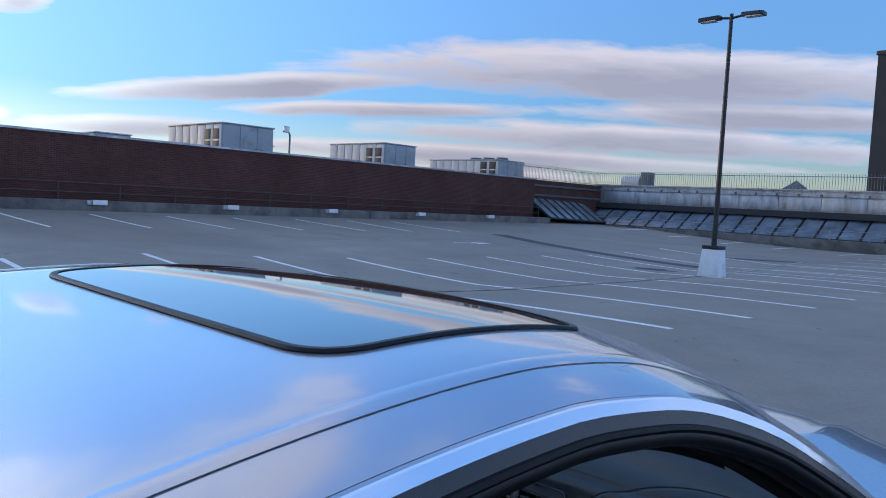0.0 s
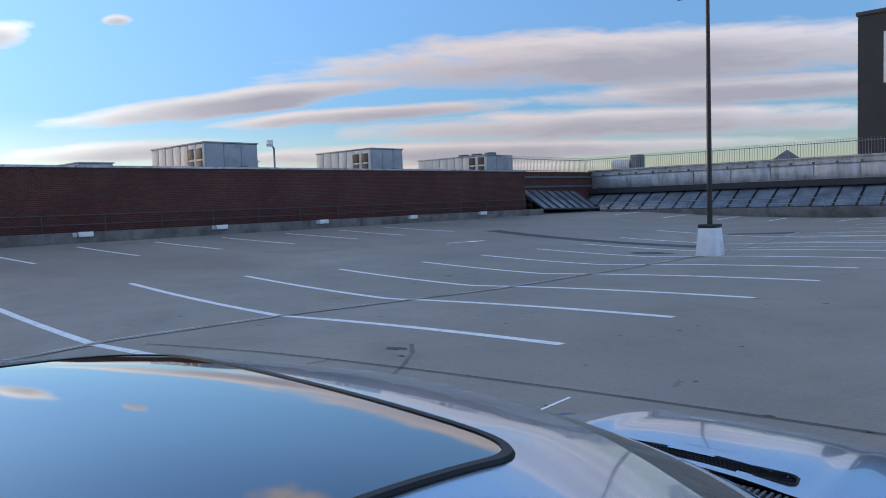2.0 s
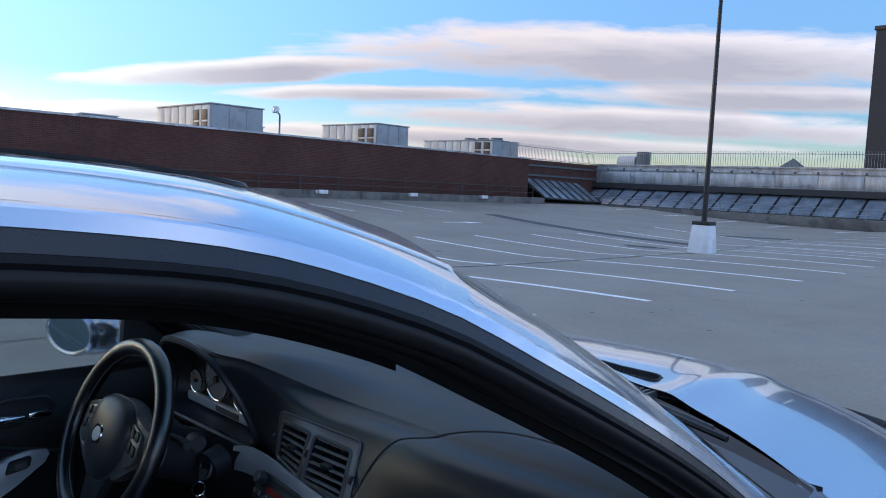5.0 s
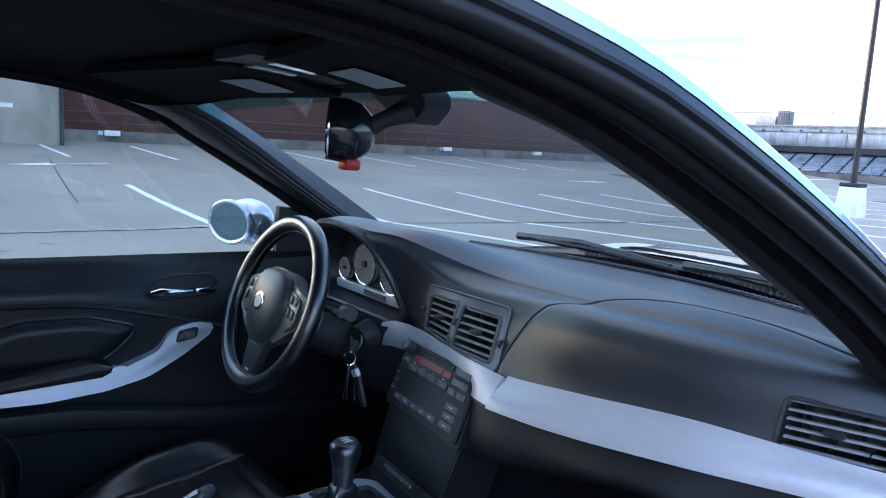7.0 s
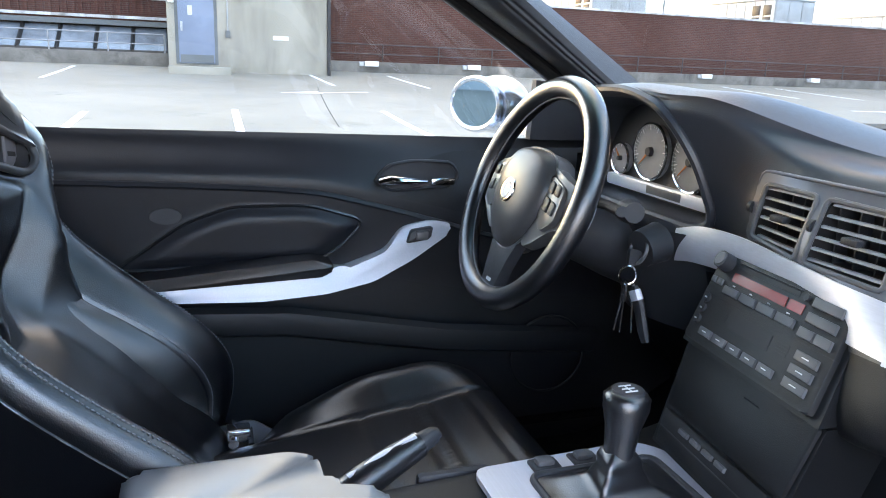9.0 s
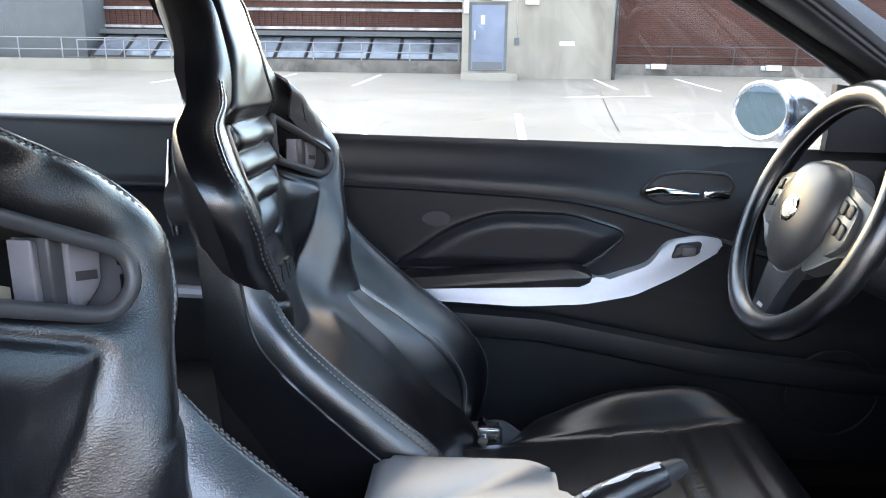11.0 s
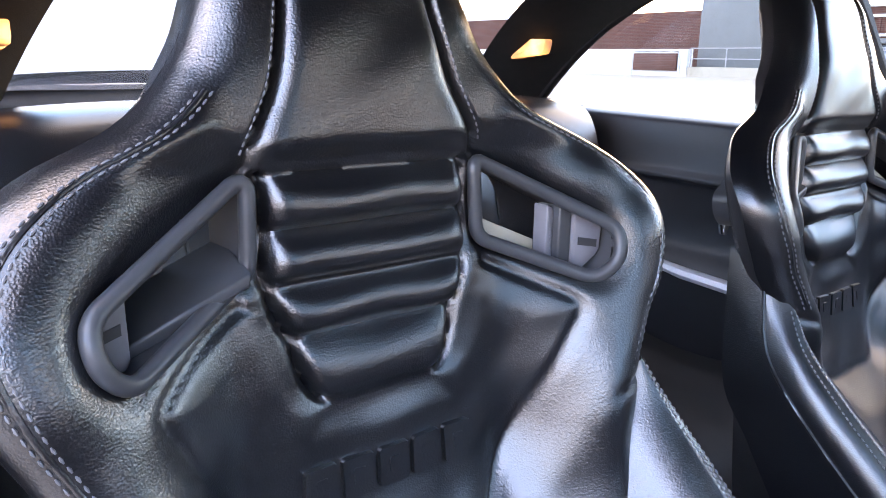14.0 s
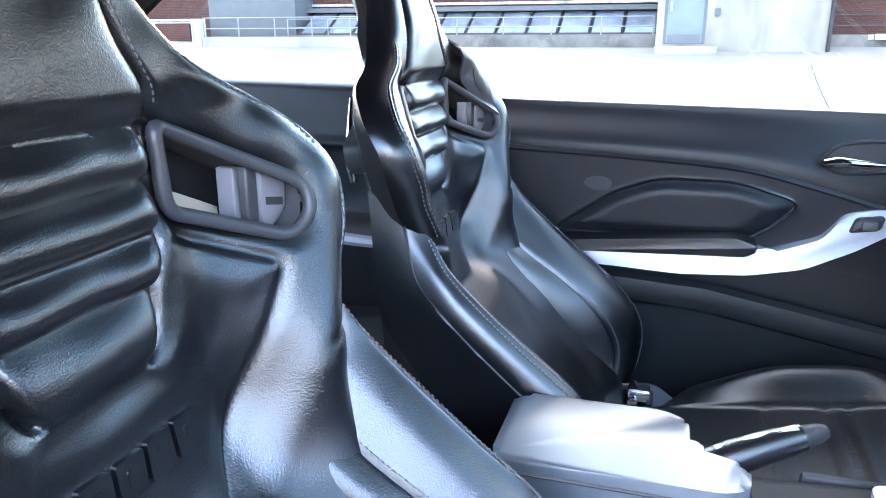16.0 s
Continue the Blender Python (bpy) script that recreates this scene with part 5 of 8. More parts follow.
    def pane(u, v):
        y = -0.63 - 1.30 * u
        a = rail(y, side) + Vector((side * 0.004, 0, -0.03))
        b = Vector((side * 0.738, y, curve(BELT, y) + 0.01))
        return a.lerp(b, v)
    g = put("door_glass", sheet(pane, 24, 10), GLASS, skin)
    g.visible_shadow = False
    put("mirror_sail", slab([(-0.62, 0.942), (-0.905, 0.945), (-0.905, 1.064), (-0.80, 1.052), (-0.70, 0.992)], lambda a, b, d: Vector((side * (0.712 - 0.13 * (b - 0.94) + d), a, b)), 0.02), PLASTIC, skin)
    # outside mirror
    mm = bmesh.new()
    bmesh.ops.create_uvsphere(mm, u_segments=28, v_segments=18, radius=1.0, matrix=Matrix.Translation((side * 0.865, -0.915, 1.005)) @ Matrix.Rotation(side * radians(8), 4, "Z") @ Matrix.Diagonal((0.104, 0.068, 0.063, 1)))
    for v in mm.verts:
        v.co.y = max(v.co.y, -0.96 - 0.25 * (abs(v.co.x) - 0.865))
    shell = put("side_mirror", mm, PAINT, skin)
    put("mirror_stalk", rod([(side * 0.74, -0.86, 0.955), (side * 0.80, -0.90, 0.975)], [0.035, 0.03], 8, flat=0.6), PAINT, skin)
    put("mirror_glass", slab([(0.083 * math.cos(2 * math.pi * k / 30), 0.050 * math.sin(2 * math.pi * k / 30)) for k in range(30)], lambda a, b, d: Vector((side * (0.868 + a), -0.972 + d - 0.25 * a + 0.02 * b, 1.005 + b)), 0.01), SIDE_MIRROR, shell)
    put("mirror_ring", rod([Vector((side * (0.868 + 0.087 * math.cos(a)), -0.968 - 0.25 * 0.087 * math.cos(a) + 0.02 * 0.054 * math.sin(a), 1.005 + 0.054 * math.sin(a))) for a in [2 * math.pi * k / 30 for k in range(30)]], 0.0075, 8, True), PAINT, shell)
    put("outer_handle", rod([side_skin(side, -1.52, 0.24) + Vector((side * 0.01, 0, 0)), side_skin(side, -1.60, 0.235) + Vector((side * 0.03, 0, 0)), side_skin(side, -1.72, 0.24) + Vector((side * 0.01, 0, 0))], 0.012, 8), PAINT, skin)
    return skin


INSERT = rounded([(-1.695, 0.716), (-1.578, 0.798), (-1.496, 0.828), (-1.355, 0.827), (-1.251, 0.796), (-1.292, 0.752), (-1.34, 0.720)], 0.028, 5)
build_door(-1, Matrix.Identity(4))
HINGE = Vector((0.80, -0.47, 0))
tagged(build_door(1, Matrix.Translation(HINGE) @ Matrix.Rotation(radians(66), 4, "Z") @ Matrix.Translation(-HINGE)), label="open passenger door swung wide")

# ---- cabin ----
# dashboard sections: x, then (y, z) from the rear edge of the top pad down to the toe board
DASH = [(-0.73, -0.64, 0.980, -0.69, 0.935, -0.715, 0.880, -0.735, 0.800, -0.70, 0.70, -0.62, 0.56, -0.50, 0.40),
        (-0.62, -0.76, 1.005, -0.775, 0.945, -0.79, 0.880, -0.81, 0.800, -0.74, 0.70, -0.64, 0.56, -0.50, 0.40),
        (-0.55, -0.875, 1.045, -0.865, 0.965, -0.865, 0.885, -0.87, 0.805, -0.76, 0.70, -0.64, 0.56, -0.50, 0.40),
        (-0.47, -0.915, 1.070, -0.90, 0.975, -0.885, 0.885, -0.89, 0.805, -0.77, 0.70, -0.64, 0.56, -0.50, 0.40),
        (-0.36, -0.925, 1.078, -0.905, 0.975, -0.89, 0.885, -0.90, 0.805, -0.77, 0.70, -0.64, 0.56, -0.50, 0.40),
        (-0.25, -0.918, 1.074, -0.90, 0.972, -0.865, 0.885, -0.86, 0.805, -0.80, 0.70, -0.68, 0.56, -0.50, 0.40),
        (-0.17, -0.895, 1.072, -0.870, 0.968, -0.842, 0.885, -0.815, 0.805, -0.78, 0.70, -0.74, 0.56, -0.52, 0.40),
        (-0.08, -0.850, 1.053, -0.860, 0.965, -0.868, 0.885, -0.842, 0.805, -0.80, 0.70, -0.78, 0.56, -0.55, 0.40),
        (0.02, -0.808, 1.032, -0.856, 0.963, -0.888, 0.885, -0.872, 0.805, -0.82, 0.70, -0.78, 0.56, -0.55, 0.40),
        (0.16, -0.798, 1.03, -0.85, 0.968, -0.893, 0.873, -0.934, 0.827, -0.940, 0.740, -0.778, 0.700, -0.47, 0.42),
        (0.32, -0.808, 1.036, -0.868, 0.975, -0.886, 0.888, -0.926, 0.836, -0.934, 0.772, -0.765, 0.725, -0.47, 0.42),
        (0.5, -0.802, 1.04, -0.85, 0.978, -0.862, 0.905, -0.90, 0.853, -0.908, 0.800, -0.74, 0.745, -0.47, 0.42),
        (0.64, -0.775, 1.03, -0.81, 0.975, -0.825, 0.904, -0.855, 0.862, -0.843, 0.742, -0.705, 0.705, -0.47, 0.42),
        (0.73, -0.735, 1.015, -0.77, 0.965, -0.79, 0.9, -0.825, 0.866, -0.813, 0.742, -0.675, 0.705, -0.47, 0.42)]


def dash_face(x, s, out=0.0):
    """A point of the dashboard's front; s runs from 0 at the top edge to 6 at the floor."""
    k = curve(DASH, x)
    y, z = curve([(i, k[2 * i], k[2 * i + 1]) for i in range(7)], s)
    # the hood has a crisp lip, the rest of the pad rolls over softly
    k = smooth((x + 0.20) / 0.16)
    w = smooth(1 - s / (0.4 + 0.35 * k))
    return Vector((x, y - out + (0.010 + 0.012 * k) * w, z + out * 0.2 - (0.014 + 0.014 * k) * w))


def dash_s(x, z):
    lo, hi = 0.0, 6.0
    for _ in range(26):
        m = (lo + hi) / 2
        if dash_face(x, m).z > z:
            lo = m
        else:
            hi = m
    return lo


def dash_on(x, z, out=0.0):
    return dash_face(x, dash_s(x, z), out)


def dash_top(u, v):
    x = -0.73 + 1.46 * u
    w = x / 0.74
    f = Vector((x, -0.245 - 0.22 * w * w, 0.972))
    e = dash_face(x, 0.0)
    p = f.lerp(e, v)
    hump = 0.010 * math.sin(math.pi * v)
    rise = smooth((v - 0.35) / 0.65)
    k = smooth((x + 0.20) / 0.16)
    roll = 0.012 + 0.012 * k
    p.z = f.z + (e.z + roll - f.z) * rise + hump * (1 - 0.6 * k) - roll * max(0.0, (v - 0.86 + 0.2 * k) / (0.14 + 0.2 * k)) ** 2
    return p


MOUTH = rounded([(-0.578, 0.868), (-0.582, 0.955), (-0.535, 1.030), (-0.45, 1.058), (-0.34, 1.062), (-0.245, 1.040), (-0.200, 0.975), (-0.192, 0.868)], 0.04, 5)
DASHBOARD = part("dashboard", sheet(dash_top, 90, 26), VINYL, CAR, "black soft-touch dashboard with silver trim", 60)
VENT_HOLES = [rounded([(-0.088, 0.889), (0.010, 0.884), (0.004, 0.957), (-0.080, 0.958)], 0.008, 3), rounded([(0.024, 0.884), (0.132, 0.882), (0.118, 0.955), (0.018, 0.957)], 0.008, 3),
              rounded([(0.605, 0.898), (0.722, 0.898), (0.718, 0.960), (0.610, 0.966)], 0.012, 3), rounded([(-0.69, 0.885), (-0.605, 0.890), (-0.605, 0.950), (-0.685, 0.945)], 0.012, 3)]
HOLES = [MOUTH] + VENT_HOLES


def dash_keep(u, v):
    p = dash_face(-0.73 + 1.46 * u, 6 * v)
    return not any(inside(h, p.x, p.z) for h in HOLES)


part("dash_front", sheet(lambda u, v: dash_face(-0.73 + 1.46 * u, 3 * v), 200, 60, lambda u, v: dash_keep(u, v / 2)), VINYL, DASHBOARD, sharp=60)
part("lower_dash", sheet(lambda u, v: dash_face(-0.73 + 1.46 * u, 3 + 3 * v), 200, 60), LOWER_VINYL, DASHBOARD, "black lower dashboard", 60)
part("hood_lip", rod([dash_face(-0.73 + 0.0115 * k, 0.0) + Vector((0, 0.006, -0.006)) for k in range(51)], [0.0095 * min(1.0, (51 - k) / 14) for k in range(51)], 10), VINYL, DASHBOARD)
part("defrost_slot", sheet(lambda u, v: dash_top(0.12 + 0.76 * u, 0.045 + 0.05 * v) + Vector((0, 0, 0.003)), 60, 2), PLASTIC, DASHBOARD)
bm = bmesh.new()
for k in range(70):
    p, q = dash_top(0.13 + 0.0106 * k, 0.05), dash_top(0.13 + 0.0106 * k, 0.09)
    tube(bm, [p + Vector((0, 0, 0.005)), q + Vector((0, 0, 0.005))], 0.002, 4)
part("defrost_grille", bm, PLASTIC_GREY, DASHBOARD)

# instrument cluster in its tunnel
part("cluster_tunnel", sheet(lambda u, v: dash_on(*MOUTH[int(u * len(MOUTH)) % len(MOUTH)], 0.002).lerp(Vector((-0.388 + (MOUTH[int(u * len(MOUTH)) % len(MOUTH)][0] + 0.388) * 0.90, -0.800, 0.945 + (MOUTH[int(u * len(MOUTH)) % len(MOUTH)][1] - 0.945) * 0.86)), v), len(MOUTH), 6), VINYL, DASHBOARD)
part("mouth_lip", rod([dash_on(x, z, 0.001) for x, z in MOUTH], 0.008, 8, True), VINYL, DASHBOARD)
CLUSTER = part("gauge_binnacle", slab([(-0.388 + (x + 0.388) * 0.92, 0.945 + (z - 0.945) * 0.88) for x, z in MOUTH], lambda a, b, d: Vector((a, -0.803 + d, b)), 0.02), PLASTIC, CAR, "grey instrument cluster with round dials")
for gx, gz, gr in ((-0.512, 0.934, 0.027), (-0.420, 0.957, 0.047), (-0.306, 0.954, 0.047), (-0.232, 0.925, 0.024)):
    bm = bmesh.new()
    cyl(bm, (gx, -0.812, gz), (gx, -0.800, gz), gr, gr, 36)
    dial = part("dial", bm, DIAL, CLUSTER)
    ring = [(gx + gr * 1.03 * math.cos(a), -0.814, gz + gr * 1.03 * math.sin(a)) for a in [2 * math.pi * k / 40 for k in range(40)]]
    part("dial_ring", rod(ring, 0.0022, 6, True), CHROME, CLUSTER)
    bm = bmesh.new()
    n = 34 if gr > 0.04 else 12
    for k in range(n + 1):
        a = radians(225 - 270 * k / n)
        long = 0.78 if k % (4 if gr > 0.04 else 3) == 0 else 0.88
        c, sn = math.cos(a), math.sin(a)
        tube(bm, [(gx + gr * long * c, -0.8130, gz + gr * long * sn), (gx + gr * 0.96 * c, -0.8130, gz + gr * 0.96 * sn)], 0.0009 if long < 0.8 else 0.0005, 4)
    part("dial_marks", bm, WHITE_MARK, CLUSTER)
    a = radians(222 if gr > 0.04 else 130)
    part("needle", rod([(gx, -0.8155, gz), (gx + gr * 0.8 * math.cos(a), -0.8155, gz + gr * 0.8 * math.sin(a))], [0.0022, 0.0008], 5), ORANGE, CLUSTER)
    bm = bmesh.new()
    cyl(bm, (gx, -0.819, gz), (gx, -0.812, gz), gr * 0.15, gr * 0.18, 16)
    part("needle_cap", bm, PLASTIC, CLUSTER)
part("display_strip", slab(rounded([(-0.545, 0.884), (-0.225, 0.884), (-0.225, 0.905), (-0.545, 0.905)], 0.008, 3), lambda a, b, d: Vector((a, -0.818 + d, b)), 0.012, 0.002), ALU, CLUSTER)
part("trip_display", boxed((-0.41, -0.8205, 0.888), (-0.315, -0.8175, 0.901), 0.001), PLASTIC_GREY, CLUSTER)

# silver trim strips and air vents


def strip(x0, x1, top, low, out=0.004):
    bm = sheet(lambda u, v: dash_face(x0 + (x1 - x0) * u, 2.0 + top + (1.0 - top - low) * v, out + 0.004 * math.sin(math.pi * v)), 40, 8)
    return thicken(bm, -0.005)


TRIM_TOP = [(-0.250, -0.858, 0.862), (-0.192, -0.860, 0.877), (-0.10, -0.874, 0.886), (0.0, -0.889, 0.884), (0.10, -0.898, 0.879), (0.185, -0.899, 0.873)]
TRIM_LOW = [(-0.250, -0.860, 0.814), (-0.192, -0.866, 0.826), (-0.10, -0.872, 0.834), (0.0, -0.886, 0.832), (0.10, -0.906, 0.829), (0.14, -0.922, 0.830), (0.185, -0.930, 0.830)]


def centre_strip(u, v):
    x = -0.250 + 0.435 * u
    a, b = curve(TRIM_TOP, x), curve(TRIM_LOW, x)
    return Vector((x, a[0] + (b[0] - a[0]) * v - 0.004 - 0.003 * math.sin(math.pi * v), a[1] + (b[1] - a[1]) * v))


part("centre_trim", thicken(sheet(centre_strip, 60, 8), -0.005), ALU, DASHBOARD, "brushed silver dashboard strip", 60)
part("passenger_trim", strip(0.1885, 0.735, 0.0, 0.0), ALU, DASHBOARD, "brushed silver dashboard strip", 60)
bm = bmesh.new()
cyl(bm, centre_strip(0.93, 0.6) + Vector((0, -0.002, 0)), centre_strip(0.93, 0.6) + Vector((0, 0.004, 0)), 0.004, 0.004, 12)
part("sensor_dot", bm, DARK_CLAD, DASHBOARD)


def dash_wrap(x, w, out=0.0):
    """The dashboard's skin in one piece: w 0 at the strip, 1 at the rear edge, 2 well up the top."""
    def at(x, w):
        return dash_face(x, 2 - 2 * w) if w < 1 else dash_top((x + 0.73) / 1.46, 1 - 0.35 * (w - 1))
    p = at(x, w)
    n = (at(x, w + 0.02) - at(x, w - 0.02)).cross(at(x + 0.004, w) - at(x - 0.004, w)).normalized()
    return p + n * (out if n.y < 0.2 and n.z > -0.6 else -out)


# padded airbag cover: its upper edge rises from the strip and runs along the top of the dash
COVER = [(0.150, 0.0), (0.156, 0.16), (0.168, 0.34), (0.190, 0.56), (0.222, 0.80), (0.262, 1.02), (0.310, 1.24), (0.36, 1.40), (0.42, 1.46), (0.53, 1.40), (0.64, 1.20), (0.70, 1.16), (0.725, 0.98)]


def cover(u, v):
    x = 0.1505 + 0.574 * (0.35 * u + 0.65 * u * u)
    top = curve(COVER, x)
    w = top * v
    edge = min((1 - v) * top * 0.09, (x - 0.150) * 0.8 + 0.001)
    return dash_wrap(x, w, 0.0005 + 0.0040 * smooth(edge / 0.012))


part("airbag_cover", sheet(cover, 90, 50, lambda u, v: not any(inside(h, cover(u, v).x, cover(u, v).z) for h in VENT_HOLES)), VINYL, DASHBOARD, "black padded airbag cover", 60)
part("airbag_seam", rod([dash_wrap(x, curve(COVER, x), 0.0006) for x in [0.150 + 0.575 * (k / 90) ** 2 for k in range(91)]], 0.0018, 6), DARK_CLAD, DASHBOARD)


def air_vent(hole, slats, frame_mat, split=False):
    xs, zs = [p[0] for p in hole], [p[1] for p in hole]
    x0, x1, z0, z1 = min(xs), max(xs), min(zs), max(zs)
    rim = [dash_on(x, z, 0.004) for x, z in hole]
    f = part("air_vent", rod(rim, 0.0034, 8, True), frame_mat, CAR, "dashboard air vent with horizontal slats")
    back = [Vector((x, dash_on(x, z).y + 0.055, z)) for x, z in hole]
    bm = bmesh.new()
    a = [bm.verts.new(p) for p in rim]
    b = [bm.verts.new(p) for p in back]
    for i in range(len(a)):
        j = (i + 1) % len(a)
        bm.faces.new((a[i], a[j], b[j], b[i]))
    bm.faces.new(b)
    part("duct", bm, DARK_CLAD, f)
    for k in range(slats):
        z = z0 + (z1 - z0) * (k + 0.5) / slats
        pa, pb = dash_on(x0 + 0.006, z), dash_on(x1 - 0.006, z)
        bm = bmesh.new()
        vs = []
        for p in (pa, pb):
            vs.append([bm.verts.new(p + Vector((0, dy, dz))) for dy, dz in ((0.0, 0.0), (0.0006, 0.0026), (0.006, 0.0030), (0.006, 0.0010))])
        for i in range(4):
            j = (i + 1) % 4
            bm.faces.new((vs[0][i], vs[0][j], vs[1][j], vs[1][i]))
        bm.faces.new(vs[0])
        bm.faces.new(vs[1][::-1])
        part("slat", bm, SLAT_GREY, f)
    c = dash_on((x0 + x1) / 2, (z0 + z1) / 2, 0.006)
    part("vent_tab", boxed(c - Vector((0.011, 0.004, 0.004)), c + Vector((0.011, 0.010, 0.004)), 0.002), PLASTIC, f)
    for i in range(4):
        x = x0 + (x1 - x0) * (i + 0.5) / 4
        bm = boxed((x - 0.001, dash_on(x, z0 + 0.02).y + 0.026, z0 + 0.003), (x + 0.001, dash_on(x, z0 + 0.02).y + 0.045, z1 - 0.003))
        part("vent_blade", bm, PLASTIC, f)
    return f


for h, n, m in ((VENT_HOLES[0], 6, PLASTIC_GREY), (VENT_HOLES[1], 6, PLASTIC_GREY), (VENT_HOLES[2], 6, PLASTIC), (VENT_HOLES[3], 5, PLASTIC)):
    air_vent(h, n, m)
band = rounded([(-0.105, 0.878), (0.150, 0.872), (0.130, 0.972), (-0.092, 0.974)], 0.012, 3)
part("vent_surround", sheet(lambda u, v: dash_on(-0.110 + 0.265 * u, 0.866 + 0.112 * v, 0.0035), 110, 46, lambda u, v: inside(band, -0.110 + 0.265 * u, 0.866 + 0.112 * v) and not any(inside(h, -0.110 + 0.265 * u, 0.866 + 0.112 * v) for h in VENT_HOLES[:2])), SATIN, DASHBOARD, "satin grey vent surround", 60)
part("surround_edge", rod([dash_on(x, z, 0.002) for x, z in band], 0.0024, 8, True), SATIN, DASHBOARD)
for x, zz in ((-0.098, 0.925), (0.016, 0.925), (0.140, 0.915)):
    bm = bmesh.new()
    p = dash_on(x, zz, 0.002)
    cyl(bm, p + Vector((-0.003, 0, 0)), p + Vector((0.003, 0, 0)), 0.008, 0.008, 16)
    part("thumb_wheel", bm, PLASTIC, DASHBOARD)

# radio and climate controls, on a panel turned to the driver
STACK_O, STACK_R, STACK_U = Vector((-0.109, -0.888, 0.861)), Vector((0.996, -0.087, 0.0)), Vector((-0.164, 0.526, 0.836)).normalized()
STACK_N = STACK_R.cross(STACK_U).normalized()
STACK_W, STACK_H = 0.2344, 0.1218
LOW_O, LOW_U = Vector((-0.088, -0.943, 0.752)), Vector((0.0, 0.34, 0.94))
LOW_N = STACK_R.cross(LOW_U).normalized()


def on_stack(u, v, out=0.0):
    """A point of the stack's face: u across, v down, in shares of the radio panel."""
    if v > 1.04:
        # the tray and the switches below the radio stand back, and steeper
        return LOW_O + STACK_R * (STACK_W * u) - LOW_U * (STACK_H * (v - 1.04)) + LOW_N * out
    return STACK_O + STACK_R * (STACK_W * u) - STACK_U * (STACK_H * v) + STACK_N * out


def stack_plate(name, outline, mat, parent, high=0.0, deep=0.006, bevel=0.0, soft=0.0, label=""):
    pts = rounded(outline, soft, 3) if soft else outline
    return part(name, slab(pts, lambda a, b, d: on_stack(a, b, high - d), deep + high, bevel), mat, parent, label)


def stack_key(name, u0, v0, u1, v1, mat, parent, high=0.004, bevel=0.0014):
    return stack_plate(name, [(u0, v0), (u1, v0), (u1, v1), (u0, v1)], mat, parent, high, 0.004, bevel)


RADIO_FACE = material("radio_fascia_plastic", (0.018, 0.0185, 0.0195), 0.45, vary=0.08, vary_scale=40, bump=0.0003, bump_scale=900)
part("stack_housing", slab([(-0.02, 0.05), (1.03, 0.05), (1.05, 1.04), (-0.03, 1.04)], lambda a, b, d: on_stack(a, b, -0.004) + Vector((0, d, 0)), 0.10, 0.0), LOWER_VINYL, CAR)
part("stack_foot", slab([(-0.04, 1.042), (1.05, 1.042), (1.02, 2.2), (0.02, 2.2)], lambda a, b, d: on_stack(a, b, -0.004) + Vector((0, d, 0)), 0.10, 0.0), LOWER_VINYL, CAR)
RADIO = stack_plate("radio_panel", [(0.0, 0.0), (1.0, 0.0), (1.0, 1.0), (0.0, 1.0)], RADIO_FACE, CAR, 0.004, 0.03, 0.002, 0.05, "black radio and climate control panel")
stack_key("disc_slot", 0.19, 0.055, 0.66, 0.105, DARK_CLAD, RADIO, 0.0046, 0)
stack_key("slot_lip", 0.185, 0.035, 0.67, 0.050, RADIO_FACE, RADIO, 0.0065, 0.001)
stack_key("red_display", 0.17, 0.155, 0.60, 0.255, DISPLAY, RADIO, 0.0048, 0)
stack_key("side_display", 0.615, 0.155, 0.72, 0.255, DISPLAY, RADIO, 0.0048, 0)
for u, v, r in ((0.085, 0.10, 0.0125), (0.715, 0.085, 0.0045)):
    bm = bmesh.new()
    cyl(bm, on_stack(u, v, 0.003), on_stack(u, v, 0.020 if r > 0.01 else 0.008), r, r * 0.9, 28)
    kn = part("knob", bm, PLASTIC, RADIO)
    if r > 0.01:
        bm = bmesh.new()
        cyl(bm, on_stack(u, v, 0.0195), on_stack(u, v, 0.0215), r * 0.75, r * 0.65, 24)
        part("knob_cap", bm, PLASTIC_GREY, RADIO)
for i in range(4):
    stack_key("preset_key", 0.15 + 0.145 * i, 0.320, 0.275 + 0.145 * i, 0.410, PLASTIC_GREY, RADIO, 0.008)
for i in range(2):
    stack_key("side_key", 0.015 + 0.055 * i, 0.275, 0.060 + 0.055 * i, 0.345, PLASTIC_GREY, RADIO, 0.007)
for v in (0.045, 0.195):
    stack_key("radio_key", 0.765, v, 0.955, v + 0.095, PLASTIC_GREY, RADIO, 0.008)
for u in (0.755, 0.865):
    stack_key("radio_key", u, 0.345, u + 0.100, 0.440, PLASTIC_GREY, RADIO, 0.008)
stack_key("panel_joint", 0.0, 0.470, 1.0, 0.482, DARK_CLAD, RADIO, 0.0045, 0)
for i in range(3):
    v = 0.525 + 0.125 * i
    bm = bmesh.new()
    cyl(bm, on_stack(0.055, v, 0.003), on_stack(0.055, v, 0.008), 0.0065, 0.006, 16)
    part("vent_key", bm, PLASTIC, RADIO)
    stack_key("key_marking", 0.045, v - 0.006, 0.065, v + 0.010, WHITE_MARK, RADIO, 0.0083, 0)
for u in (0.18, 0.66):
    for k in range(4):
        stack_key("sensor_slit", u, 0.560 + 0.030 * k, u + 0.085, 0.572 + 0.030 * k, DARK_CLAD, RADIO, 0.0045, 0)
stack_key("climate_display", 0.30, 0.545, 0.62, 0.700, DARK_CLAD, RADIO, 0.0048, 0)
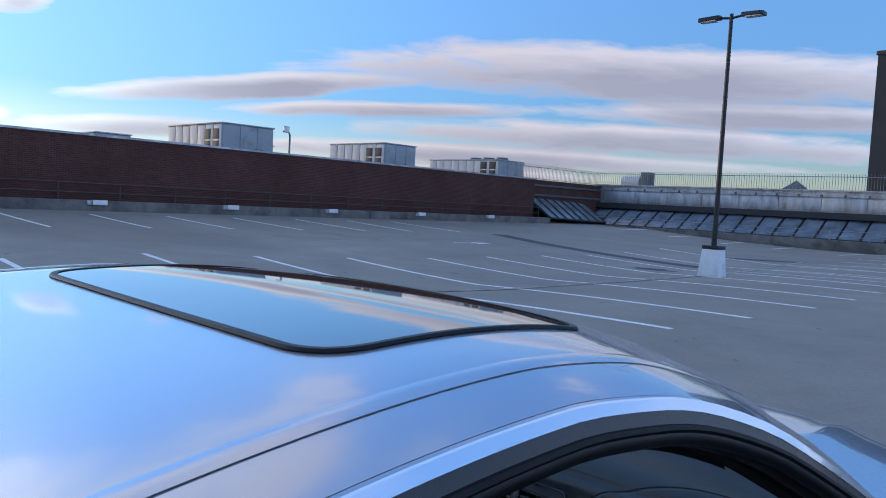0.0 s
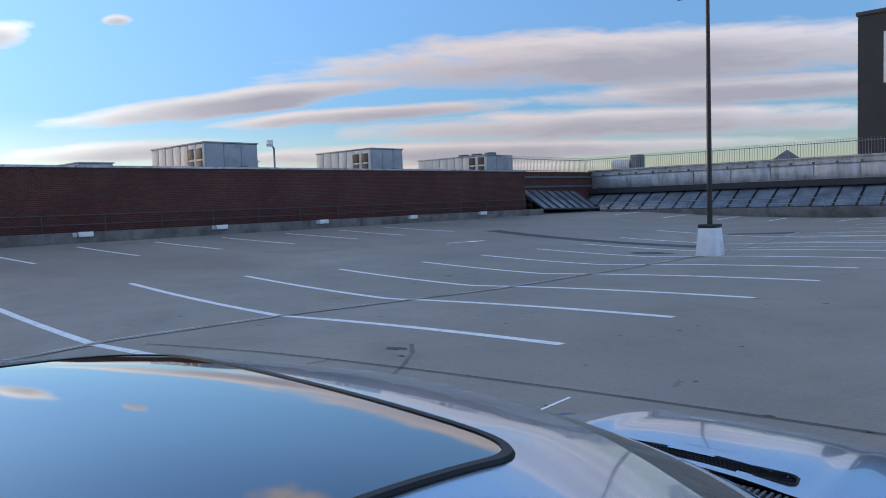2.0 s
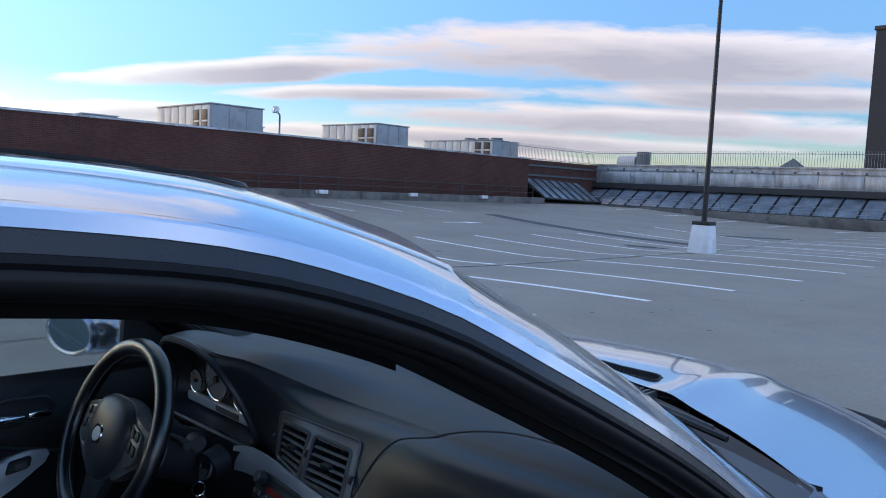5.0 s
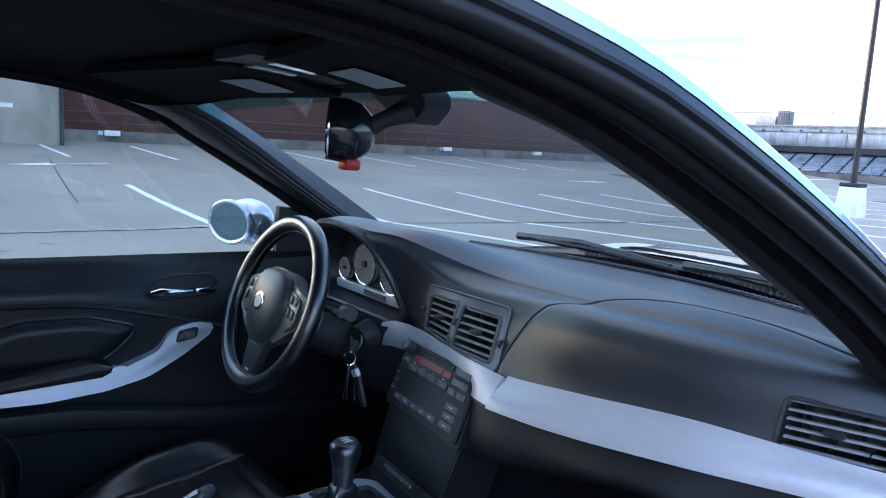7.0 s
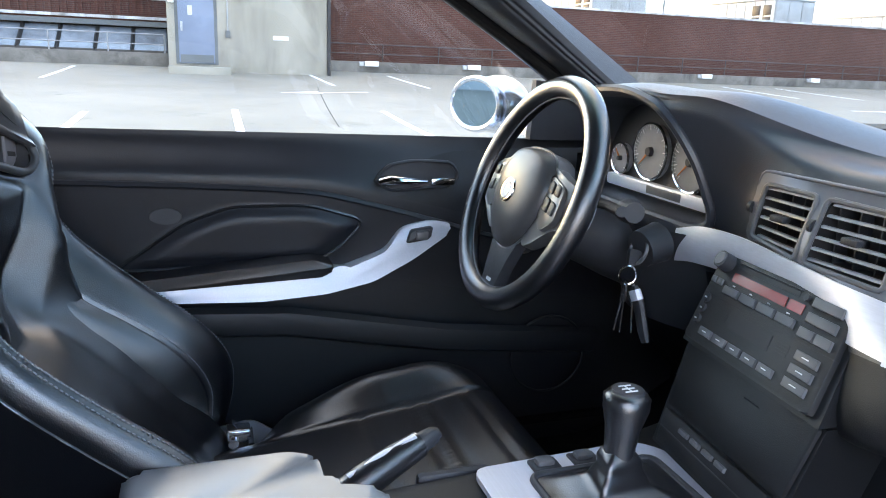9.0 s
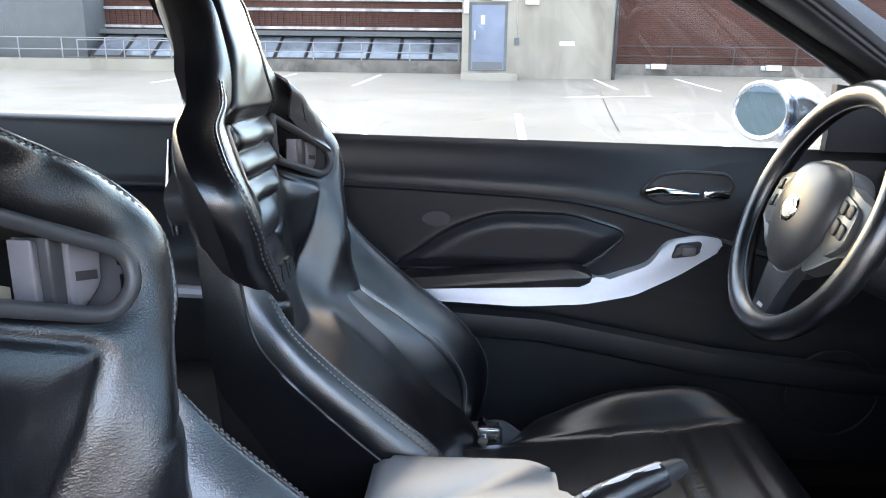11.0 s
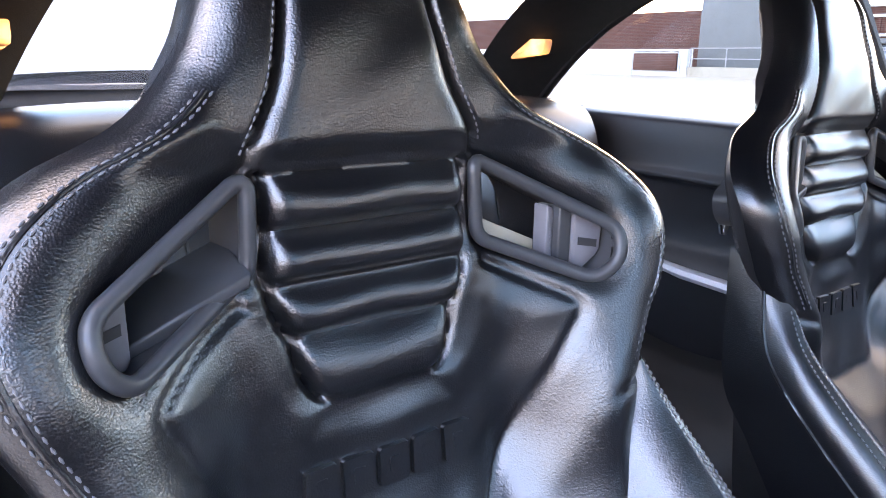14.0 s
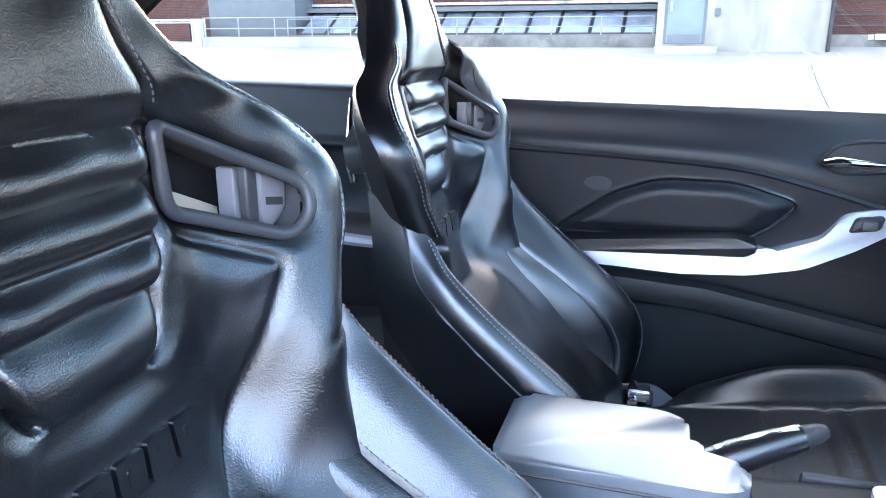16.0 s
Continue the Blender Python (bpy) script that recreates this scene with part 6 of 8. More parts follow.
for i in range(5):
    stack_key("climate_key", 0.12 + 0.125 * i, 0.820, 0.225 + 0.125 * i, 0.905, PLASTIC_GREY, RADIO, 0.008)
    stack_key("key_marking", 0.155 + 0.125 * i, 0.855, 0.190 + 0.125 * i, 0.866, WHITE_MARK, RADIO, 0.0083, 0)
for j in range(3):
    stack_key("climate_key", 0.800, 0.545 + 0.130 * j, 0.945, 0.635 + 0.130 * j, PLASTIC_GREY, RADIO, 0.008)
    stack_key("key_marking", 0.850, 0.585 + 0.130 * j, 0.895, 0.596 + 0.130 * j, WHITE_MARK, RADIO, 0.0083, 0)
for i in range(4):
    stack_key("key_marking", 0.195 + 0.145 * i, 0.285, 0.215 + 0.145 * i, 0.298, WHITE_MARK, RADIO, 0.0046, 0)
TRAY = stack_plate("console_tray", [(-0.01, 1.055), (1.03, 1.055), (1.00, 1.76), (0.03, 1.76)], LOWER_VINYL, CAR, 0.001, 0.02, 0.003, 0.03, "smooth black lid of the console tray")
stack_key("tray_catch", 0.56, 1.20, 0.68, 1.215, CHROME, TRAY, 0.0022, 0)
SW = stack_plate("switch_panel", [(0.060, 1.785), (0.970, 1.785), (0.950, 2.15), (0.09, 2.15)], LOWER_VINYL, CAR, 0.006, 0.03, 0.003, 0.03)
for i in range(4):
    stack_key("console_switch", 0.26 + 0.11 * i, 1.85, 0.34 + 0.11 * i, 1.90, PLASTIC_GREY, SW, 0.0105, 0.0015)
stack_key("switch_groove", 0.09, 1.97, 0.95, 1.985, DARK_CLAD, SW, 0.0066, 0)

# centre console, shifter, handbrake, armrest


def console_top(y):
    return curve([(-2.0, 0.50), (-1.66, 0.555), (-1.45, 0.575), (-1.22, 0.590), (-1.02, 0.598), (-0.93, 0.62)], y)


def tunnel(u, v):
    y = -2.05 + 1.17 * u
    w = 0.135 + 0.02 * smooth((y + 1.2) / 0.3)
    zt = console_top(y) - 0.006
    a = v * 2 - 1
    if abs(a) < 0.6:
        x, z = a / 0.6 * w, zt + 0.004 * (1 - (a / 0.6) ** 2)
    else:
        k = (abs(a) - 0.6) / 0.4
        x, z = math.copysign(w + 0.035 * k, a), zt - 0.005 - (zt - 0.28) * k
    return Vector((x + 0.012, y, z))


CONSOLE = part("centre_console", sheet(tunnel, 30, 40), LOWER_VINYL, CAR, "black centre console with a silver shifter plate")
PLATE = rounded([(-0.100, -1.235), (0.128, -1.235), (0.128, -1.010), (0.085, -0.985), (-0.060, -0.985), (-0.100, -1.010)], 0.018, 4)
BOOT = rounded([(-0.062, -1.175), (0.072, -1.175), (0.066, -1.008), (-0.056, -1.008)], 0.018, 4)


def plate_ring():
    bm = bmesh.new()
    rows = []
    for z in (0.0, 0.008):
        rows.append(([bm.verts.new((x, y, console_top(y) + z + 0.002)) for x, y in PLATE]))
    n = len(PLATE)
    for i in range(n):
        j = (i + 1) % n
        bm.faces.new((rows[0][i], rows[0][j], rows[1][j], rows[1][i]))
    bm.faces.new(rows[1])
    return bm


part("shifter_plate", plate_ring(), ALU, CONSOLE, "brushed silver shifter surround")
part("boot_frame", rod([Vector((x, y, console_top(y) + 0.011)) for x, y in BOOT], 0.005, 8, True), PLASTIC, CONSOLE)


def boot(u, v):
    k = u * len(BOOT)
    i = int(k) % len(BOOT)
    x, y = BOOT[i]
    base = Vector((x, y, console_top(y) + 0.011))
    a = math.atan2(y + 1.09, x - 0.005)
    up = Vector((-0.002 + 0.017 * math.cos(a), -1.092 + 0.017 * math.sin(a), 0.662))
    p = base.lerp(up, smooth(v) * 0.35 + 0.65 * v)
    sag = 1 - 0.42 * math.sin(math.pi * min(1, v * 1.1)) - 0.025 * math.sin(7 * math.pi * v) + 0.10 * math.sin(4 * a) * math.sin(math.pi * v)
    c = Vector((0.004, -1.091, 0))
    q = Vector((c.x + (p.x - c.x) * sag, c.y + (p.y - c.y) * sag, p.z))
    return q


part("shifter_boot", sheet(boot, len(BOOT), 20), LEATHER, CONSOLE, "creased black leather shifter boot", 80)
SHIFT = part("gear_knob", rod([(-0.002, -1.092, 0.64), (-0.003, -1.091, 0.665), (-0.005, -1.088, 0.69), (-0.006, -1.086, 0.712), (-0.007, -1.085, 0.726), (-0.007, -1.085, 0.732)], [0.0185, 0.0185, 0.0215, 0.0275, 0.0275, 0.021], 20, up=Vector((0, 1, 0))), LEATHER, CAR, "black leather gear knob", 80)
part("collar", rod([(-0.002, -1.092, 0.636), (-0.002, -1.092, 0.650)], 0.019, 16, up=Vector((0, 1, 0))), PLASTIC, SHIFT)
bm = bmesh.new()
cyl(bm, (-0.007, -1.085, 0.7315), (-0.007, -1.085, 0.7345), 0.0205, 0.0185, 24)
part("gear_badge", bm, PLASTIC, SHIFT)
bm = bmesh.new()
for dx in (-0.008, 0.0, 0.008):
    box(bm, (-0.0078 + dx, -1.093, 0.7344), (-0.0062 + dx, -1.077, 0.7354))
box(bm, (-0.016, -1.0857, 0.7344), (0.002, -1.0843, 0.7354))
part("gear_marking", bm, WHITE_MARK, SHIFT)
for x0, y0, n in ((-0.094, -1.165, 2), (0.083, -1.215, 3)):
    for k in range(n):
        xa, ya = (x0, y0 + 0.055 * k) if x0 < 0 else (x0 + 0.001, y0 + 0.042 * k)
        bed = part("window_switch", boxed((xa, ya, console_top(ya) + 0.006), (xa + 0.028, ya + 0.038, console_top(ya) + 0.015), 0.003), PLASTIC, CONSOLE)
        part("switch_key", boxed((xa + 0.005, ya + 0.006, console_top(ya) + 0.013), (xa + 0.023, ya + 0.030, console_top(ya) + 0.022), 0.004), PLASTIC_GREY, CONSOLE)
part("side_flap", boxed((-0.136, -1.30, 0.535), (-0.122, -1.20, 0.585), 0.006), PLASTIC, CONSOLE)
BRAKE = part("handbrake", rod([(-0.035, -1.42, 0.622), (-0.046, -1.385, 0.638), (-0.060, -1.345, 0.652), (-0.070, -1.315, 0.661)], [0.020, 0.020, 0.018, 0.0155], 14, up=Vector((0, 0, 1))), LEATHER, CAR, "black leather handbrake lever", 80)
part("brake_tip", rod([(-0.070, -1.315, 0.661), (-0.076, -1.298, 0.666), (-0.079, -1.290, 0.668)], [0.013, 0.011, 0.007], 12), PLASTIC, BRAKE)
part("brake_seam", rod([(-0.040, -1.405, 0.649), (-0.053, -1.365, 0.663), (-0.067, -1.322, 0.6735)], 0.0055, 8, flat=0.4), ALU, BRAKE)
part("brake_gaiter", rod([(-0.025, -1.48, 0.56), (-0.03, -1.43, 0.60), (-0.04, -1.40, 0.630)], [0.05, 0.036, 0.022], 14), LEATHER_DULL, BRAKE)
REST = [(-0.092, -1.635), (0.060, -1.635), (0.060, -1.40), (0.046, -1.375), (0.002, -1.372), (-0.010, -1.40), (-0.020, -1.432), (-0.076, -1.432), (-0.095, -1.46)]


def padded(poly, z0, z1, soft=0.014, crown=0.004):
    """A pad with the outline poly, rounded over its top edge."""
    bm = bmesh.new()
    cx, cy = sum(p[0] for p in poly) / len(poly), sum(p[1] for p in poly) / len(poly)
    rings = []
    for inset, z in ((0.002, z0), (0.0, z0 + 0.008), (0.0, z1 - soft), (soft * 0.12, z1 - soft * 0.5), (soft * 0.42, z1 - soft * 0.13), (soft, z1), (soft * 2.2, z1 + crown)):
        ring = []
        for i, p in enumerate(poly):
            a, b = Vector(poly[i - 1]), Vector(poly[(i + 1) % len(poly)])
            t = (b - a).normalized()
            nrm = Vector((-t.y, t.x))
            if nrm.dot(Vector((cx, cy)) - Vector(p)) < 0 and abs(nrm.dot(Vector((cx, cy)) - Vector(p))) > 0.01:
                nrm = -nrm
            q = Vector(p) + nrm * inset
            ring.append(bm.verts.new((q.x, q.y, z)))
        rings.append(ring)
    for a, b in zip(rings, rings[1:]):
        for i in range(len(poly)):
            j = (i + 1) % len(poly)
            bm.faces.new((a[i], a[j], b[j], b[i]))
    bm.faces.new(rings[-1])
    bm.faces.new(rings[0][::-1])
    return bm


ARM = part("armrest", slab(rounded(REST, 0.020, 6), lambda a, b, d: Vector((a, b, 0.658 - d)), 0.056, 0.009), LEATHER_SKY_TINT, CAR, "black leather centre armrest with the sky's reflection painted in", 70)
part("armrest_base", padded(rounded([(-0.070, -1.63), (0.062, -1.63), (0.062, -1.40), (-0.070, -1.43)], 0.015, 3), 0.55, 0.604), PLASTIC, ARM)
part("armrest_seam", rod([Vector((x, y, 0.643)) for x, y in rounded([(x + math.copysign(0.0005, x + 0.016), y) for x, y in REST], 0.020, 6)], 0.0022, 5, True), PLASTIC, ARM)
BIN = part("rear_bin", padded(rounded([(-0.06, -1.92), (0.085, -1.92), (0.085, -1.655), (-0.06, -1.655)], 0.02, 3), 0.50, 0.585), PLASTIC, CAR)
for k in range(9):
    part("lid_rib", rod([(-0.05, -1.68 - 0.025 * k, 0.589), (0.075, -1.68 - 0.025 * k, 0.589)], 0.006, 6), PLASTIC, BIN)

# steering wheel and column
WC, WN, WU = Vector((-0.370, -1.063, 0.8995)), Vector((0, -0.933, 0.360)), Vector((0, 0.360, 0.933))


def on_wheel(a, b, d=0.0):
    return WC + Vector((a, 0, 0)) + WU * b + WN * d


WHEEL = part("steering_wheel", rod([on_wheel(0.1735 * math.cos(a), 0.1735 * math.sin(a)) for a in [2 * math.pi * k / 72 for k in range(72)]], 0.0182, 14, True), LEATHER, CAR, "black leather three-spoke steering wheel", 80)
part("rim_seam", rod([on_wheel(0.1555 * math.cos(a), 0.1555 * math.sin(a), 0.002) for a in [2 * math.pi * k / 72 for k in range(72)]], 0.0014, 5, True), STITCH, WHEEL)
HUB = [(-0.058, 0.052), (-0.026, 0.062), (0.026, 0.062), (0.058, 0.052), (0.073, 0.018), (0.068, -0.020), (0.050, -0.056), (0.020, -0.080), (-0.020, -0.080), (-0.050, -0.056), (-0.068, -0.020), (-0.073, 0.018)]


def hub():
    poly = rounded(HUB, 0.02, 3)
    bm = bmesh.new()
    rings = []
    for f, d in ((1.14, -0.030), (1.14, 0.004), (1.09, 0.014), (0.95, 0.021), (0.65, 0.027), (0.3, 0.030)):
        rings.append([bm.verts.new(on_wheel(a * f, b * f, d)) for a, b in poly])
    for a, b in zip(rings, rings[1:]):
        for i in range(len(poly)):
            j = (i + 1) % len(poly)
            bm.faces.new((a[i], a[j], b[j], b[i]))
    bm.faces.new(rings[-1])
    return bm


part("wheel_hub", hub(), HUB_GREY, WHEEL, sharp=80)
bm = bmesh.new()
cyl(bm, on_wheel(0, -0.006, 0.028), on_wheel(0, -0.006, 0.0325), 0.021, 0.019, 28)
part("emblem_ring", bm, CHROME, WHEEL)
bm = bmesh.new()
cyl(bm, on_wheel(0, -0.006, 0.030), on_wheel(0, -0.006, 0.0335), 0.0145, 0.014, 24)
part("emblem_disc", bm, SIGN_WHITE, WHEEL)
for s in (-1, 1):
    arm = slab(rounded([(s * 0.050, 0.056), (s * 0.110, 0.040), (s * 0.162, 0.026), (s * 0.164, -0.020), (s * 0.120, -0.040), (s * 0.085, -0.066), (s * 0.055, -0.080)], 0.014, 4), lambda a, b, d: on_wheel(a, b, 0.004 - d - 0.35 * max(0.0, abs(a) - 0.13)), 0.022, 0.005)
    sp = part("spoke", arm, SPOKE, WHEEL, "pewter grey steering wheel spoke")
    inlay = slab(rounded([(s * 0.074, 0.040), (s * 0.124, 0.026), (s * 0.128, -0.024), (s * 0.098, -0.046), (s * 0.078, -0.030)], 0.010, 4), lambda a, b, d: on_wheel(a, b, 0.0075 - d), 0.010, 0.002)
    part("spoke_inlay", inlay, SPOKE, WHEEL, "pewter inlay round the wheel buttons")
    for k, (a0, b0, aw, bh) in enumerate(((0.084, 0.014, 0.014, 0.018), (0.104, 0.012, 0.014, 0.018), (0.086, -0.014, 0.015, 0.022), (0.106, -0.016, 0.014, 0.020))):
        part("wheel_button", slab(rounded([(s * a0, b0), (s * (a0 + aw), b0 - 0.002), (s * (a0 + aw), b0 + bh - 0.004), (s * a0, b0 + bh)], 0.004, 3), lambda a, b, d: on_wheel(a, b, 0.011 - d), 0.008, 0.002), PLASTIC, WHEEL)
part("hub_ring", rod([on_wheel(a * 1.15, b * 1.15, 0.002) for a, b in rounded(HUB, 0.02, 3)], 0.0022, 6, True), SPOKE, WHEEL)
part("lower_spoke", slab(rounded([(-0.050, -0.062), (0.050, -0.062), (0.034, -0.110), (0.026, -0.166), (-0.026, -0.166), (-0.034, -0.110)], 0.010, 3), lambda a, b, d: on_wheel(a, b, 0.003 - d - 0.05 * max(0.0, -b - 0.12)), 0.018, 0.004), PLASTIC, WHEEL)
part("spoke_mark", slab([(-0.008, -0.150), (0.008, -0.150), (0.008, -0.145), (-0.008, -0.145)], lambda a, b, d: on_wheel(a, b, 0.0025 - d), 0.003), WHITE_MARK, WHEEL)
COLUMN = part("steering_column", rod([on_wheel(0, -0.01, -0.02), on_wheel(0, -0.015, -0.07), on_wheel(0, -0.02, -0.19), on_wheel(0, -0.02, -0.30)], [0.052, 0.062, 0.070, 0.075], 20, flat=0.85), PLASTIC, CAR)
for s in (-1, 1):
    st = [Vector((-0.365 + s * 0.045, -0.985, 0.893)), Vector((-0.365 + s * 0.095, -0.975, 0.895)), Vector((-0.365 + s * 0.150, -0.985, 0.898))]
    part("column_stalk", rod(st, [0.009, 0.0075, 0.010], 8, flat=0.8), PLASTIC, COLUMN)
part("stalk_knob", rod([(-0.268, -0.950, 0.890), (-0.258, -0.952, 0.891), (-0.238, -0.956, 0.893), (-0.224, -0.959, 0.894)], [0.012, 0.017, 0.0185, 0.015], 18), PLASTIC, COLUMN)
bm = bmesh.new()
cyl(bm, (-0.255, -0.89, 0.842), (-0.250, -0.926, 0.833), 0.031, 0.028, 28)
IGN = part("ignition_lock", bm, PLASTIC, COLUMN)
part("lock_ring", rod([Vector((-0.250, -0.929, 0.832)) + Vector((0.020 * math.cos(a), 0.006 * math.sin(a), 0.020 * math.sin(a))) for a in [2 * math.pi * k / 24 for k in range(24)]], 0.003, 6, True), PLASTIC_GREY, COLUMN)
part("column_shroud", sheet(lambda u, v: Vector((-0.47 + 0.27 * u, -0.86 - 0.05 * math.sin(math.pi * u) + 0.05 * v, 0.86 - 0.16 * v)), 16, 8), PLASTIC, COLUMN)
BUNCH = thing("key_bunch", (-0.245, -0.94, 0.70), "bunch of car keys hanging from the ignition lock", "keys")
part("key_head", slab(rounded([(-0.014, -0.012), (0.014, -0.012), (0.010, 0.020), (-0.010, 0.020)], 0.006, 3), lambda a, b, d: Vector((-0.246 + b * 0.1 + d - 0.004, -0.940 + b * 0.6, 0.822 + a * 1.0)), 0.008, 0.002), PLASTIC, BUNCH)
part("split_ring", rod([Vector((-0.242 + 0.004 * math.cos(a), -0.948 + 0.012 * math.cos(a), 0.796 + 0.014 * math.sin(a))) for a in [2 * math.pi * k / 24 for k in range(24)]], 0.0016, 6, True), CHROME, BUNCH)
for dx, dy, ln, tl in ((-0.030, 0.0, 0.085, -0.25), (-0.012, -0.004, 0.080, -0.05), (0.006, 0.004, 0.075, 0.12)):
    p0 = Vector((-0.240 + dx * 0.3, -0.945 + dy, 0.785))
    p1 = p0 + Vector((tl * ln, 0.0, -ln))
    part("key_blade", rod([p0, p0.lerp(p1, 0.35), p0.lerp(p1, 0.4), p1], [0.006, 0.007, 0.003, 0.0025], 6, flat=0.4, up=Vector((0, 1, 0))), CHROME, BUNCH)
FOB = part("key_fob", rod([(-0.228, -0.945, 0.783), (-0.217, -0.941, 0.760), (-0.205, -0.937, 0.722), (-0.198, -0.935, 0.705)], [0.009, 0.012, 0.012, 0.009], 8, flat=0.5, up=Vector((0, 1, 0))), PLASTIC, BUNCH)
part("fob_band", rod([(-0.2255, -0.945, 0.778), (-0.219, -0.942, 0.764)], [0.0125, 0.0130], 8, flat=0.55, up=Vector((0, 1, 0))), ALU, BUNCH)

# mirror on the screen, headliner, visors, pillar trims
MO = Vector((0.008, 0.0, 0.022))
MIRR = part("rear_view_mirror", rod([MO + Vector(q) for q in ((0.012, -1.070, 1.232), (0.008, -1.075, 1.232), (-0.004, -1.092, 1.234), (-0.018, -1.112, 1.237), (-0.027, -1.126, 1.238))], [0.012, 0.030, 0.047, 0.051, 0.049], 32, up=Vector((0, 0, 1))), MIRROR_BLACK, CAR, "round black rear-view mirror", 60)
ax = Vector((-0.52, -0.84, 0.05)).normalized()
e1 = ax.cross(Vector((0, 0, 1))).normalized()
e2 = e1.cross(ax)
mc = MO + Vector((-0.0285, -1.1285, 1.2382))
part("mirror_ring", rod([mc + e1 * (0.047 * math.cos(a)) + e2 * (0.047 * math.sin(a)) for a in [2 * math.pi * k / 40 for k in range(40)]], 0.0035, 6, True), CHROME, MIRR)
part("mirror_glass", slab([(0.0455 * math.cos(2 * math.pi * k / 40), 0.0455 * math.sin(2 * math.pi * k / 40)) for k in range(40)], lambda a, b, d: mc + e1 * a + e2 * b - ax * (d - 0.001), 0.006), MIRROR, MIRR)
part("red_tab", boxed((-0.012, -1.118, 1.196), (0.018, -1.090, 1.214), 0.005), RED, MIRR)
part("mirror_arm", rod([MO + Vector(q) for q in ((0.0, -1.078, 1.240), (0.020, -1.055, 1.258), (0.045, -1.02, 1.275))], [0.016, 0.014, 0.022], 10), PLASTIC, MIRR)
part("sensor_pod", slab(rounded([(-0.085, 1.365), (0.055, 1.372), (0.120, 1.322), (0.105, 1.300), (0.040, 1.272), (0.0, 1.290)], 0.012, 4), lambda a, b, d: Vector((a, -1.075 + d + 0.7 * (1.36 - b), b)), 0.05, 0.008), PLASTIC, MIRR)


def lining(u, v):
    p = roof_at(u * 2 - 1, 0.02 + 0.95 * v, 0.045)
    k = abs(u * 2 - 1)
    p.x *= 0.985 - 0.06 * k ** 4
    p.z -= 0.028 * k ** 6
    return p


part("headliner", sheet(lining, 40, 40), FABRIC, CAR, "black cloth headliner", 80)
part("rear_header", sheet(lambda u, v: roof_at((u * 2 - 1) * 0.9, 0.03, 0.047).lerp(rear_at((u * 2 - 1) * 0.75, 0.24) + Vector((0, 0.01, -0.03)), v), 20, 8), FABRIC, CAR, sharp=80)
for s in (-1, 1):
    def vis(u, v):
        p = roof_at(s * (0.10 + 0.72 * u), 0.775 + 0.140 * v, 0.056)
        p.z -= 0.006 * v
        return p
    VIS = part("sun_visor", thicken(sheet(vis, 16, 8), 0.016), FABRIC, CAR, "black cloth sun visor", 70)
    part("visor_label", thicken(sheet(lambda u, v: vis(0.15 + 0.22 * u, 0.35 + 0.4 * v) + Vector((0, 0, -0.020)), 4, 4), 0.0015), PALE_WALL, VIS, "pale warning label with unreadable print")
    part("visor_clip", rod([vis(0.0, 0.9), vis(-0.06, 0.92)], 0.006, 6), PLASTIC, VIS)
LAMP = part("roof_lamp", thicken(sheet(lambda u, v: roof_at(-0.12 + 0.24 * u, 0.76 + 0.13 * v, 0.052), 10, 8), 0.016), PLASTIC, CAR, "overhead console with reading lamps")
for x in (-0.07, 0.07):
    part("lamp_lens", thicken(sheet(lambda u, v: roof_at(x - 0.03 + 0.06 * u, 0.79 + 0.05 * v, 0.069), 4, 4), 0.003), LAMP_GLASS, LAMP)
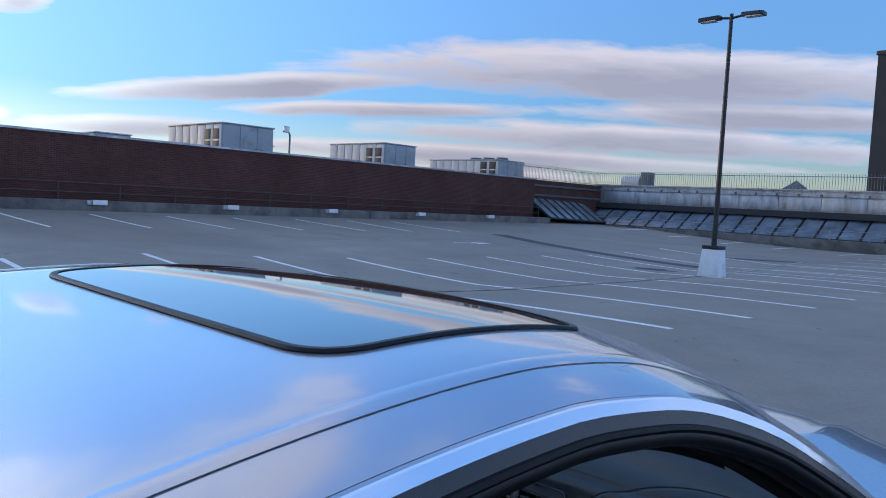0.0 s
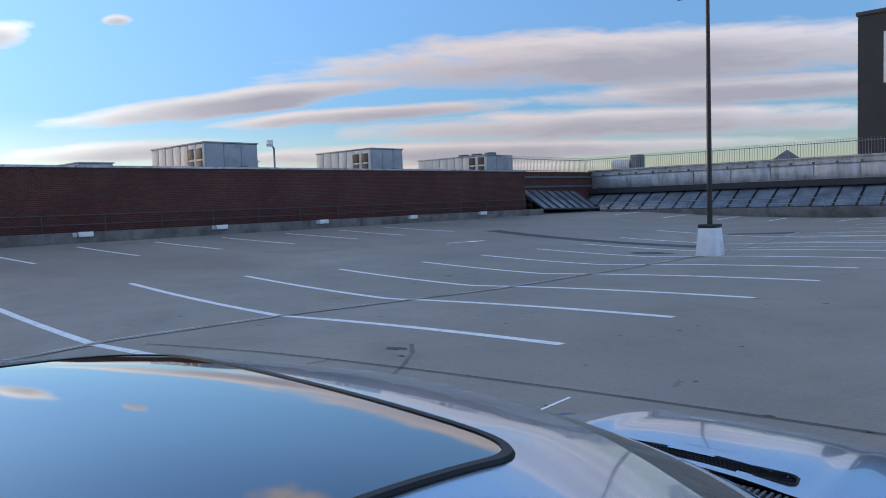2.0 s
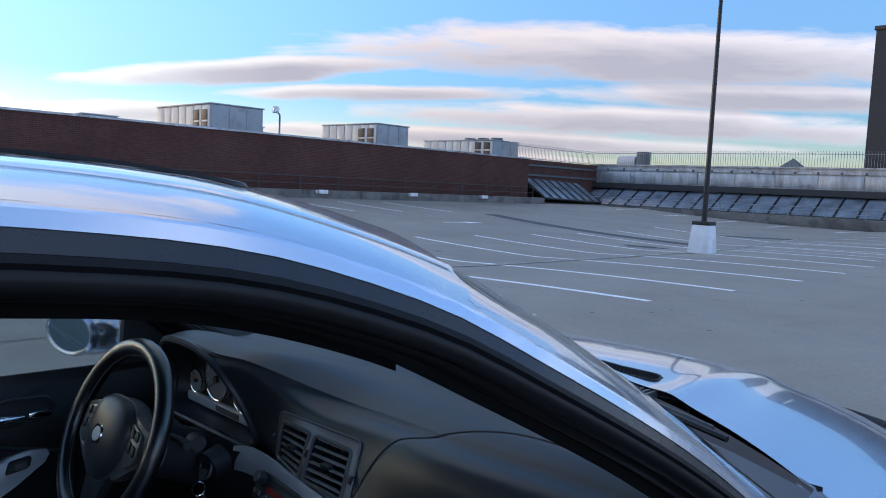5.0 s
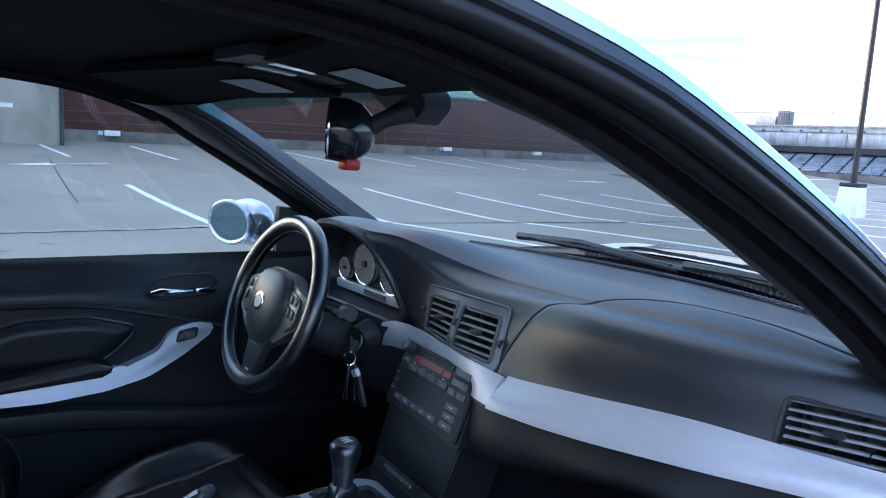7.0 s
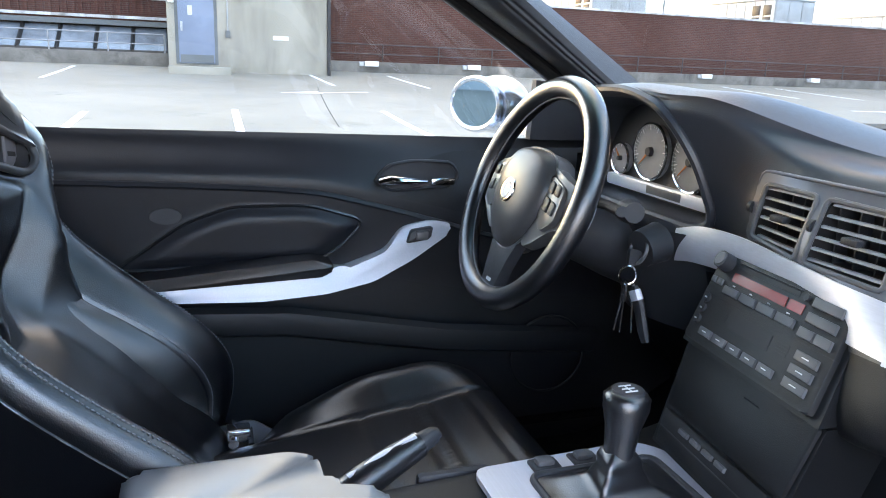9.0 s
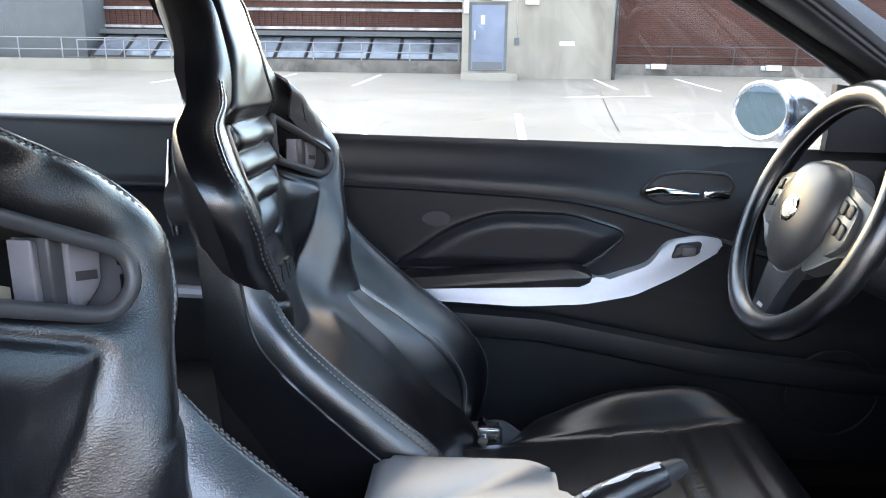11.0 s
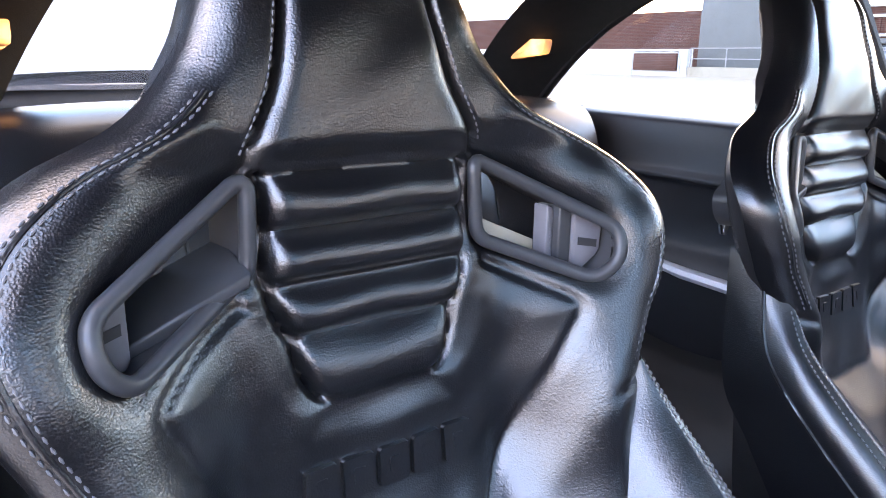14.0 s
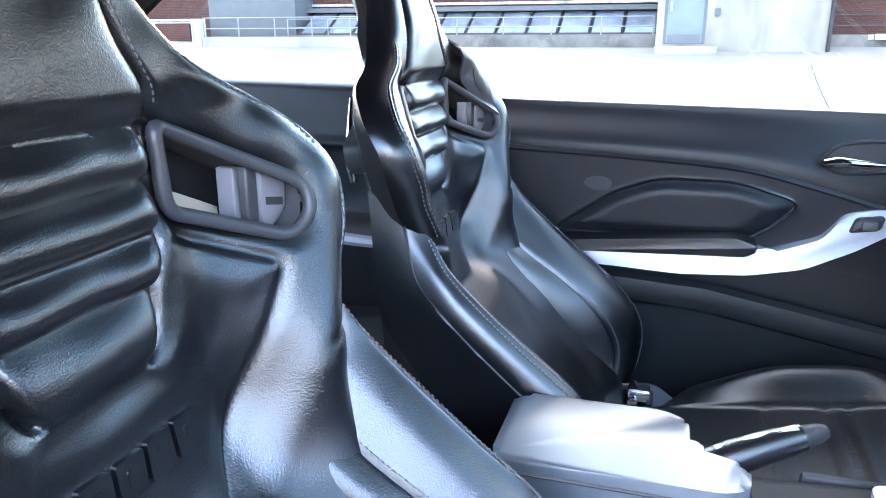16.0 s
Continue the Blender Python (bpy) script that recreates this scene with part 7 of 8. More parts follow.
for s in (-1, 1):
    REAR_EDGE = [(0.0, -0.70, 0.700, 0.962), (0.14, -0.78, 0.686, 1.020), (0.32, -0.894, 0.668, 1.097), (0.46, -0.975, 0.652, 1.140), (0.62, -1.078, 0.634, 1.196), (0.75, -1.155, 0.615, 1.235), (0.87, -1.225, 0.585, 1.272), (1.0, -1.311, 0.56, 1.299)]
    FRONT_EDGE = [(0.0, -0.58, 0.672, 0.955), (0.14, -0.66, 0.655, 1.005), (0.32, -0.78, 0.63, 1.072), (0.62, -0.985, 0.58, 1.198), (0.80, -1.09, 0.550, 1.256), (1.0, -1.19, 0.515, 1.298)]

    def trim(u, v):
        ya, xa, za = curve(REAR_EDGE, u)
        yb, xb, zb = curve(FRONT_EDGE, u)
        p = Vector((s * xa, ya, za)).lerp(Vector((s * xb, yb, zb)), v)
        a = v * 2 - 1
        bow = 0.020 * (1 - a * a) - 0.003 * math.exp(-((a - 0.35) / 0.06) ** 2) - 0.003 * math.exp(-((a - 0.6) / 0.06) ** 2)
        return p + Vector((-s * 0.80, -0.35, -0.45)).normalized() * bow
    part("a_pillar_trim", sheet(trim, 30, 44), PLASTIC, CAR, sharp=80)
    part("pillar_backing", sheet(lambda u, v: trim(u, 1.0).lerp(screen_at(s * 0.985, 0.02 + 0.95 * u, 0.004), v), 24, 4), PLASTIC, CAR)
    part("coat_hook", rod([(s * 0.47, -2.12, 1.312), (s * 0.455, -2.15, 1.292), (s * 0.46, -2.18, 1.305)], 0.008, 8), PLASTIC, CAR)

    # rear side panel under the quarter window
    def rear_panel(u, v):
        y = -1.84 - 0.86 * u
        z, x = curve([(0.0, 0.985, 0.722), (0.06, 0.982, 0.700), (0.12, 0.972, 0.684), (0.36, 0.880, 0.664), (0.40, 0.862, 0.652), (0.44, 0.850, 0.664), (0.66, 0.740, 0.660), (0.82, 0.690, 0.628), (0.86, 0.655, 0.62), (1.0, 0.40, 0.61)], v)
        return Vector((s * (x - 0.02 * u), y, z + 0.012 * u))
    RP = part("rear_side_panel", sheet(rear_panel, 30, 60), DOOR_VINYL, CAR, sharp=80)
    if s < 0:
        part("panel_strip", rod([(s * 0.612, -1.95, 0.672), (s * 0.604, -2.08, 0.680), (s * 0.602, -2.22, 0.688), (s * 0.608, -2.34, 0.700)], [0.014, 0.018, 0.018, 0.012], 8, flat=0.7), ALU, RP)
    part("b_pillar_trim", thicken(sheet(lambda u, v: Vector((s * curve([(0, 0.572), (0.4, 0.625), (1, 0.690)], v), curve([(0, -2.065), (0.5, -2.005), (1, -1.955)], v) - 0.06 + 0.13 * u, 1.305 - 0.33 * v)), 6, 12), 0.02), FABRIC, CAR)
    part("belt_guide", boxed((s * 0.615 - 0.015, -2.005, 1.185), (s * 0.615 + 0.015, -1.965, 1.235), 0.01), PLASTIC, CAR)

    def c_trim(u, v):
        y = -2.24 - 0.50 * u
        a = rail(y, s) + Vector((-s * 0.05, 0, -0.07))
        b = rear_at(s * (0.66 + 0.15 * u), 0.10 + 0.88 * u) + Vector((0, 0.02, -0.035))
        return a.lerp(b, v) + Vector((-s * 0.02, 0.01, 0)) * math.sin(math.pi * v)
    CT = part("c_pillar_trim", sheet(c_trim, 16, 8), FABRIC, CAR, sharp=80)
    part("quarter_seal", rod([rail(-1.95 - 0.78 * k / 24, s) + Vector((-s * 0.02, 0, -0.05)) for k in range(25)], 0.014, 8), FABRIC, CAR)
    lc = c_trim(0.66, 0.50) + Vector((-s * 0.014, 0.012, 0.0))
    part("courtesy_lamp", slab(rounded([(-0.055, -0.022), (0.05, -0.010), (0.058, 0.020), (-0.03, 0.022)], 0.008, 3), lambda a, b, d: lc + Vector((-s * 0.004 - s * 0.01 * a + s * d, a, b)), 0.02, 0.003), LAMP_ON, CT, "lit amber courtesy lamp lens")

# rear bench, shelf, floor


def bench_back(u, v):
    s = u * 2 - 1
    y, z = curve([(0.0, -2.66, 0.99), (0.08, -2.63, 1.026), (0.18, -2.56, 1.030), (0.26, -2.50, 1.012), (0.40, -2.46, 0.93), (0.7, -2.40, 0.72), (1.0, -2.33, 0.50)], v)
    dip = 0.035 * math.exp(-((abs(s) - 0.52) / 0.20) ** 2) * smooth(v * 3) * smooth((1 - v) * 3)
    mid = 0.02 * math.exp(-(s / 0.10) ** 2)
    return Vector((s * 0.60, y - dip - mid, z - 0.02 * abs(s) ** 6))


def bench_seat(u, v):
    s = u * 2 - 1
    y, z = curve([(0.0, -2.38, 0.52), (0.3, -2.2, 0.50), (0.7, -1.98, 0.52), (0.88, -1.90, 0.515), (1.0, -1.87, 0.46), (1.25, -1.88, 0.30)], v * 1.25)
    dip = 0.04 * math.exp(-((abs(s) - 0.52) / 0.22) ** 2)
    return Vector((s * 0.60, y, z - dip + 0.03 * smooth((abs(s) - 0.8) / 0.2)))


BENCH = part("rear_bench", sheet(bench_back, 60, 40), LEATHER, CAR, "black leather rear bench", 80)
part("bench_cushion", sheet(bench_seat, 60, 30), LOWER_VINYL, BENCH, sharp=80)
for x in (-0.31, -0.07, 0.07, 0.31):
    part("bench_seam", rod([bench_back((x / 0.60 + 1) / 2, 0.10 + 0.85 * k / 20) + Vector((0, 0.002, 0.001)) for k in range(21)], 0.003, 5), PLASTIC, BENCH)
part("parcel_shelf", sheet(lambda u, v: Vector(((u * 2 - 1) * 0.60, -2.62 - 0.30 * v, 0.995 + 0.04 * v)), 16, 8), FABRIC, CAR)
part("cabin_floor", sheet(lambda u, v: Vector((-0.70 + 1.40 * u, -2.40 + 2.0 * v, 0.285 + 0.15 * smooth((v - 0.82) / 0.18))), 20, 30), CARPET, CAR)
for s in (-1, 1):
    part("sill_plate", thicken(sheet(lambda u, v: Vector((s * (0.66 + 0.12 * v), -0.56 - 1.3 * u, 0.345 - 0.012 * v)), 20, 4), 0.012), CARPET, CAR)
    part("floor_mat", padded(rounded([(s * 0.22, -1.25), (s * 0.62, -1.25), (s * 0.62, -0.78), (s * 0.22, -0.78)], 0.05, 4), 0.288, 0.302, 0.006, 0.001), CARPET, CAR)
    part("kick_panel", sheet(lambda u, v: Vector((s * 0.70, -0.80 + 0.38 * u, 0.30 + 0.62 * v)), 6, 8), CARPET, CAR)
for x in (-0.50, -0.40):
    ped = part("pedal", boxed((x, -0.63, 0.42), (x + 0.06, -0.61, 0.50), 0.006), RUBBER, CAR)
    part("pedal_arm", rod([(x + 0.03, -0.60, 0.48), (x + 0.03, -0.55, 0.66)], 0.008, 6), PLASTIC, ped)

# ---- front seats: high-backed sports seats ----
# cream colour paints sunlight onto the back rim of the belt slot
SUNLIT_RIM = material("sunlit_hole_rim", (0.46, 0.40, 0.31), 0.6)
PLATE_GREY = material("lilac_grey_plate", (0.17, 0.165, 0.18), 0.38, vary=0.1, vary_scale=40)
SLOT_GREY = material("grey_slot_moulding", (0.050, 0.053, 0.058), 0.36, vary=0.1, vary_scale=30)
SEAT_W = [(0.44, 0.222), (0.70, 0.222), (0.80, 0.226), (0.84, 0.234), (0.88, 0.254), (0.92, 0.273), (0.955, 0.283), (0.98, 0.281), (1.0, 0.270), (1.018, 0.250), (1.035, 0.222), (1.055, 0.178), (1.076, 0.149),
          (1.105, 0.126), (1.14, 0.111), (1.175, 0.099), (1.196, 0.088), (1.208, 0.075), (1.217, 0.052), (1.221, 0.02)]
SEAT_Y = [(0.44, -1.540), (0.52, -1.600), (0.60, -1.668), (0.65, -1.716), (0.69, -1.758), (0.72, -1.786), (0.76, -1.809), (0.80, -1.822), (0.90, -1.832), (1.00, -1.838), (1.08, -1.846), (1.15, -1.862), (1.20, -1.882), (1.221, -1.905)]
SEAT_B = [(0.44, 0.02), (0.60, 0.03), (0.70, 0.045), (0.80, 0.066), (0.87, 0.072), (0.95, 0.070), (1.00, 0.046), (1.05, 0.012), (1.10, 0.0), (1.25, 0.0)]
SEAT_BACK = [(0.44, -1.83), (0.60, -1.850), (0.80, -1.866), (1.00, -1.878), (1.10, -1.906), (1.17, -1.936), (1.20, -1.942), (1.221, -1.922)]
EDGE_BACK = [(0.46, 0.24), (0.55, 0.17), (0.64, 0.10), (0.73, 0.045), (0.82, 0.012), (0.90, 0.008), (1.05, 0.0), (1.3, 0.0)]
SLOT = rounded([(0.097, 1.024), (0.100, 0.957), (0.192, 0.918), (0.211, 0.936), (0.214, 0.962)], 0.013, 5)
RIBS = [1.027, 0.986, 0.947, 0.908, 0.853]
RIB_W = [(0.848, 0.042), (0.862, 0.058), (0.88, 0.067), (0.908, 0.075), (0.945, 0.089), (0.986, 0.0885), (1.03, 0.0885)]
PANEL_LOW = rounded([(0.100, 0.940), (0.182, 0.899), (0.124, 0.783), (0.083, 0.716), (0.058, 0.705), (-0.058, 0.705), (-0.083, 0.716), (-0.124, 0.783), (-0.182, 0.899), (-0.100, 0.940)], 0.012, 3)
HEAD_SEAM = [(1.027, 0.097), (1.045, 0.093), (1.08, 0.076), (1.12, 0.065), (1.16, 0.058), (1.19, 0.055), (1.22, 0.050)]


def groove(d, wide=0.006):
    return math.exp(-(d / wide) ** 2)


def seat_front(a, z):
    """Depth of the backrest's front at offset a from its middle line."""
    w, b = curve(SEAT_W, z), curve(SEAT_B, z)
    k = abs(a)
    y = curve(SEAT_Y, z)
    a0 = 0.105
    y += b * smooth((k - a0) / max(0.03, w - 0.035 - a0)) if z < 1.09 else 0.0
    if z > RIBS[0]:
        s = curve(HEAD_SEAM, z)
        if k < s:
            y += 0.012 * (1 - (k / s) ** 10) * smooth((z - RIBS[0]) / 0.022)
        else:
            y += 0.008 * smooth((k - s) / 0.008) * smooth((z - RIBS[0]) / 0.03)
        y -= 0.004 * groove(k - s, 0.003)
    rw = curve(RIB_W, z)
    if RIBS[-1] < z < RIBS[0]:
        if k < rw:
            i = max(j for j in range(4) if z <= RIBS[j])
            t = (RIBS[i] - z) / (RIBS[i] - RIBS[i + 1])
            # each pad is fullest low down and tucks in sharply under itself
            full = (math.sin(math.pi * min(1.0, t / 1.24) ** 1.0) if t < 0.62 else math.sqrt(max(0.0, 1 - ((t - 0.62) / 0.38) ** 2)))
            y += 0.015 * full * (1 - (k / rw) ** 12) - 0.005
        y -= 0.008 * groove(k - rw, 0.004)
    if z < 0.96:
        d = edge_gap(PANEL_LOW, a, z)
        in_ribs = k < rw and z > RIBS[-1]
        sink = 0.006 * smooth((0.850 - z) / 0.15)
        y -= sink if inside(PANEL_LOW, a, z) else sink * (1 - smooth(d / 0.030))
        if inside(PANEL_LOW, a, z):
            if not in_ribs:
                y += 0.005 * smooth(d / 0.030) * smooth(max((RIBS[-1] - 0.004 - z) / 0.026, (k - rw - 0.004) / 0.026))
        elif z < 0.92:
            y += 0.016 * smooth(d / 0.035) * smooth((0.90 - z) / 0.10)
        if not in_ribs and (z < 0.935 or k > 0.105):
            y -= 0.0045 * groove(d, 0.0042)
        # cross seam at the waist
        if k > 0.17:
            y -= 0.004 * groove(z - 0.836 - 0.30 * (k - 0.226), 0.0045) * smooth((k - 0.17) / 0.05)
    if z > 0.86:
        g = edge_gap(SLOT, k, z)
        y -= 0.009 * math.exp(-(g / 0.013) ** 2)
    # soft creases
    y += 0.0012 * math.sin(37 * z + 23 * a) * math.sin(41 * a - 9 * z) + 0.0006 * math.sin(95 * z + 61 * a)
    r = 0.036
    t = min(1.0, max(0.0, (k - (w - r)) / r))
    return y - r * (1 - math.sqrt(max(0.0, 1 - t * t)))


def in_slot(a, z):
    return z > 0.88 and inside(SLOT, abs(a), z)


Z0, Z1 = 0.44, 1.221


def seat_height(v):
    return Z0 + (Z1 - Z0) * (1 - (1 - v) ** 1.2)


def shell_section(z):
    """Offsets and depths from one front edge round the back to the other."""
    w, yb = curve(SEAT_W, z), curve(SEAT_BACK, z)
    ye = seat_front(w, z)
    top = smooth((z - 1.185) / 0.036)
    be = curve(EDGE_BACK, z)
    # the shoulders fall away to the back; the head keeps its full depth
    r = smooth((1.10 - z) / 0.06) * smooth((z - 0.76) / 0.12)
    square = [(0.0, ye), (0.003 * (1 - top), ye - 0.012), (0.0, ye + (yb + be - ye) * 0.45), (-0.012, yb + be + 0.020), (-0.030, yb + be + 0.004), (-0.055, yb + be * 0.5)]
    soft = [(0.0, ye), (-0.008, ye + (yb - ye) * 0.20), (-0.026, ye + (yb - ye) * 0.46), (-0.056, ye + (yb - ye) * 0.74), (-0.095, ye + (yb - ye) * 0.92), (-0.125, yb)]
    half = [(w + p[0] * (1 - r) + q[0] * r, p[1] * (1 - r) + q[1] * r) for p, q in zip(square, soft)]
    half = [(max(0.004, a), y) for a, y in half]
    n = 26
    inner = half[-1][0]
    mid = [(inner - 2 * inner * k / n, yb) for k in range(1, n)]
    return half + mid + [(-a, y) for a, y in half[::-1]]


NS = len(shell_section(0.7)) - 1


def seat_meshes():
    out = {}
    out["front"] = finish("backrest", sheet(lambda u, v: Vector(((u * 2 - 1) * curve(SEAT_W, seat_height(v)), seat_front((u * 2 - 1) * curve(SEAT_W, seat_height(v)), seat_height(v)), seat_height(v))), 150, 230,
                                            lambda u, v: not in_slot((u * 2 - 1) * curve(SEAT_W, seat_height(v)), seat_height(v))), LEATHER, 75)
    table = {}

    def shell(u, v):
        z = seat_height(v)
        if z not in table:
            table[z] = shell_section(z)
        a, y = table[z][round(u * NS)]
        return Vector((a, y, z))

    def keep(u, v):
        z = seat_height(v)
        i = int(u * NS)
        s = shell_section(z)
        a = (s[i][0] + s[i + 1][0]) / 2
        return not (5 < i < NS - 5 and z > 0.86 and (in_slot(a, z) or edge_gap(SLOT, abs(a), z) < 0.022))
    out["shell"] = finish("seat_shell", sheet(shell, NS, 80, keep), LEATHER_DULL, 60)
    return out


SEAT_MESH = seat_meshes()

# side bolster: lines from the waist seam forward and down; each row is t, then a, y, z
WING_FOOT = [(0.0, 0.205, -1.790, 0.836), (0.14, 0.158, -1.800, 0.775), (0.30, 0.140, -1.785, 0.715), (0.48, 0.140, -1.750, 0.655), (0.66, 0.142, -1.705, 0.590), (0.82, 0.145, -1.665, 0.530), (0.92, 0.150, -1.640, 0.480), (1.0, 0.155, -1.640, 0.400)]
WING_SEAM = [(0.0, 0.217, -1.768, 0.842), (0.14, 0.184, -1.772, 0.772), (0.30, 0.180, -1.716, 0.722), (0.48, 0.181, -1.650, 0.676), (0.66, 0.183, -1.585, 0.622), (0.82, 0.186, -1.545, 0.560), (0.92, 0.190, -1.540, 0.500), (1.0, 0.195, -1.560, 0.400)]
WING_CREST = [(0.0, 0.228, -1.757, 0.845), (0.14, 0.234, -1.730, 0.806), (0.30, 0.238, -1.686, 0.764), (0.48, 0.240, -1.630, 0.716), (0.66, 0.241, -1.560, 0.658), (0.82, 0.242, -1.508, 0.590), (0.92, 0.243, -1.500, 0.520), (1.0, 0.243, -1.530, 0.400)]
WING_OUT = [(0.0, 0.240, -1.790, 0.872), (0.14, 0.254, -1.768, 0.800), (0.30, 0.263, -1.722, 0.748), (0.48, 0.264, -1.662, 0.692), (0.66, 0.264, -1.592, 0.630), (0.82, 0.264, -1.542, 0.570), (0.92, 0.264, -1.530, 0.510), (1.0, 0.264, -1.555, 0.400)]
WING_BACK = [(0.0, 0.240, -1.836, 0.905), (0.10, 0.246, -1.830, 0.840), (0.30, 0.252, -1.818, 0.740), (0.48, 0.252, -1.780, 0.680), (0.66, 0.252, -1.735, 0.610), (0.82, 0.252, -1.690, 0.545), (0.92, 0.252, -1.675, 0.480), (1.0, 0.252, -1.680, 0.380)]


def wing(t, v):
    """A point of the bolster's skin: t along it, v across from its inner foot over the crest to the back."""
    f, i, c, o, b = (Vector(curve(rows, t)) for rows in (WING_FOOT, WING_SEAM, WING_CREST, WING_OUT, WING_BACK))
    fat = smooth(t / 0.18)
    inner = f.lerp(i, 0.5) + Vector((-0.55, 0.55, 0.35)) * 0.014 * fat
    top = i.lerp(c, 0.5) + Vector((-0.15, 0.65, 0.75)) * 0.009 * fat
    side = c.lerp(o, 0.5) + Vector((0.75, 0.45, 0.45)) * 0.010 * fat
    rows = [(0.0, *f), (0.16, *inner), (0.33, *i), (0.47, *top), (0.60, *c), (0.68, *side), (0.76, *o), (1.0, *b)]
    p = Vector(curve(rows, v))
    inward = Vector((0.2, -0.7, -0.6))
    dip = 0.0045 * groove(v - 0.33, 0.012) + 0.0030 * groove(v - 0.625, 0.010) + 0.0030 * groove(v - 0.76, 0.010)
    return p + inward * dip * fat


def wing_mesh(s):
    return finish("side_bolster", sheet(lambda u, v: Vector((s * wing(u, v).x, wing(u, v).y, wing(u, v).z)), 56, 70), LEATHER, 75)


WING_MESH = {-1: wing_mesh(-1), 1: wing_mesh(1)}


def cushion(u, v):
    """Seat cushion: u across, v from the back to the front lip."""
    a = (u * 2 - 1)
    y, z = curve([(0.0, -1.83, 0.430), (0.25, -1.62, 0.448), (0.55, -1.40, 0.476), (0.8, -1.17, 0.508), (0.90, -1.085, 0.524), (0.96, -1.042, 0.514), (1.0, -1.022, 0.475), (1.2, -1.05, 0.34)], v * 1.2)
    k = abs(a)
    b = 0.050 * smooth((k - 0.46) / 0.40) * smooth((v - 0.40) / 0.20) * smooth((0.82 - v) / 0.16)
    drop = 0.07 * (1 - math.sqrt(max(0.0, 1 - max(0.0, (k - 0.74) / 0.26) ** 2))) + 0.05 * smooth((0.46 - v) / 0.1) * smooth((k - 0.5) / 0.3)
    z += b - drop
    if k < 0.52:
        for at in (0.560, 0.640, 0.672, 0.735):
            z -= 0.005 * groove(v - at, 0.005)
        if 0.645 < v < 0.667:
            z += 0.0012 * math.sin(160 * a)
    z -= 0.006 * groove(k - 0.53, 0.018)
    return Vector((a * (0.245 + 0.005 * v), y, z))


CUSHION_MESH = finish("cushion", sheet(cushion, 90, 130), LEATHER, 80)


def seam_points(fn, n, step, long=0.0045):
    """Short thread stitches along a path."""
    bm = bmesh.new()
    pts = [fn(k / n) for k in range(n + 1)]
    run = at = 0.0
    for p, q in zip(pts, pts[1:]):
        d = (q - p).length
        while at <= run + d and d > 0:
            c = p.lerp(q, (at - run) / d)
            t = (q - p).normalized()
            tube(bm, [c - t * long * 0.5, c, c + t * long * 0.5], [0.0005, 0.0011, 0.0005], 5)
            at += step
        run += d
    return bm


def edge_line(s, inset):
    def at(t):
        z = 0.845 + 0.235 * t
        a = curve(SEAT_W, z) - inset
        return Vector((s * a, seat_front(a, z) + 0.0006, z))
    return at


def wing_line(s, v, t0=0.03, t1=0.95, out=0.0012):
    def at(t):
        q = wing(t0 + (t1 - t0) * t, v)
        return Vector((s * q.x, q.y + out * 0.6, q.z + out * 0.6))
    return at


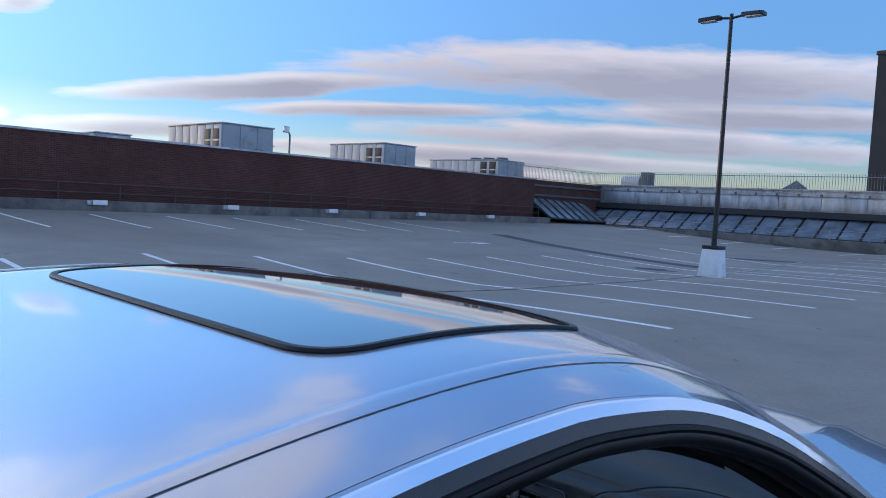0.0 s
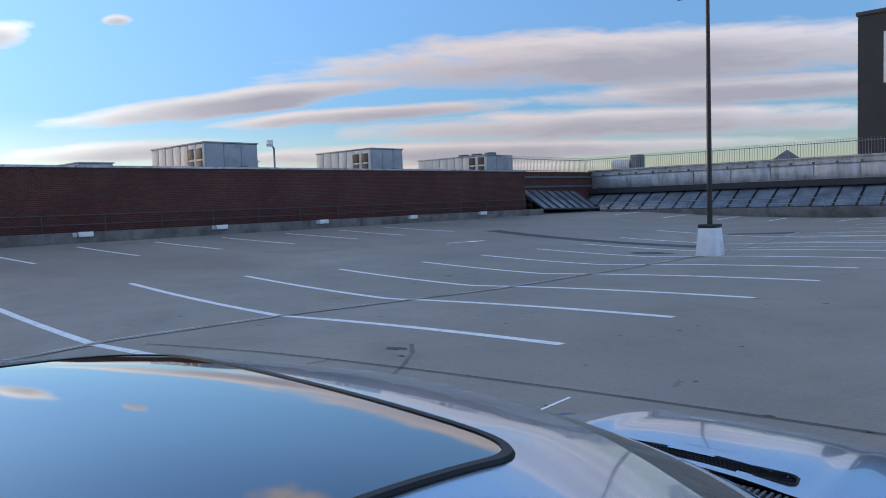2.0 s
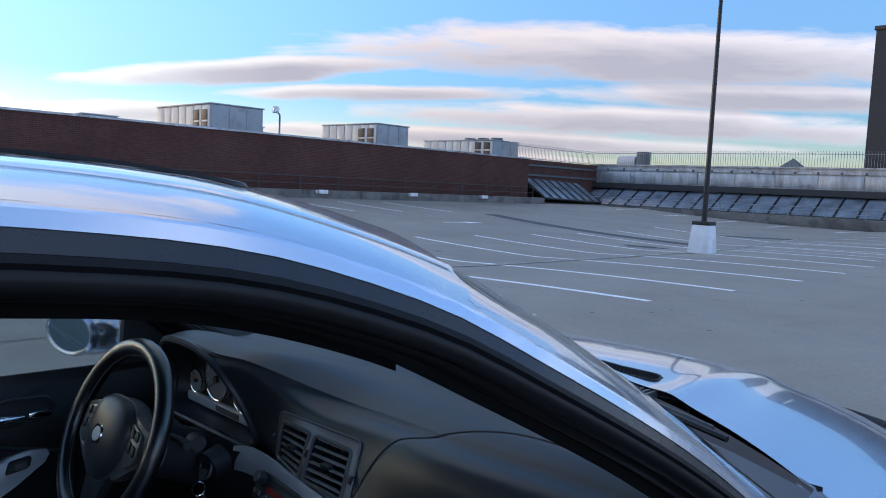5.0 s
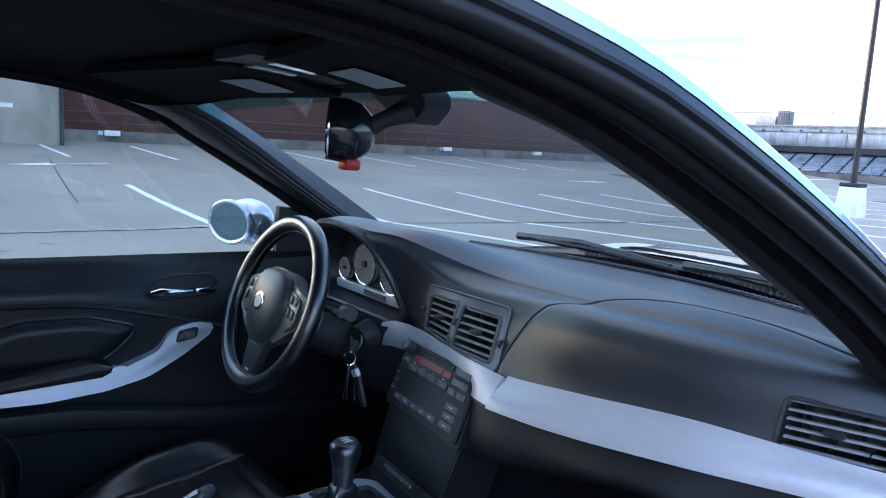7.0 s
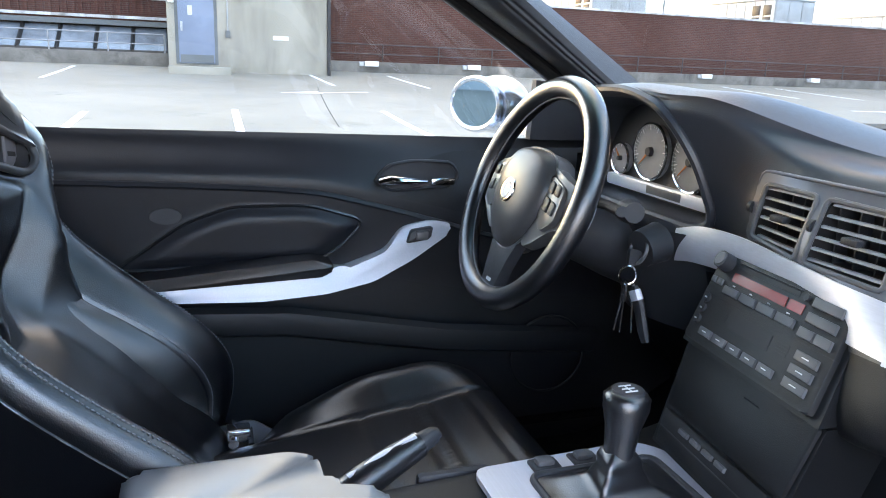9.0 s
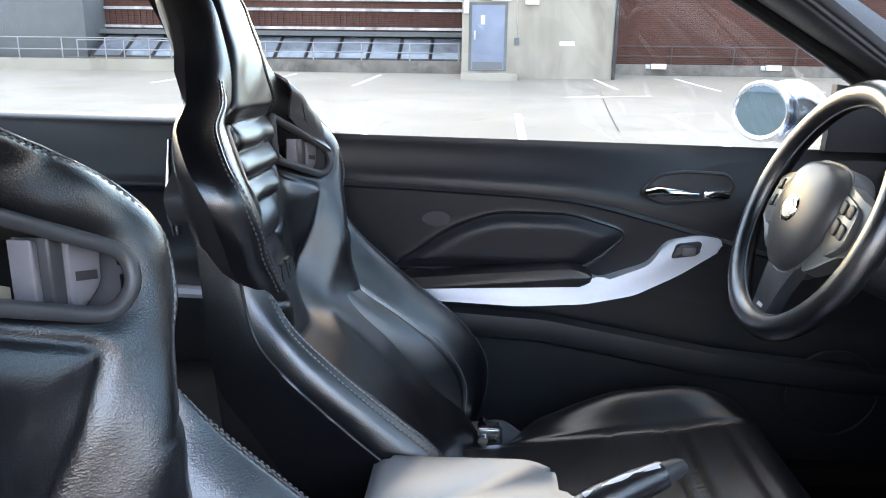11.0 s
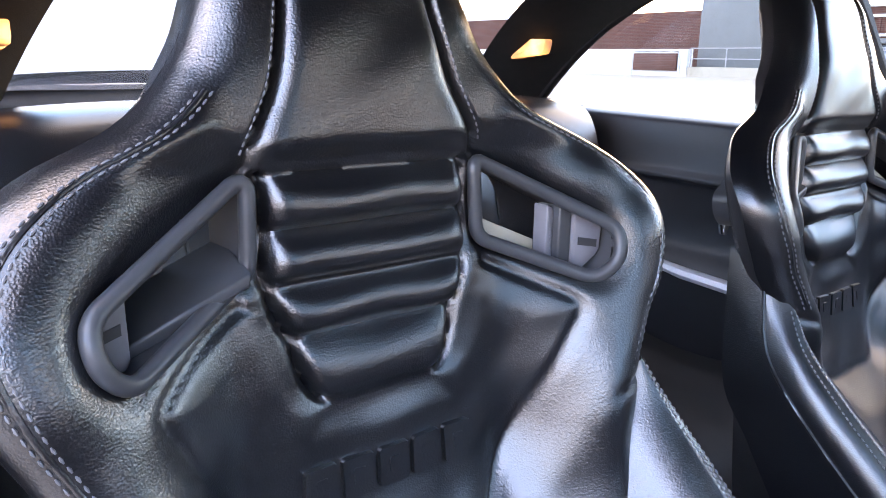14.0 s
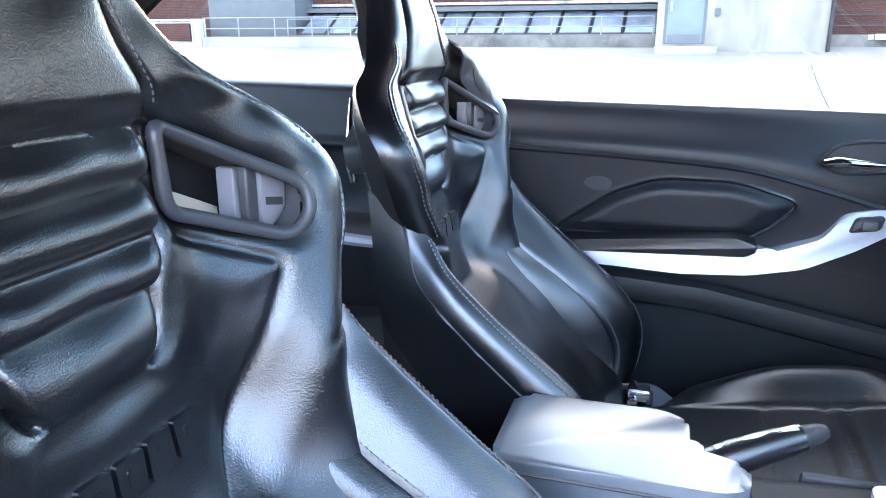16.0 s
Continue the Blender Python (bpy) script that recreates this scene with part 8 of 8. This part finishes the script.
def front_seat(place, name, label):
    """Builds one front seat, its middle line at the given place."""
    off = Vector(place)

    def share(nm, me, parent, lab=""):
        ob = new(nm, me)
        ob.parent = parent
        if parent is CAR:
            ob.matrix_parent_inverse = Matrix.Translation(-CAR.location)
            ob.location = off
        if lab:
            tagged(ob, label=lab)
        return ob

    seat = share(name, SEAT_MESH["front"], CAR, label)

    def sub(nm, bm, mat, lab="", sharp=60.0):
        ob = new(nm, finish(nm, bm, mat, sharp))
        ob.parent = seat
        if lab:
            tagged(ob, label=lab)
        return ob

    share("seat_shell", SEAT_MESH["shell"], seat)
    share("cushion", CUSHION_MESH, seat)
    for s in (-1, 1):
        share("side_bolster", WING_MESH[s], seat)
        sub("cushion_side", sheet(lambda u, v: Vector((s * (0.248 - 0.02 * v), -1.50 + 0.40 * u, cushion(0.99, 0.42 + 0.40 * u).z - 0.02 - 0.15 * v)), 20, 4), LEATHER_DULL)
        ring = [Vector((s * a, seat_front(a, z) + 0.0065, z)) for a, z in SLOT]
        sub("belt_slot_bezel", rod(ring, 0.0062, 10, True), SLOT_GREY, "dark grey plastic belt slot bezel", 80)
        back = [Vector((s * (a + 0.012), curve(SEAT_BACK, z) - 0.002, z - 0.004)) for a, z in SLOT]
        bm = bmesh.new()
        r0 = [bm.verts.new(p) for p in ring]
        r1 = [bm.verts.new(p) for p in back]
        for i in range(len(r0)):
            j = (i + 1) % len(r0)
            bm.faces.new((r0[i], r0[j], r1[j], r1[i]))
        sub("slot_liner", bm, SLOT_GREY)
        yp = seat_front(0.200, 0.94) - 0.014
        # belt guide at the outer end of the slot: a plate with a bar, a two-step block beside it
        sub("slot_plate", slab(rounded([(0.187, 0.924), (0.194, 0.920), (0.211, 0.937), (0.213, 0.962), (0.187, 0.974)], 0.003, 3), lambda a, b, d: Vector((s * a, yp - d - 0.35 * (0.213 - a), b)), 0.012, 0.0012), PLATE_GREY)
        sub("plate_label", slab([(0.191, 0.944), (0.208, 0.941), (0.208, 0.948), (0.191, 0.951)], lambda a, b, d: Vector((s * a, yp - d + 0.0008 - 0.35 * (0.213 - a), b)), 0.004), DARK_CLAD)
        if s < 0:
            sub("slot_block", slab(rounded([(0.174, 0.929), (0.187, 0.924), (0.187, 0.974), (0.174, 0.980)], 0.003, 2), lambda a, b, d: Vector((s * a, yp - 0.012 - d - 0.2 * (0.187 - a), b)), 0.026, 0.002), SLOT_GREY)
            sub("block_step", slab(rounded([(0.166, 0.932), (0.174, 0.929), (0.174, 0.976), (0.166, 0.980)], 0.002, 2), lambda a, b, d: Vector((s * a, yp - 0.022 - d, b)), 0.016, 0.0015), PLATE_GREY)
            sub("slot_ledge", slab([(0.103, 0.962), (0.170, 0.934), (0.170, 0.945), (0.103, 0.974)], lambda a, b, d: Vector((s * a, yp - 0.042 - d, b)), 0.014, 0.001), SUNLIT_RIM)
        else:
            sub("slot_floor", slab([(0.105, 0.954), (0.186, 0.920), (0.186, 0.930), (0.105, 0.963)], lambda a, b, d: Vector((s * a, yp - 0.022 - d, b + 0.25 * d)), 0.055, 0.002), SLOT_GREY)
        for inset in (0.020, 0.029):
            sub("stitching", seam_points(edge_line(s, inset), 120, 0.0072), STITCH)
        sub("edge_piping", rod([edge_line(s, 0.0245)(k / 100) - Vector((0, 0.0012, 0)) for k in range(101)], 0.0020, 6), LEATHER)
        sub("head_stitching", seam_points(lambda t: Vector((s * (curve(HEAD_SEAM, 1.04 + 0.18 * t) + 0.006), seat_front(curve(HEAD_SEAM, 1.04 + 0.18 * t) + 0.006, 1.04 + 0.18 * t) + 0.0005, 1.04 + 0.18 * t)), 60, 0.006, 0.0038), STITCH)
        sub("bolster_stitching", seam_points(wing_line(s, 0.345, 0.14), 80, 0.0065), STITCH)
        for v in (0.610, 0.640):
            sub("crest_stitching", seam_points(wing_line(s, v), 90, 0.0062, 0.0040), STITCH)
        sub("bolster_piping", rod([wing_line(s, 0.76, 0.02, 0.97, 0.0)(k / 60) for k in range(61)], 0.0024, 6), LEATHER)
        # hinge of the backrest
        sub("side_cover", slab(rounded([(-1.80, 0.36), (-1.62, 0.36), (-1.60, 0.44), (-1.70, 0.50), (-1.80, 0.50)], 0.03, 4), lambda a, b, d: Vector((s * (0.272 - d), a, b)), 0.03, 0.006), PLASTIC)
        bm = bmesh.new()
        cyl(bm, (s * 0.272, -1.73, 0.43), (s * 0.286, -1.73, 0.43), 0.034, 0.030, 24)
        sub("recliner_knob", bm, PLASTIC)
        sub("hinge_bracket", slab(rounded([(-1.56, 0.36), (-1.43, 0.36), (-1.42, 0.44), (-1.47, 0.475), (-1.55, 0.465)], 0.012, 3), lambda a, b, d: Vector((s * (0.205 - d), a, b)), 0.006, 0.001), STEEL_BAR)
        for yy, zz, rr in ((-1.535, 0.455, 0.006), (-1.505, 0.462, 0.009), (-1.475, 0.458, 0.005)):
            bm = bmesh.new()
            cyl(bm, (s * 0.150, yy, zz - 0.004), (s * 0.214, yy, zz + 0.002), rr, rr, 12)
            sub("hinge_rod", bm, CHROME if rr > 0.008 else PLASTIC)
        sub("hinge_catch", boxed((s * 0.175 - 0.016, -1.515, 0.455), (s * 0.175 + 0.016, -1.475, 0.478), 0.004), CHROME)
        if s > 0:
            sub("folding_lever", rod([(0.156, -1.892, 1.012), (0.164, -1.890, 0.985), (0.176, -1.886, 0.955), (0.186, -1.881, 0.925), (0.188, -1.879, 0.902)], [0.003, 0.005, 0.008, 0.009, 0.005], 8, flat=0.6), CHROME, "chrome folding lever on the seat's side")
        sub("seat_rail", boxed((s * 0.19 - 0.02, -1.82, 0.288), (s * 0.19 + 0.02, -1.22, 0.325), 0.004), STEEL_BAR)
    # plain raised blocks where the maker's mark is pressed into the leather
    for i in range(5):
        a0 = 0.076 - 0.0315 * i
        z0 = 0.778
        poly = rounded([(a0, z0), (a0 - 0.027, z0), (a0 - 0.0285, z0 + 0.030), (a0 - 0.0015, z0 + 0.030)], 0.003, 2)
        for nm, pts, hi in (("embossed_block", poly, 0.0050), ("block_core", rounded([(a0 - 0.009, z0 + 0.009), (a0 - 0.019, z0 + 0.009), (a0 - 0.0195, z0 + 0.022), (a0 - 0.0095, z0 + 0.022)], 0.002, 2), 0.0064)):
            bm = bmesh.new()
            top = [bm.verts.new((x, seat_front(x, z) + hi, z)) for x, z in pts]
            low = [bm.verts.new((x * 1.0, seat_front(x, z) - 0.003, z)) for x, z in pts]
            bm.faces.new(top)
            for k in range(len(pts)):
                j = (k + 1) % len(pts)
                bm.faces.new((top[k], top[j], low[j], low[k]))
            sub(nm, bm, LEATHER)
    sub("seat_frame", boxed((-0.205, -1.80, 0.325), (0.205, -1.14, 0.40), 0.02), CARPET)
    return seat


front_seat((0.371, 0, 0), "passenger_seat", "black leather high-backed sports seat with two belt slots")
DRV = front_seat((-0.360, -0.004, -0.010), "driver_seat", "black leather high-backed sports seat with a strap over its shoulder")
# strap draped over the driver seat's outer shoulder into its slot


def strap_at(u, v):
    """u across the strap, v from the shoulder's edge down into the slot."""
    a = 0.118 + 0.072 * u + 0.018 * v
    zt = 1.088 - 0.052 * u
    z = zt - (0.070 + 0.012 * u) * v
    k = min(a, curve(SEAT_W, z) - 0.006)
    return Vector((-a, seat_front(k, z) + 0.012 - 0.016 * (1 - smooth(v / 0.25)) + 0.003 * math.sin(math.pi * u), z))


o = new("shoulder_strap", finish("shoulder_strap", thicken(sheet(strap_at, 30, 24), 0.004), STRAP_GREY, 70))
o.parent = DRV
o = new("strap_badge", finish("strap_badge", thicken(sheet(lambda u, v: strap_at(0.40 + 0.32 * u, 0.40 + 0.36 * v) + Vector((0, 0.003, 0)), 4, 4), 0.003), SLOT_GREY, 70))
o.parent = DRV
for x, y in ((-0.165, -1.70), (0.14, -1.70)):
    BK = part("belt_buckle", boxed((x - 0.014, y - 0.03, 0.50), (x + 0.014, y + 0.03, 0.60), 0.008), PLASTIC, CAR, "black belt buckle with a red release")
    part("buckle_button", boxed((x - 0.008, y - 0.02, 0.598), (x + 0.008, y + 0.02, 0.604), 0.002), RED, BK)
    part("buckle_stalk", rod([(x, y, 0.51), (x, y - 0.02, 0.42), (x, y - 0.03, 0.34)], 0.008, 6), STEEL_BAR, BK)
